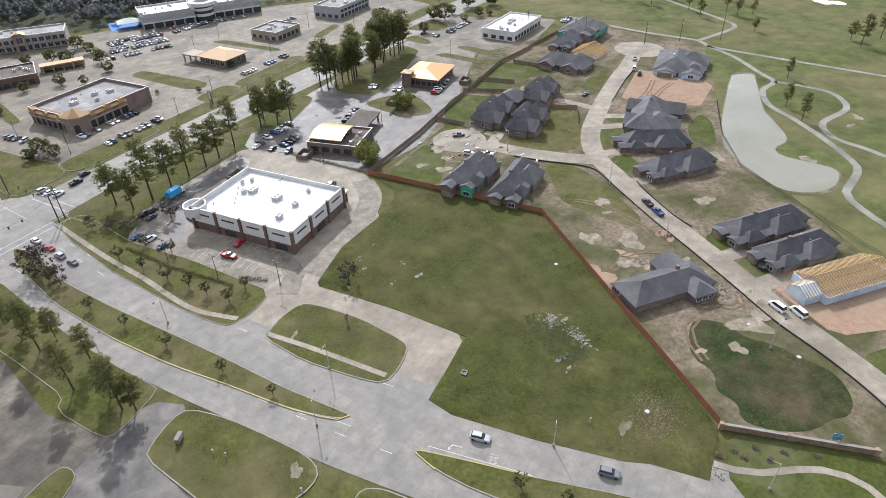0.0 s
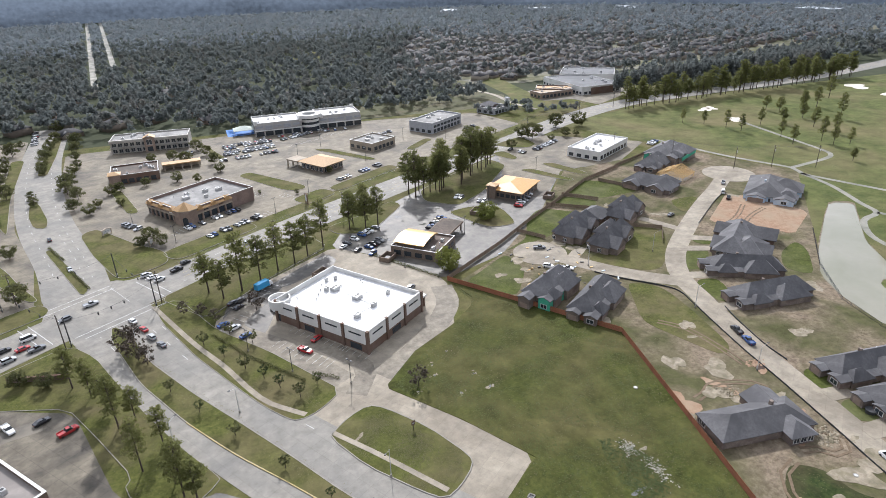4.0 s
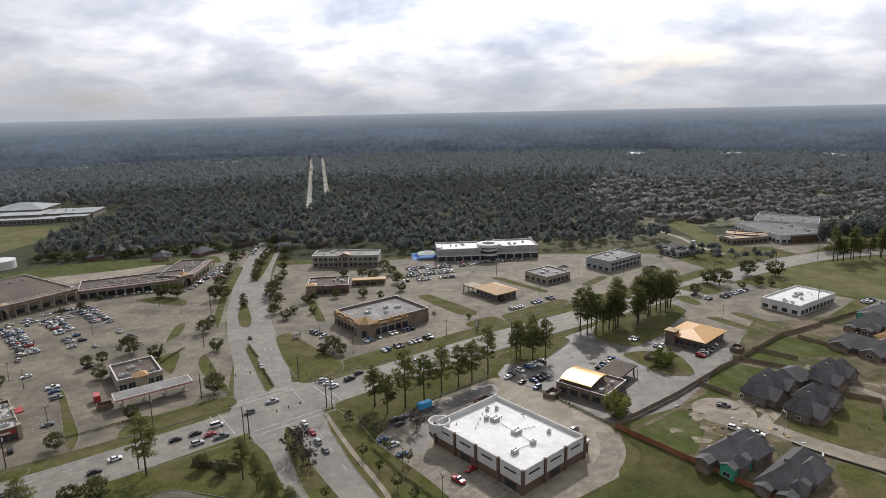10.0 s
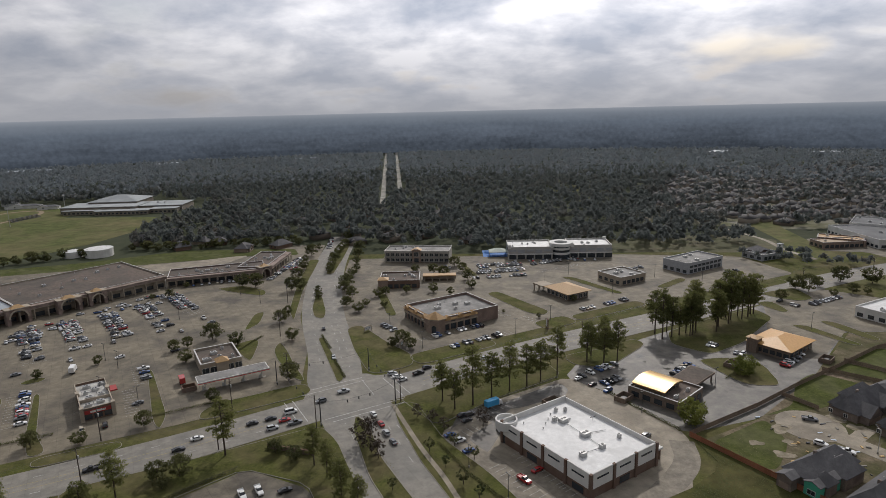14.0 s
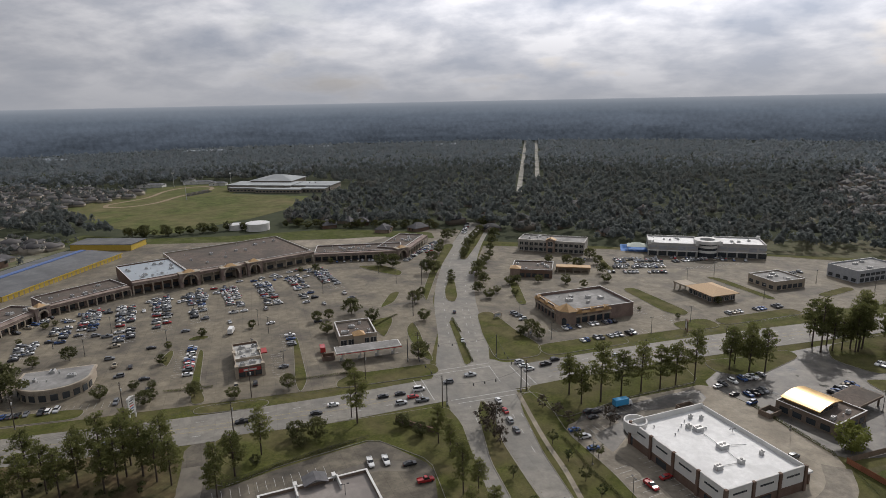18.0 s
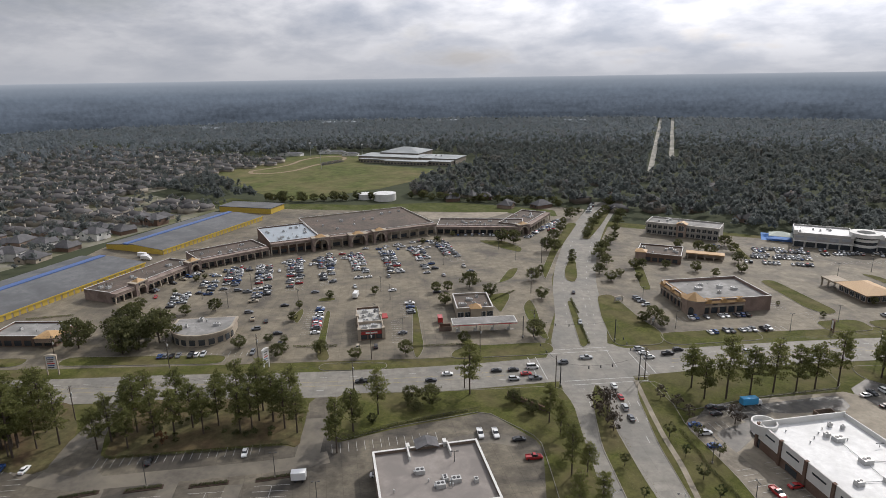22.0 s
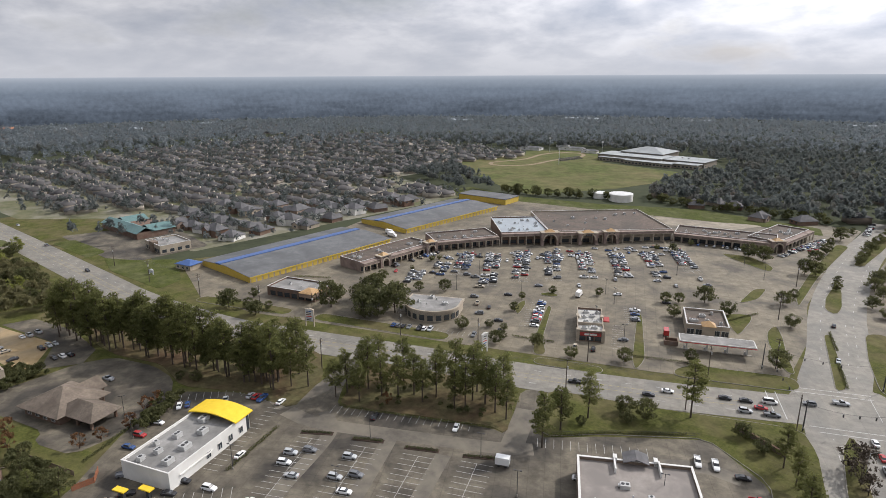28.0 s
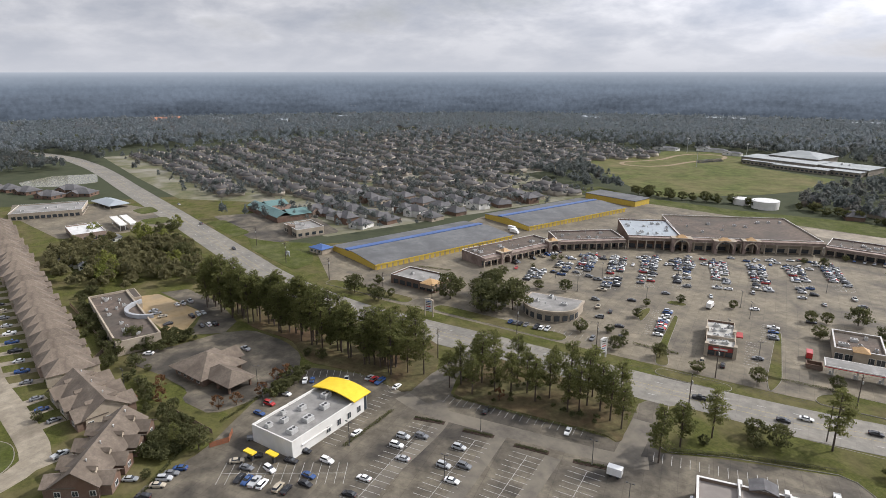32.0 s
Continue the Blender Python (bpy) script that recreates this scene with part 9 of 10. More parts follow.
for i, (pts, w) in enumerate((([(-130, 40), (-148, 66), (-166, 97), (-180, 104)], 2.6), ([(-112, 50), (-132, 84), (-150, 112)], 2.6), ([(-96, 60), (-116, 93), (-130, 118)], 2.6), ([(-190, 94), (-175, 98), (-150, 114), (-122, 133), (-112, 142)], 3.4), ([(-118, 138), (-130, 160)], 4.0), ([(-197, 92), (-196, 112), (-206, 132)], 3.6), ([(-44, 120), (-60, 100), (-80, 88), (-100, 100)], 3.0), ([(-92, 150), (-72, 172), (-58, 176)], 3.0))):
    road("worn_lane", pts, w, w, 0.034 + 0.0012 * i, OILY, "oil-darkened lane worn into the car park", "stain")
marks("store_stall_lines", stalls(17, 197, -54, 9) + stalls(31, 178, -54, 4) + stalls(9, 189, -52, 9) + stalls(-6, 204, 38, 6) + stalls(2, 220, 38, 8), 0.13, 0.045, PAINT, "white stall lines by the store")
plaza_lines = []
for x0, y0, x1, y1 in ((-285, 238, -271, 220), (-287, 262, -271, 240), (-290, 287, -262, 250), (-279, 302, -236, 250), (-268, 320, -229, 270), (-254, 334, -215, 285), (-238, 348, -203, 305), (-222, 363, -188, 320), (-208, 381, -172, 337), (-195, 398, -165, 362)):
    plaza_lines += stalls(x0, y0, math.degrees(math.atan2(y1 - y0, x1 - x0)), int(math.hypot(x1 - x0, y1 - y0) / 2.75), both=True)
for x, y, rz, n in ((-20, 309, 33, 14), (-8, 295, 33, 16), (52, 330, 123, 8), (30, 350, 123, 9), (-180, 222, 122, 12), (-146, 262, 122, 8), (-134, 232, 122, 10), (-230, 168, 30, 17), (30, 458, 18, 18), (60, 448, 28, 22), (80, 343, 30, 18)):
    plaza_lines += stalls(x, y, rz, n)
marks("plaza_stall_lines", plaza_lines, 0.12, 0.045, PAINT, "faded stall lines of the plaza car park")
# darker lanes: brown stains, with the shade near the store put into the colour
for i, (pts, w) in enumerate((([(28, 160), (14, 186), (-2, 208), (8, 224)], 4.6), ([(40, 158), (58, 170), (76, 190), (80, 206)], 4.4), ([(30, 152), (36, 166), (22, 190)], 3.4))):
    road("worn_lane", pts, w, w, 0.034 + 0.003 * i, mat("stained_shaded_concrete", (0.115, 0.098, 0.074), (0.215, 0.186, 0.142), 0.3, 0.75, 0.1, big=0.09, c3=(0.24, 0.21, 0.16), patch=0.56, mottle=(0.35, 0.4)), "lane across the store car park, stained and darkened for shade", "stain")
# sidewalks
road("sidewalk", [(-29, 237), (-21.3, 217.5), (-14, 200), (-6.6, 184.5), (0, 168), (5, 158.5), (14, 149)], 0.9, 0.9, 0.23, DRIVE, "pale concrete sidewalk", "sidewalk")
road("sidewalk", [(19.6, 138), (29.8, 123.6), (41.4, 105.8)], 0.8, 0.8, 0.25, DRIVE, "pale concrete sidewalk", "sidewalk")
slab("entrance_lawn", [(101, 48), (124, 26), (132, 10), (96, 20), (90, 37)], -0.1, 0.13, LAWN, "bright mown lawn at the estate entrance", "grass")
road("sidewalk", [(92.2, 43.5), (94.7, 40.1), (99.2, 36.4), (106.7, 32.9), (111.1, 30), (114.1, 26.3), (115.4, 22.4), (114.9, 16), (118, 4)], 0.9, 0.9, 0.17, DRIVE, "pale curved garden path", "path")
# puddles and worn mud
PR = random.Random(9)
MUD = mat("wet_mud", (0.16, 0.13, 0.095), (0.25, 0.215, 0.165), 0.9, 0.75, 0.4, big=0.4, c3=(0.12, 0.125, 0.06), patch=0.55)
PALE = mat("pale_sand", (0.22, 0.185, 0.13), (0.33, 0.285, 0.215), 0.6, 0.9, 0.3, big=0.3, c3=(0.15, 0.13, 0.08), patch=0.52, mottle=(0.5, 0.3))


def blot(name, x, y, r, material, label, category, z=0.14, squash=1.0, turn=0.0):
    n = 18
    ph = [PR.uniform(0, math.tau) for _ in range(3)]
    pts = []
    for i in range(n):
        a = math.tau * i / n
        q = r * (1 + 0.28 * math.sin(2 * a + ph[0]) + 0.2 * math.sin(3 * a + ph[1]) + 0.12 * math.sin(5 * a + ph[2]))
        u, v = q * math.cos(a), q * math.sin(a) * squash
        c, s = math.cos(turn), math.sin(turn)
        pts.append((x + u * c - v * s, y + u * s + v * c))
    return slab(name, pts, z - 0.1, z, material, label, category, rounds=0)


for x, y, r in ((55.5, 151, 1.6), (69.3, 139, 2.2), (60, 139.7, 1.5), (67.5, 147, 1.6), (48, 145.5, 1.0), (57, 157, 1.3), (64, 162, 1.1), (92, 99.5, 2.4), (86, 87, 2.2), (83.5, 82.5, 1.6)):
    for k in range(4):
        a, d = PR.uniform(0, math.tau), r * PR.uniform(0.3, 1.7)
        u, v = x + d * math.cos(a), y + 0.6 * d * math.sin(a)
        blot("mud_patch", u, v, r * PR.uniform(0.16, 0.40), PALE if k % 2 else MUD, "worn muddy patch in the field grass", "mud", 0.13 + 0.002 * k, PR.uniform(0.35, 0.8), PR.uniform(0, 3))
    blot("puddle", x, y, r * 0.30, PUDDLE, "small shallow puddle in the grass", "puddle", 0.145, 0.55, PR.uniform(0, 3))
for i in range(16):
    blot("puddle", 70 + PR.uniform(-14, 46), 262 + PR.uniform(-12, 26), PR.uniform(0.8, 2.6), PUDDLE, "shallow rain puddle on the worn asphalt", "puddle", 0.034 + 0.001 * (i % 5), PR.uniform(0.25, 0.7), PR.uniform(0, 3))
for i in range(26):
    blot("sand_patch", PR.uniform(108, 150), PR.uniform(60, 170), PR.uniform(1.5, 5), PALE if i % 3 else CLAY, "churned pale sand on the plots", "sand", 0.10 + 0.004 * (i % 5), PR.uniform(0.4, 1), PR.uniform(0, 3))
for i in range(14):
    blot("sand_patch", PR.uniform(165, 300), PR.uniform(100, 180) if i % 2 else PR.uniform(180, 260), PR.uniform(2, 5), PALE, "churned pale sand on the plots", "sand", 0.085, PR.uniform(0.4, 1), PR.uniform(0, 3))
for x, y, r in ((120, 214, 5), (112, 196, 4), (124, 190, 4.5), (118, 204, 3), (148, 214, 4), (145, 222, 5), (106, 204, 3)):
    blot("rubble_patch", x, y, r * 0.7, PALE, "broken pale rubble on the plot", "rubble", 0.135)
for x, y in ((94.8, 44.2), (98.6, 43.1), (99.1, 40.7), (103.4, 41.2), (103.5, 37.4), (107.8, 37.1), (113.2, 32.7)):
    blot("mulch_bed", x, y, 0.8, MULCH, "round dark mulch bed", "flower bed", 0.17)
    plant(SHRUBS, x, y, 0.8, 0.17)
for x, y, r, in ((598, 412, 11), (593, 371, 11), (630, 377, 10), (480, 266, 9), (397, 365, 6), (402, 402, 6), (410, 404, 5)):
    blot("sand_bunker", x, y, r, mat("bunker_sand", (0.55, 0.50, 0.42), (0.66, 0.61, 0.53), 0.5, 0.9), "pale sand bunker on the golf course", "bunker", 0.09)


# ---- fences, walls, hedges ----
def fence(pts, label, material, h=1.9, kind="board", step=2.4, z=0.1):
    """Panels end to end, each with a post, rails and boards."""
    step = step if kind == "board" else 4.8
    key = ("fence_panel", material.name, h, kind)
    def make(bm):
        if kind == "board":
            n = 12
            for i in range(n):
                w = step / n
                box(bm, i * w + 0.01, (i + 1) * w - 0.012, -0.012 - 0.014 * (i % 2), 0.012, 0.03, h + 0.02 * (i % 3))
            for zz in (0.35, h - 0.3):
                box(bm, 0, step, 0.013, 0.07, zz - 0.05, zz + 0.05)
            box(bm, -0.06, 0.06, 0.013, 0.13, 0, h + 0.1)
        else:
            for i in range(16):
                box(bm, i * step / 16, i * step / 16 + 0.03, -0.015, 0.015, 0.08, h)
            for zz in (0.2, h - 0.15):
                box(bm, 0, step, -0.02, 0.02, zz - 0.02, zz + 0.02)
            box(bm, -0.04, 0.04, -0.04, 0.04, 0, h + 0.1)
        return material
    me = shared(key, make)
    a = Vector(pts[0])
    f = thing("fence", a.x, a.y, z, 0, label, "fence", kind="structure")
    for a, b in zip(pts, pts[1:]):
        a, b = Vector(a), Vector(b)
        n = max(1, round((b - a).length / step))
        k = (b - a).length / n
        ang = math.degrees(math.atan2(b.y - a.y, b.x - a.x))
        for i in range(n):
            p = a + (b - a) * i / n - Vector(pts[0])
            piece("fence_panel", me, f, p.x, p.y, 0, ang, (k / step, 1, 1))
    return f


fence([(84, 209), (124.8, 147.4), (102, 50.2)], "long reddish cedar board fence round the field", FENCE, 2.1)
fence([(84, 209), (96, 216.5), (120, 231.5), (145, 249.5), (173, 268), (205, 290), (238, 303)], "brown wooden fence behind the bank", WOODFENCE, 2.1)
fence([(134, 241), (142, 228)], "weathered wooden yard fence", WOODFENCE)
fence([(164.6, 265.4), (183.7, 250)], "weathered wooden yard fence", WOODFENCE)
fence([(180.4, 275.2), (194, 260)], "weathered wooden yard fence", WOODFENCE)
fence([(213, 287.5), (224, 266)], "weathered wooden yard fence", WOODFENCE)
fence([(186, 224), (198.6, 214.5), (188, 201)], "weathered wooden yard fence", WOODFENCE)
fence([(238, 305), (281, 322), (296, 330)], "weathered wooden yard fence", WOODFENCE)
fence([(200, 66), (206, 100), (214, 132), (232, 156), (262, 184)], "thin black metal fence by the pond", DARK, 1.4, "rail")
fence([(-6, 216), (12, 238), (44, 261)], "black metal fence along the pines", DARK, 1.5, "rail")
fence([(-114, 152), (-102, 167), (-78, 190)], "black metal fence above the car park", DARK, 1.3, "rail")
fence([(-192, 23.6), (-192, 29.8), (-197.4, 32.2)], "orange wooden bin enclosure", FENCE, 2.0)
fence([(-219.5, 17.2), (-199.8, 26)], "weathered wooden yard fence", WOODFENCE)
fence([(-365, -15.5), (-295, -1), (-284, -7)], "weathered wooden yard fence", WOODFENCE)


def stone_wall():
    """A low entrance wall of coursed rubble blocks."""
    a, b = Vector((101.3, 49.2)), Vector((124.6, 26.4))
    w = thing("stone_wall", a.x, a.y, 0.1, math.degrees(math.atan2(b.y - a.y, b.x - a.x)), "low brown rubble wall at the estate entrance", "wall", kind="structure")
    L = (b - a).length
    slot(w, 0, L, -0.22, 0.22, 0, 1.7, mat("mortar", (0.25, 0.22, 0.19), (0.32, 0.28, 0.24), 1, 0.9, coords="obj"), "core")
    r = random.Random(3)
    def block(bm):
        v = box(bm, -0.5, 0.5, -0.5, 0.5, -0.5, 0.5)
        for q in v:
            q.co += Vector((r.uniform(-0.08, 0.08), r.uniform(-0.05, 0.05), r.uniform(-0.08, 0.08)))
        return STONE
    me = [shared(("stone", i), block) for i in range(4)]
    for j in range(4):
        x = -0.1 - 0.3 * (j % 2)
        while x < L:
            l = r.uniform(0.6, 1.2)
            piece("stone", me[r.randrange(4)], w, x + l / 2, 0, 0.2 + 0.42 * j, 0, (l - 0.04, 0.56, 0.38))
            x += l
    slot(w, -0.1, L + 0.1, -0.36, 0.36, 1.72, 1.84, KERB, "coping")
    for x in (0, L * 0.45, L):
        slot(w, x - 0.45, x + 0.45, -0.45, 0.45, 0, 2.1, STONE, "pier")


stone_wall()


def hedge(p, q, label, h=0.9, w=1.4, leaf=None, mulch=True):
    a, b = Vector(p), Vector(q)
    t = thing("hedge", a.x, a.y, 0.05, math.degrees(math.atan2(b.y - a.y, b.x - a.x)), label, "hedge", "hedges")
    L = (b - a).length
    rng = np.random.default_rng(int(abs(a.x * 7 + a.y)))
    n = max(3, int(L / 0.9))
    cen = [((i + 0.5) * L / n, rng.uniform(-0.2, 0.2), h * 0.5) for i in range(n)]
    v, f = leaf_cloud(rng, cen, [w * 0.5] * n, 34, 0.2, h / w)
    new("leaves", arrays("leaves", v, f, leaf or SCRUB)).parent = t
    if mulch:
        slot(t, -0.4, L + 0.4, -w * 0.7, w * 0.7, -0.1, 0.12, MULCH, "bed")
    return t


for p, q in (((-173.4, 90.8), (-165.4, 97.9)), ((-158, 101.7), (-149.6, 108)), ((-141.7, 111.6), (-132.7, 118)), ((-125, 122.5), (-116.8, 129.2))):
    hedge(p, q, "bed of clipped shrubs at a parking row end")
for p, q in (((-9, 206), (2, 186)), ((2, 186), (17, 165)), ((20, 168), (27, 162)), ((-179.5, 110), (-153.6, 125.6)), ((-153.6, 125.6), (-130, 141)), ((-113, 152), (-101, 168)), ((-101, 168), (-82, 187)), ((62, 248), (82, 213)), ((-300, 130), (-282, 138)), ((-330, 176), (-312, 190)), ((-178, 206), (-160, 215)), ((-128, 228), (-104, 242)), ((-116, 300), (-110, 320)), ((118, 258), (136, 274)), ((-66, 292), (-54, 264)), ((-77, 320), (-68, 300)), ((-170, 62), (-182, 86)), ((-226, 60), (-206, 30)), ((-204, 22), (-178, 2))):
    hedge(p, q, "dark clipped hedge beside the car park", 1.1, 1.6, OAK_LEAF, False)


# ---- poles, lamps, signs ----
def utility_pole():
    t = thing("utility_pole", 0, 0, 0, 0, "tall brown wooden utility pole", "pole", "utility poles")
    bm = bmesh.new()
    drum(bm, 0, 0, -0.1, 14, 0.22, 0.14, 8)
    part("pole", bm, POLE, t)
    for z in (13.2, 12.0):
        slot(t, -0.08, 0.08, -1.4, 1.4, z, z + 0.16, POLE, "crossarm")
    for y in (-1.2, 0, 1.2):
        slot(t, -0.05, 0.05, y - 0.05, y + 0.05, 13.36, 13.6, STEEL, "insulator")
    bm = bmesh.new()
    drum(bm, 0.35, 0, 10.2, 11.3, 0.28, 0.28, 10)
    part("transformer", bm, STEEL, t)
    return t


def light_pole(two):
    t = thing("lot_lamp" if two else "street_lamp", 0, 0, 0, 0, "dark double-headed parking lot lamp" if two else "grey street lamp with a curved arm", "lamp", "lamps")
    bm = bmesh.new()
    drum(bm, 0, 0, 0.7, 9.0, 0.12, 0.08, 8)
    part("pole", bm, DARK if two else STEEL, t)
    bm = bmesh.new()
    drum(bm, 0, 0, -0.1, 0.7, 0.3, 0.3, 10)
    part("base", bm, KERB, t)
    for s in ((1, -1) if two else (1,)):
        bm = bmesh.new()
        rod(bm, (0, 0, 8.8), (s * (0.9 if two else 2.4), 0, 9.0 if two else 9.6), 0.05, 0.05)
        part("arm", bm, DARK if two else STEEL, t)
        k = 0.9 if two else 2.4
        slot(t, s * k - 0.35, s * k + 0.35, -0.2, 0.2, 8.9 if two else 9.5, 9.1 if two else 9.7, DARK, "lamp_head")
    return t


PROTO = {"pole": utility_pole(), "two": light_pole(True), "one": light_pole(False)}
SET = set()


def stand(kind, x, y, rz, z=0.0, s=1.0):
    src = PROTO[kind]
    m = pose(x, y, z, 0, 0, rz)
    if kind in SET:
        ob = copy_thing(src, m)
    else:
        SET.add(kind)
        ob = src
    ob.matrix_basis = m @ Matrix.Diagonal((s, s, s, 1))
    return ob


NEAR_LINE = [(-268, 90), (-211, 122), (-168, 150), (-128, 181), (-90, 203), (-57, 218)]
FAR_LINE = [(-430, 100), (-380, 106), (-333, 118), (-292, 134), (-262, 148), (-214, 167), (-181, 186), (-138, 210), (-96, 234), (-80, 262), (-100, 320), (-112, 380), (-120, 440)]
EAST_LINE = [(-26, 240), (24, 273), (62, 298), (108, 331), (158, 357), (184, 370), (226, 396), (290, 424), (340, 446), (400, 452)]
GOLF_LINE = [(255, 330), (278, 300), (300, 270), (322, 262), (345, 250)]
for line in (NEAR_LINE, FAR_LINE, EAST_LINE, GOLF_LINE):
    for i, p in enumerate(line):
        q = line[min(i + 1, len(line) - 1)]
        o = line[max(i - 1, 0)]
        stand("pole", *p, math.degrees(math.atan2(q[1] - o[1], q[0] - o[0])))
    for k, off in enumerate((-1.2, 0.0, 1.2)):
        side = sides([Vector(p) for p in line], off)
        bm = bmesh.new()
        for a, b in zip(side, side[1:]):
            pts = [(a.x + (b.x - a.x) * t, a.y + (b.y - a.y) * t, 13.6 - 3.2 * t * (1 - t)) for t in np.linspace(0, 1, 8)]
            for c, d in zip(pts, pts[1:]):
                rod(bm, c, d, 0.022, 0.022, 3)
        tagged(part("power_line", bm, DARK), "thin black overhead power line", "cable", "power lines")
for x, y, rz in ((-249, 2.5, 20), (-209.6, 46, 60), (-169.8, 64, 30), (-138, 82, 30), (-154, 106, 30), (-120.7, 126, 30), (-225.6, 48, 60), (-210.7, 251, -30), (-181, 289, -30), (-138, 238.6, 30), (-325, 220, 0), (-268, 237, -30), (-243.5, 232, -30), (-254.5, 262, -30), (-169, 279, -30), (-160.5, 249, -30), (-214, 167, 30), (-200, 330, -30), (-170, 350, -30), (-230, 300, -30), (-150, 400, -30), (-130, 380, -30), (-190, 385, -30), (-40, 330, 30), (30, 318, 30), (52, 340, 30), (-20, 300, 30), (60, 420, 30), (100, 390, 30), (80, 440, 30), (20, 440, 30), (-30, 430, 30), (140, 430, 30), (170, 420, 30), (48, 208, 30), (72, 228, 30), (110, 250, 30), (140, 285, 30), (190, 320, 30), (2, 190, 120), (14, 172, 120), (30, 158, 120), (-70, 150, 30), (-100, 120, 30), (-60, 112, 30)):
    stand("two", x, y, rz, 0.03)
for x, y, rz in ((29.7, 116, 230), (64.8, 65.7, 225), (-22, 150, 40), (97, 33, 130), (-4, 158, 225), (-33, 205, 30), (20, 100, 50), (134, 60, 0), (150, 112, 0), (160, 150, 0), (178, 196, 0), (144, 196, 90)):
    stand("one", x, y, rz, 0.1)


def signals():
    """Four strain poles with wires and hanging heads."""
    posts = [(-55.5, 219.5), (-84, 258), (-28, 238), (-44, 272)]
    for x, y in posts:
        t = thing("signal_pole", x, y, 0, 0, "tall dark traffic signal strain pole", "traffic signal", "signal poles")
        bm = bmesh.new()
        drum(bm, 0, 0, -0.1, 11.5, 0.25, 0.18, 8)
        part("pole", bm, DARK, t)
        slot(t, -0.3, 0.3, -0.2, 0.2, 0.9, 1.8, STEEL, "cabinet")
    for (x0, y0), (x1, y1) in ((posts[0], posts[1]), (posts[1], posts[3]), (posts[3], posts[2]), (posts[2], posts[0])):
        t = thing("signal_span", (x0 + x1) / 2, (y0 + y1) / 2, 0, math.degrees(math.atan2(y1 - y0, x1 - x0)), "span wire with dark traffic lights", "traffic signal", "signal spans")
        L = math.hypot(x1 - x0, y1 - y0) / 2
        bm = bmesh.new()
        for i in range(8):
            a, b = -1 + i / 4, -1 + (i + 1) / 4
            rod(bm, (a * L, 0, 8 + 2.6 * a * a), (b * L, 0, 8 + 2.6 * b * b), 0.04, 0.04, 4)
        bmesh.ops.remove_doubles(bm, verts=bm.verts, dist=0.03)
        part("wire", bm, DARK, t)
        for x in (-L * 0.3, 0, L * 0.3):
            slot(t, x - 0.2, x + 0.2, -0.15, 0.15, 6.9, 8.0, DARK, "signal_head")


signals()


def pylon(x, y, rz, w, h, material, label, bars=4):
    t = thing("pylon_sign", x, y, 0, rz, label, "sign", "signs")
    slot(t, -w / 2, -w / 2 + 0.4, -0.3, 0.3, -0.1, h, material, "post")
    slot(t, w / 2 - 0.4, w / 2, -0.3, 0.3, -0.1, h, material, "post")
    slot(t, -w / 2 + 0.4, w / 2 - 0.4, -0.22, 0.22, h * 0.3, h - 0.1, mat("sign_face", (0.6, 0.6, 0.58), (0.7, 0.7, 0.68), 1, 0.5, coords="obj"), "face")
    for i in range(bars):
        z = h * 0.36 + i * h * 0.6 / bars
        slot(t, -w * 0.32, w * (0.2 + 0.04 * (i % 3)), -0.26, -0.225, z, z + h * 0.05, (DARK, BLUE_ROOF, MATS["red_stripe"], BRICK)[i % 4], "lettering_bar")
    bm = bmesh.new()
    gable(bm, -w / 2, w / 2, -0.4, 0.4, h, 0.6, 0.1)
    part("cap", bm, material, t)
    return t


pylon(-254.6, 142, 30, 5, 9, STUCCO, "cream two-post plaza sign with lettering bars", 6)
pylon(-174.8, 184, 90, 3.6, 9, WHITE_WALL, "white tall plaza sign with lettering bars", 5)
pylon(48, 325, 100, 3.2, 6, BRICK, "brown pylon sign beside the road", 3)
pylon(-31, 302, 60, 3, 3.2, STUCCO, "low cream monument sign", 2)
pylon(-52, 326, 40, 5, 3, STUCCO, "low cream gateway sign", 2)
pylon(-396, 112, 20, 4, 3, GREY_WALL, "low grey storage sign", 2)
t = thing("brick_sign", -9.4, 113, 0.2, 55, "small grey stone monument sign", "sign", "signs")
slot(t, -1.2, 1.2, -0.45, 0.45, -0.05, 1.5, STONE, "body")
slot(t, -1.35, 1.35, -0.55, 0.55, 1.5, 1.68, KERB, "cap")
slot(t, -0.9, 0.9, -0.5, -0.45, 0.5, 1.2, GREY_WALL, "plaque")
t = thing("notice_board", 40.9, 130.3, 0.2, 20, "small brown roadside notice on a post", "sign", "signs")
slot(t, -0.08, 0.08, -0.08, 0.08, -0.05, 1.4, POLE, "post")
slot(t, -0.6, 0.6, -0.05, 0.05, 1.4, 3.0, BRICK, "board")
slot(t, -0.4, 0.4, -0.07, -0.05, 2.0, 2.3, PAINT, "lettering_bar")
t = thing("estate_sign", 120, 33, 0.1, -40, "leaning blue estate sign on two posts", "sign", "signs")
for x in (-0.8, 0.8):
    slot(t, x - 0.08, x + 0.08, -0.08, 0.08, -0.05, 3.2, FRAME, "post")
slot(t, -1.0, 1.0, -0.14, -0.08, 1.3, 3.2, mat("sign_blue", (0.05, 0.22, 0.42), (0.07, 0.28, 0.5), 1, 0.5, coords="obj"), "board")
slot(t, -0.6, 0.6, -0.16, -0.14, 2.3, 2.6, PAINT, "lettering_bar")


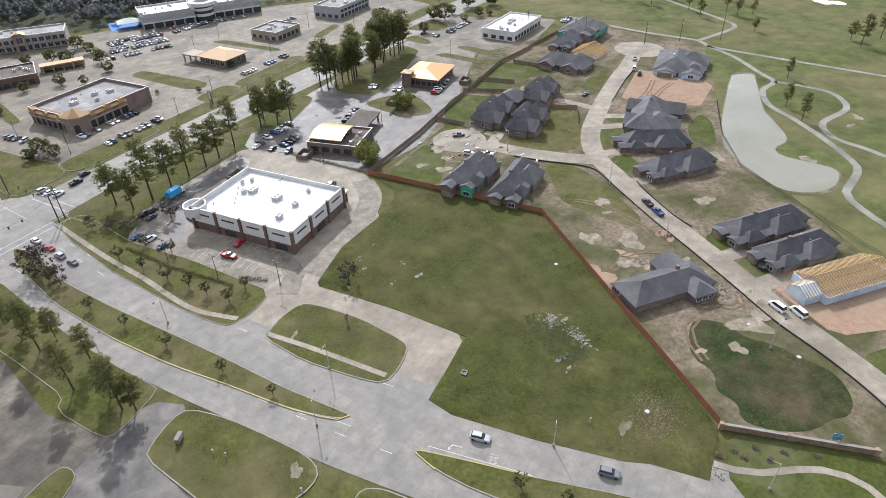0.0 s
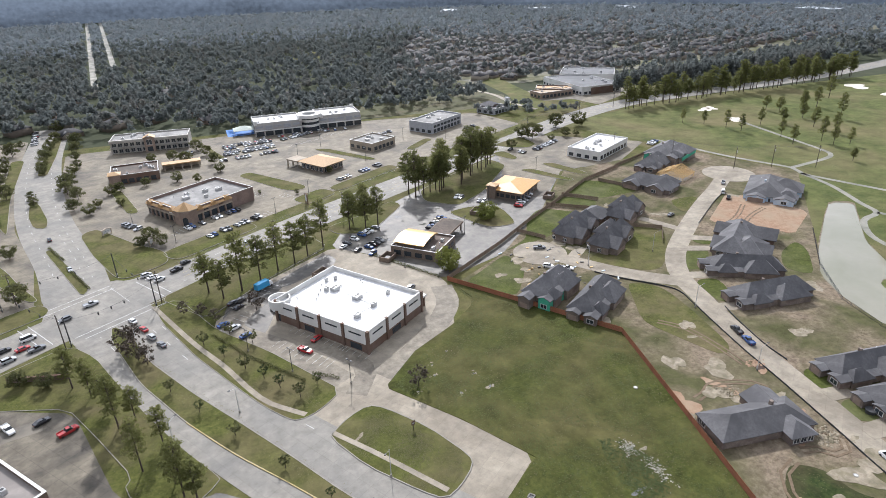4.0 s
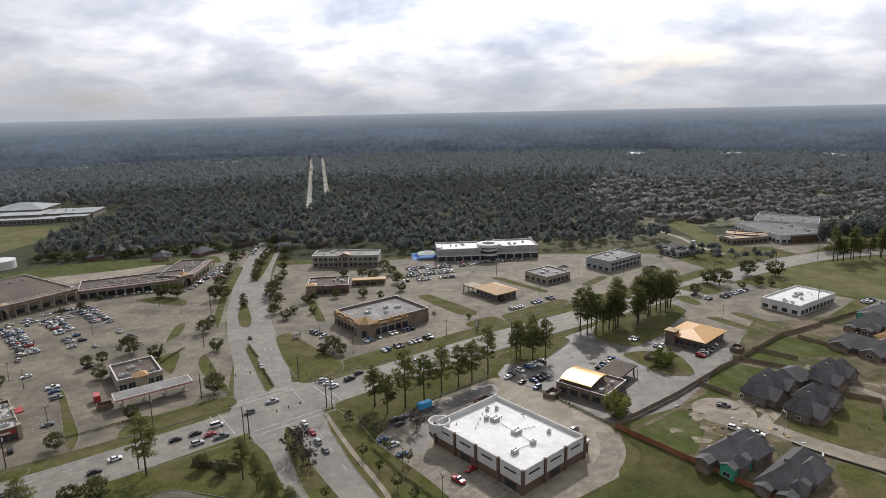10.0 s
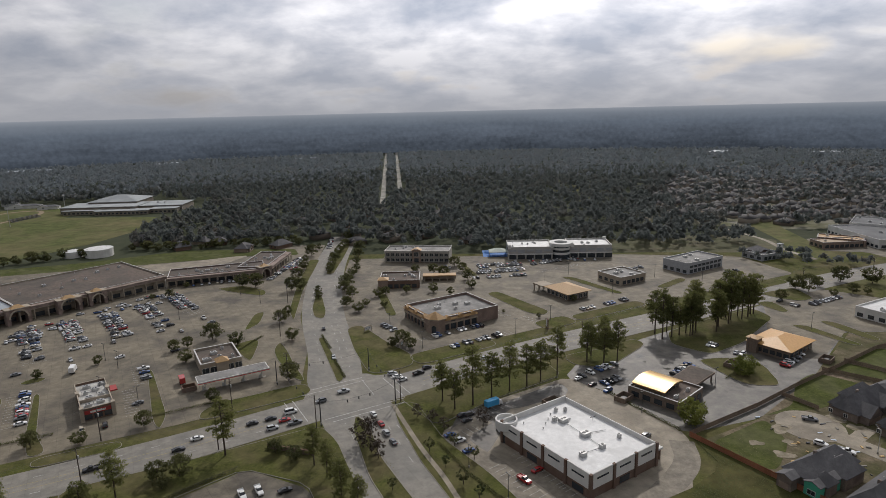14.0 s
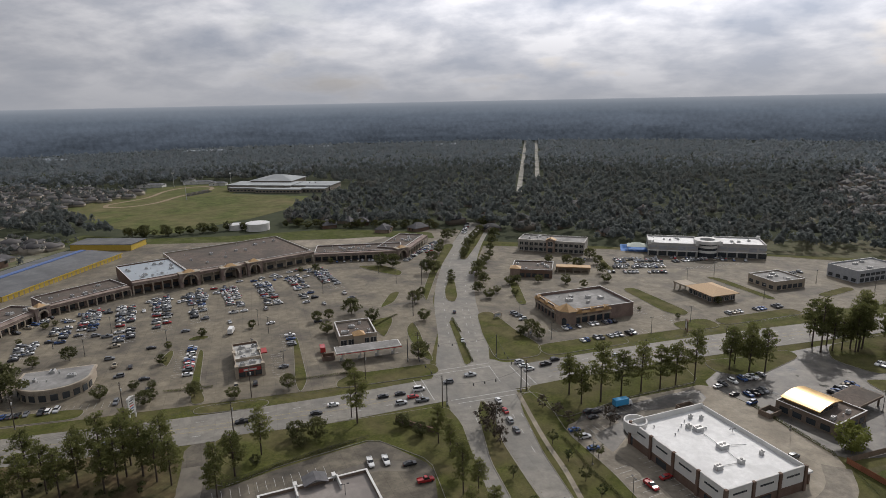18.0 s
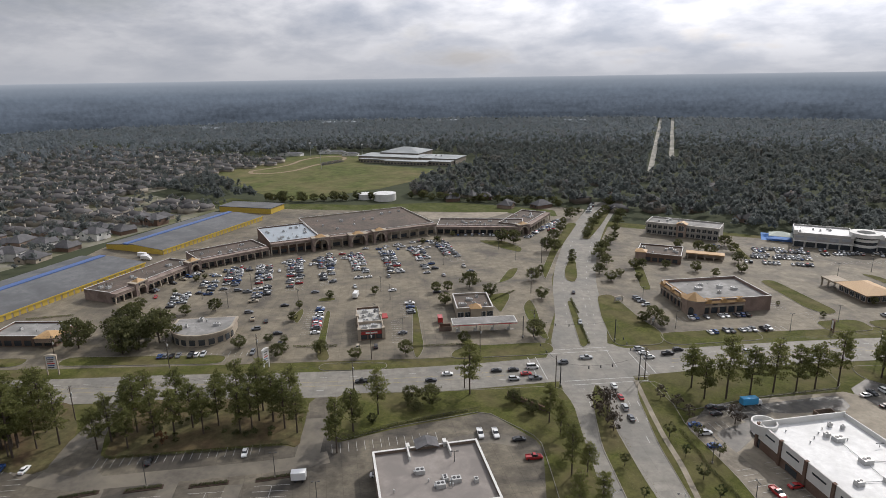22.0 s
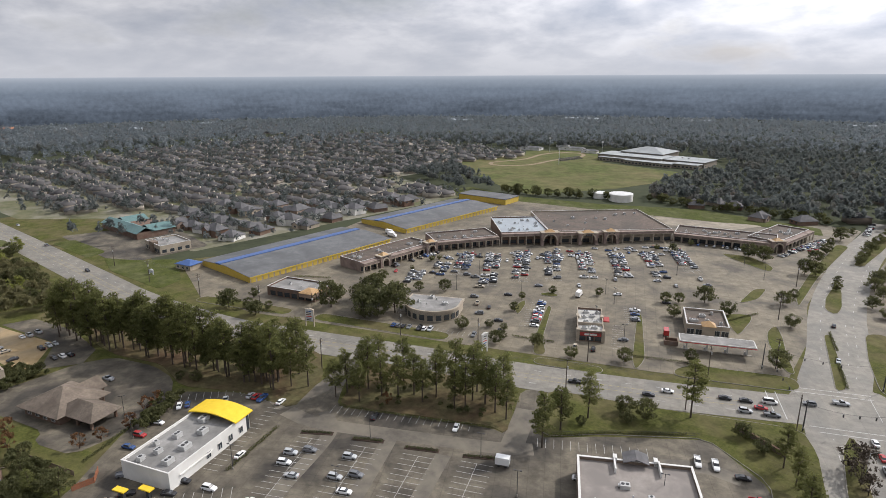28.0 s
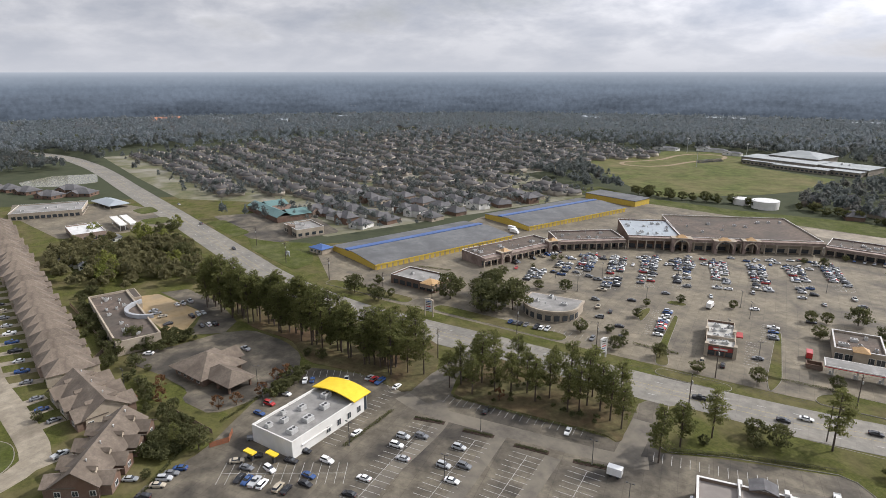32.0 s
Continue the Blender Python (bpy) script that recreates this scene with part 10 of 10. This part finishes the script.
# ---- loose things ----
def box_truck(x, y, rz, colour, label, L=6.5, tractor=True):
    t = thing("box_truck", x, y, 0.05, rz, label, "truck", "trucks")
    slot(t, -L / 2, L / 2 - 1.8 if tractor else L / 2, -1.2, 1.2, 0.9, 3.4, colour, "cargo_box")
    if tractor:
        bm = bmesh.new()
        loft(bm, [[(L / 2 - 1.75, -1.05, 0.5), (L / 2 - 1.75, 1.05, 0.5), (L / 2 - 1.75, 1.05, 2.5), (L / 2 - 1.75, -1.05, 2.5)], [(L / 2 - 0.5, -1.05, 0.5), (L / 2 - 0.5, 1.05, 0.5), (L / 2 - 0.5, 1.0, 2.3), (L / 2 - 0.5, -1.0, 2.3)], [(L / 2, -1.0, 0.5), (L / 2, 1.0, 0.5), (L / 2, 1.0, 1.4), (L / 2, -1.0, 1.4)]])
        part("cab", bm, PAINTS["white"], t)
    slot(t, -L / 2, L / 2 - 0.3, -0.5, 0.5, 0.5, 0.9, DARK, "chassis")
    me = KINDS["sedan"].children[2].data
    for cx in (-L / 2 + 1.2, L / 2 - 1.0):
        for cy in (-1.05, 1.05):
            piece("wheel", [c for c in KINDS["sedan"].children if c.name.startswith("wheel")][0].data, t, cx, cy, 0.42, 0, (1.25, 1.4, 1.25))
    return t


box_truck(13, 234.5, 34, PAINTS["sky_blue"], "pale blue box truck by the pines", 8)
box_truck(-113, 128, 30, PAINTS["white"], "small white box trailer", 4.5, False)
box_truck(-128.8, 260.4, 121, PAINTS["red"], "red box trailer by the fuel station", 5, False)
box_truck(-189, 275, 110, PAINTS["white"], "white box truck in the plaza car park", 7)
box_truck(-366, 280, 10, PAINTS["white"], "white camper by the storage sheds", 8)
box_truck(-374, 284, 10, PAINTS["white"], "white camper by the storage sheds", 8)
box_truck(-458, 150, 20, PAINTS["white"], "long white trailer on the grass", 11, False)
for x, y, rz in ((-178.6, 33.7, 26), (-174.0, 39.5, 26)):
    t = thing("order_canopy", x, y, 0.03, rz, "small yellow drive-through order canopy", "canopy", "order canopies")
    slot(t, -2.2, 2.2, -1.0, 1.0, 2.8, 3.2, YELLOW, "canopy")
    slot(t, -0.2, 0.2, -0.2, 0.2, -0.1, 2.8, DARK, "post")
    slot(t, 0.6, 1.2, -0.5, 0.5, -0.1, 1.9, DARK, "menu_board")
for x, y, rz in ((67, 235, 44), (126, 268, 44), (172, 272, 44), (36, 232, 35)):
    t = thing("bin_enclosure", x, y, 0, rz, "brown walled rubbish bin enclosure", "enclosure", "bin enclosures")
    for a in ((0, 7, 0, 0.3), (0, 7, 4.7, 5), (0, 0.3, 0.3, 4.7), (6.7, 7, 0.3, 4.7)):
        slot(t, *a, -0.1, 2.1, BROWN_WALL, "wall")
    slot(t, 1.5, 4, 1.2, 3.2, 0, 1.4, DARK, "bin")
t = thing("brick_wall", -72, 203.7, 0.1, -17, "short low brown brick wall in the grass", "wall")
slot(t, 0, 19, -0.25, 0.25, -0.1, 1.7, BROWN_WALL, "body")
slot(t, -0.1, 19.1, -0.35, 0.35, 1.7, 1.85, BRICK, "cap")
t = thing("skip", 163, 84, 0.1, 30, "dark round rubbish skip", "skip")
bm = bmesh.new()
drum(bm, 0, 0, 0, 1.2, 1.4, 1.6, 10)
part("body", bm, DARK, t)
for i in range(40):
    x, y = PR.uniform(112, 150), PR.uniform(176, 224)
    t = thing("debris", x, y, 0.1, PR.uniform(0, 180), "scrap lumber and rubble on the plot", "debris", "building debris")
    slot(t, -PR.uniform(0.3, 1.4), PR.uniform(0.3, 1.4), -0.2, PR.uniform(0.1, 0.5), -0.05, PR.uniform(0.1, 0.5), PR.choice((LUMBER, KERB, WRAP, DARK)), "scrap")
# lone house drives
for pts, w in (([(158.5, 94.5), (167, 93.2)], 2.8), ([(154, 79), (165, 78)], 3), ([(167, 147), (178, 144)], 2.8), ([(175, 172), (188, 167)], 2.8), ([(190, 194), (205, 187)], 2.6), ([(200, 203), (214, 194)], 2.6), ([(143, 206), (152, 213)], 2.6), ([(206, 211), (198, 230)], 2.4)):
    road("driveway", pts, w, w, 0.13, DRIVE, "pale concrete house drive", "driveway")
# terrace street
road("terrace_street", [(-640, -110), (-420, -68), (-326, -50), (-286, -43.5), (-255, -35), (-222, -26.5), (-212, -27.5), (-204, -36), (-198, -50), (-190, -80)], 4.5, 4.5, 0.06, DRIVE, "pale concrete terrace street")
for i in range(26):
    x, y = -275 - 12.1 * i, -25 - 1.87 * i
    road("driveway", [(x, y), (x - 1, y - 14)], 2.2, 2.2, 0.05, DRIVE, "pale concrete terrace drive", "driveway")
    if PR.random() < 0.7:
        park(x + PR.uniform(-0.6, 0.2), y - 6, 86 + PR.choice((0, 180)), z=0.07, state="on a terrace drive")
for x, y, rz in ((-259, -24, 100), (-249, -22, 100), (-238, -18, 110), (-213, -16, 120)):
    road("driveway", [(x, y), (x + 4, y - 12)], 2.4, 2.4, 0.05, DRIVE, "pale concrete house drive", "driveway")
    park(x + 1, y - 3, rz, z=0.07, state="on an apartment drive")
for x, y, rz in ((-336, 33.7, 10), (-336, 36.7, 10), (-337.5, 40.7, 10), (-315, 37.8, 10), (-316, 41, 10), (-316.7, 43.7, 10), (-299.6, 39.8, 12), (-299, 43, 12), (-298.3, 45.8, 12), (-332.5, 21.8, 100), (-328, 23, 100), (-322, 25, 100), (-310, 26, 100), (-262, 52, 20), (-279, 14, 60), (-186.7, -0.5, 60), (-179.3, 6.3, 60), (-181.7, 8.5, 60), (-183.3, 10.7, 60), (-184.7, 13.4, 60), (-176, 2, 60)):
    park(x, y, rz + PR.choice((0, 180)))
for x, y, s in ((-295.9, 23.5, 0.8), (-288.3, 32.6, 0.8), (-284.6, 1.3, 1.1), (-293.5, 9.6, 0.9), (-285.5, 14.5, 0.7), (-240.4, 9.4, 0.7), (-212.6, 13.9, 0.6), (-223.7, 16.7, 0.6), (-195.7, 15.6, 0.9), (-193, 20.4, 0.9), (-185.2, 3.6, 0.5), (-242, 74, 0.7), (-236, 78, 0.6), (-274, -2, 0.7), (-268, 8, 0.7), (-262, 12, 0.6), (-256, 4, 0.6), (-250, 8, 0.6), (-204, 8, 0.5), (-198, 4, 0.5), (-222, -42, 0.8), (-228, -44, 0.7), (-240, -26, 0.5), (-276, 0, 0.8)):
    plant(OAKS, x, y, s)
plant(PINES, -197, 14, 0.55)
for i in range(24):
    plant(OAKS if i % 3 else WILLOW, PR.uniform(-530, -385), PR.uniform(-5, 60), PR.uniform(0.9, 1.4), 0, "" if i % 3 else "olive-green bushy tree by the road")
for i in range(30):
    plant(OAKS, PR.uniform(-420, -300), -4 - 0.05 * PR.uniform(0, 60) + PR.uniform(-6, 4), PR.uniform(0.45, 0.7))
for i in range(22):
    k = i / 21
    plant(OAKS, -430 + 110 * k + PR.uniform(-4, 4), 474 + 60 * k + PR.uniform(-6, 6), PR.uniform(0.8, 1.2))
    plant(OAKS, -300 + 150 * k + PR.uniform(-4, 4), 548 + 14 * k + PR.uniform(-5, 5), PR.uniform(0.8, 1.2))

# ---- fine ground detail ----
FR = np.random.default_rng(41)


def spread(poly, n, patchy=0.0):
    """Random spots inside a polygon, thicker in some places than in others."""
    q = np.asarray(poly, float)
    p = FR.uniform(q.min(0), q.max(0), (n, 2))
    p = p[inside(p, [tuple(v) for v in poly])]
    if patchy:
        x, y = p[:, 0], p[:, 1]
        w = sum(np.sin(x * a + y * b + c) for a, b, c in FR.uniform(-0.5, 0.5, (9, 3)) * np.array([1, 1, 12])) / 2.1
        p = p[w + FR.normal(0, 1.0, len(p)) > patchy - 1]
    return p


def tufts(name, p, z, size, leaf, label, category="grass"):
    """Little blades, three to a tuft, laid almost flat: upright ones look dark from the camera."""
    n = len(p)
    c = np.repeat(np.concatenate([p, np.full((n, 1), z)], 1), 3, 0)
    m = len(c)
    a = FR.uniform(0, math.tau, m)
    s = np.repeat(size * FR.uniform(0.5, 1.5, n), 3)
    d = np.stack([np.cos(a), np.sin(a), np.zeros(m)], 1) * s[:, None]
    out = np.stack([-np.sin(a), np.cos(a), np.zeros(m)], 1) * s[:, None] * FR.uniform(0.7, 1.6, (m, 1))
    up = np.zeros((m, 3)); up[:, 2] = s * FR.uniform(0.06, 0.3, m)
    v = np.stack([c - 0.55 * d, c + 0.55 * d, c + out + up], 1).reshape(-1, 3)
    return tagged(new(name, arrays(name, v, np.arange(m * 3).reshape(m, 3), leaf)), label, category, kind="stuff")


def clods(name, p, z, size, material, label, category="rubble"):
    """Small lumps: squashed tetrahedra."""
    n = len(p)
    s = size * FR.uniform(0.35, 1.6, (n, 1))
    c = np.concatenate([p, np.full((n, 1), z)], 1)
    a = FR.uniform(0, math.tau, n)
    pts = []
    for k in range(3):
        pts.append(c + s * np.stack([np.cos(a + 2.1 * k), np.sin(a + 2.1 * k), np.full(n, -0.1)], 1))
    pts.append(c + s * np.stack([0.3 * np.cos(a), 0.3 * np.sin(a), FR.uniform(0.4, 0.9, n)], 1))
    v = np.stack(pts, 1).reshape(-1, 3)
    b = np.arange(n)[:, None] * 4
    f = np.concatenate([b + np.array([[0, 1, 3]]), b + np.array([[1, 2, 3]]), b + np.array([[2, 0, 3]])], 0)
    return tagged(new(name, arrays(name, v, f, material)), label, category, kind="stuff")


TUFT_A = leaf_mat("field_blades", (0.048, 0.066, 0.017), (0.100, 0.112, 0.038), 0.4)
TUFT_B = leaf_mat("dry_blades", (0.085, 0.082, 0.036), (0.150, 0.135, 0.070), 0.4)
FIELD_AREA = [(42, 151), (59, 166), (72, 174), (86, 190), (84.5, 207), (124, 147), (101.5, 51), (91, 38), (76, 56), (63.5, 71), (49, 91), (68, 108)]
tufts("field_tufts", spread(FIELD_AREA, 52000, 0.6), 0.12, 0.19, TUFT_A, "coarse green tufts of field grass")
tufts("dry_tufts", spread(FIELD_AREA, 30000, 1.6), 0.12, 0.18, TUFT_B, "dry straw-coloured tufts in the field")
PLOTS = [(126, 147), (88, 204), (118, 222), (148, 205), (160, 176), (158, 150), (150, 100), (146, 60), (138, 25), (126, 28), (103, 50)]
tufts("plot_tufts", spread(PLOTS, 22000, 1.3), 0.09, 0.12, TUFT_B, "sparse weeds on the building plots")
clods("plot_rubble", spread(PLOTS, 6000, 1.7), 0.06, 0.15, DIRT, "broken sandy clods on the building plots")
clods("dirt_rubble", spread([(225, 212), (262, 238), (279, 200), (249, 183)], 2600), 0.08, 0.25, CLAY, "red clay clods on the plot")
clods("dirt_rubble", spread([(171, 142), (204, 136), (202, 110), (164, 112)], 3000, 0.8), 0.06, 0.2, DIRT, "sandy clods on the plot")
clods("dirt_rubble", spread([(205, 272), (231, 261), (248, 243), (236, 233), (210, 236)], 2600, 0.6), 0.06, 0.22, DIRT, "sandy clods on the plot")
clods("rubble_heap", np.concatenate([FR.normal((133.3, 107.5), (1.5, 1.2), (90, 2)), FR.normal((142.5, 82), (2.2, 1.6), (160, 2)), FR.normal((141, 99), (1.6, 1.4), (60, 2))]), 0.12, 0.42, PALE, "heaps of broken pale concrete")
clods("mud_clods", np.concatenate([FR.normal((92, 61), (4.5, 3.6), (1500, 2)), FR.normal((86, 57), (3.5, 2.0), (500, 2))]), 0.12, 0.16, DIRT, "bare brown clods across the field edge")
tufts("reeds", spread([(86, 106), (92, 104), (95, 92), (92, 84), (84, 84), (82, 95)], 1500, 0.9), 0.12, 0.4, TUFT_A, "rank grass lying low round the wet hollow")
tufts("pale_reeds", np.concatenate([FR.normal((91.5, 100), (1.4, 1.6), (110, 2)), FR.normal((93.5, 91), (0.9, 2.6), (130, 2))]), 0.12, 0.3, leaf_mat("dead_blades", (0.26, 0.25, 0.21), (0.40, 0.38, 0.33), 0.3), "dead pale reeds in the hollow")
blot("puddle", 84, 86.6, 1.5, PUDDLE, "small shallow puddle in the grass", "puddle", 0.145, 0.6, 0.4)
blot("sand_patch", 82.5, 61.1, 2.1, PALE, "pale spilled gravel in the grass", "gravel", 0.135, 0.6, 0.6)
blot("mud_patch", 11.4, 90.5, 2.1, MUD, "worn grey patch in the mown grass", "mud", 0.215, 0.6, 0.9)
blot("sand_patch", 26.1, 133.5, 1.6, PALE, "pale washed-out patch in the grass", "gravel", 0.215, 0.4, 0.8)
for poly, z in (([(33, 144), (50, 117), (46, 107), (36, 108), (21, 132)], 0.2), ([(-4, 122), (16, 92), (11, 84), (-4, 88), (-17, 111)], 0.2), ([(-52, 211), (-26, 160), (-11, 133), (-26, 124), (-34, 138), (-52, 181), (-76, 190)], 0.14), ([(-28, 232), (-7, 180), (5, 156), (17, 151), (23, 157), (-7, 208)], 0.18), ([(-40, 217), (-16, 177), (28, 101), (22, 104), (-18, 164), (-44, 221)], 0.22), ([(-26, 242), (-10, 220), (45, 264), (40, 281)], 0.16), ([(42, 76), (60, 55), (88, 18), (48, 63), (39, 77)], 0.22), ([(22, 77), (36, 65), (58, 31), (31, 41)], 0.2)):
    tufts("verge_tufts", spread(poly, 16000, 1.1), z, 0.15, TUFT_B, "short dry tufts in the mown verge")
# tyre ruts
for k, pts in enumerate(([(122.6, 108.6), (126.7, 109.6), (131, 112), (135, 111.8), (139.2, 110.3), (143.5, 107.8), (145.4, 104.8), (143.9, 101.4)], [(132.6, 80.9), (136.8, 79.8), (139.5, 76.6), (143.5, 76.4), (146, 79.5), (144.5, 83.9), (138.6, 84)], [(116, 66), (118, 72), (122, 77), (128, 79)], [(141, 148), (147, 140), (149, 126), (149, 116)], [(230, 205), (244, 212), (258, 222)], [(234, 200), (250, 209), (264, 214)])):
    for off in (-0.95, 0.95):
        line = sides([Vector(p) for p in pts], off)
        road("tyre_rut", [tuple(v) for v in line], 0.38, 0.38, 0.105 + 0.003 * (k % 3), mat("rut_mud", (0.095, 0.066, 0.038), (0.17, 0.125, 0.08), 0.8, 0.9, 0.4), "dark brown tyre rut across the plot", "tyre rut")
blot("clay_pit", 152.2, 112.8, 3.0, CLAY, "red clay rim of a dug pit", "pit", 0.125, 0.7, 0.8)
# a flat dark blot inside the rim; nothing is dug out
blot("pit_water", 152.2, 112.6, 1.7, MULCH, "flat dark blot in place of the dug hole", "pit", 0.135, 0.7, 0.8)
clods("pit_spoil", FR.normal((152.4, 115.2), (1.6, 0.8), (60, 2)), 0.12, 0.4, CLAY, "red clay spoil beside the pit")
# silt fences: low black fabric along the street
for pts in ([(137, 24), (141, 36), (143.4, 50), (144.6, 66), (148, 83), (152, 104), (155, 122), (158.8, 140), (161.5, 152), (163.4, 162), (160, 169), (150, 180), (143, 190)], [(163, 112), (163.8, 122), (167.8, 138), (170.5, 146)], [(219, 212), (246, 230.5), (262, 240)]):
    line = spline(pts, 2.5)
    t = thing("silt_fence", line[0].x, line[0].y, 0.05, 0, "low black fabric silt fence along the street edge", "fence", "silt fences")
    bm = bmesh.new()
    strip_mesh(bm, [v - line[0] for v in sides(line, 0.05)], [v - line[0] for v in sides(line, -0.05)], 0.0, 0.55)
    bmesh.ops.remove_doubles(bm, verts=bm.verts, dist=0.001)
    part("fabric", bm, DARK, t)
# covers, drains and small posts
for x, y, z in ((109.6, 120.2, 0.12), (137.7, 54, 0.09), (90.4, 61.7, 0.12), (137.4, 69.3, 0.05)):
    t = thing("manhole", x, y, z, 0, "round pale concrete manhole cover", "manhole", "manholes")
    bm = bmesh.new()
    drum(bm, 0, 0, -0.1, 0.14, 0.75, 0.7, 16)
    part("collar", bm, KERB, t)
    bm = bmesh.new()
    drum(bm, 0, 0, 0.1, 0.17, 0.45, 0.45, 16)
    part("cover", bm, STEEL, t)
t = thing("drain_box", 59.3, 95.8, 0.12, 35, "square dark storm drain inlet in the field", "drain")
for a in ((-0.8, 0.8, -0.8, -0.55), (-0.8, 0.8, 0.55, 0.8), (-0.8, -0.55, -0.55, 0.55), (0.55, 0.8, -0.55, 0.55)):
    slot(t, *a, -0.1, 0.35, KERB, "wall")
slot(t, -0.55, 0.55, -0.55, 0.55, -0.1, 0.12, DARK, "grate")
for x, y in ((-3.4, 105), (-1.1, 102.5), (10.8, 84.7), (76.5, 66.5)):
    t = thing("marker_post", x, y, 0.2, 0, "small white marker post in the grass", "post", "marker posts")
    slot(t, -0.09, 0.09, -0.09, 0.09, -0.1, 1.1, WHITE_WALL, "post")
    slot(t, -0.16, 0.16, -0.16, 0.16, 1.1, 1.5, PAINT, "head")


def road_word(text, x, y, rz, w, h, z=0.1):
    """Stretched painted lettering on the road."""
    c = bpy.data.curves.new("lane_word", "FONT")
    c.body, c.align_x, c.align_y, c.size = text, "CENTER", "CENTER", 1.0
    c.extrude = 0.004
    ob = new("lane_word", c)
    c.materials.append(PAINT)
    ob.matrix_basis = pose(x, y, z, 0, 0, rz) @ Matrix.Diagonal((w, h, 1, 1))
    return tagged(ob, "white painted lane word on the road", "road marking", kind="structure")


def road_arrow(x, y, rz, z=0.1):
    bm = bmesh.new()
    prism(bm, [(-0.12, -1.6), (0.12, -1.6), (0.12, 0.5), (-0.12, 0.5)], z - 0.02, z)
    prism(bm, [(-0.12, 0.5), (0.12, 0.5), (0.12, 0.8), (-0.9, 1.3), (-0.9, 1.0)], z - 0.02, z)
    prism(bm, [(-0.9, 0.7), (-0.9, 1.6), (-1.7, 1.2)], z - 0.02, z)
    ob = tagged(part("lane_arrow", bm, PAINT), "worn white left-turn arrow", "road marking", kind="structure")
    ob.matrix_basis = pose(x, y, 0, 0, 0, rz)


road_word("ONLY", 51.2, 70, 42, 1.0, 2.6)
road_arrow(45.6, 77.6, 40)
road_arrow(18.2, 105.3, 215)
marks("turn_lines", [((40, 81), (56, 62)), ((12, 117), (27, 95.5)), ((-46, 262), (-38, 246))], 0.2, 0.085, PAINT, "solid white turn-lane line")
# yellow painted kerb round the nose of the median
road("painted_kerb", [(-18.8, 159.6), (-6.8, 140.5), (4.5, 125), (16.8, 107.6), (25, 99), (28, 98.6)], 0.16, 0.16, 0.285, YELLOW_PAINT, "yellow painted median kerb", "kerb")
road("painted_kerb", [(38.3, 74.5), (36.6, 81), (38.1, 80.6), (47.8, 70.5), (56.4, 61)], 0.16, 0.16, 0.285, YELLOW_PAINT, "yellow painted median kerb", "kerb")
tufts("fairway_tufts", spread([(230, 105), (300, 205), (330, 245), (300, 330), (360, 330), (360, 200), (300, 110)], 22000, 1.2), 0.05, 0.3, TUFT_A, "rough tufts beside the fairways")
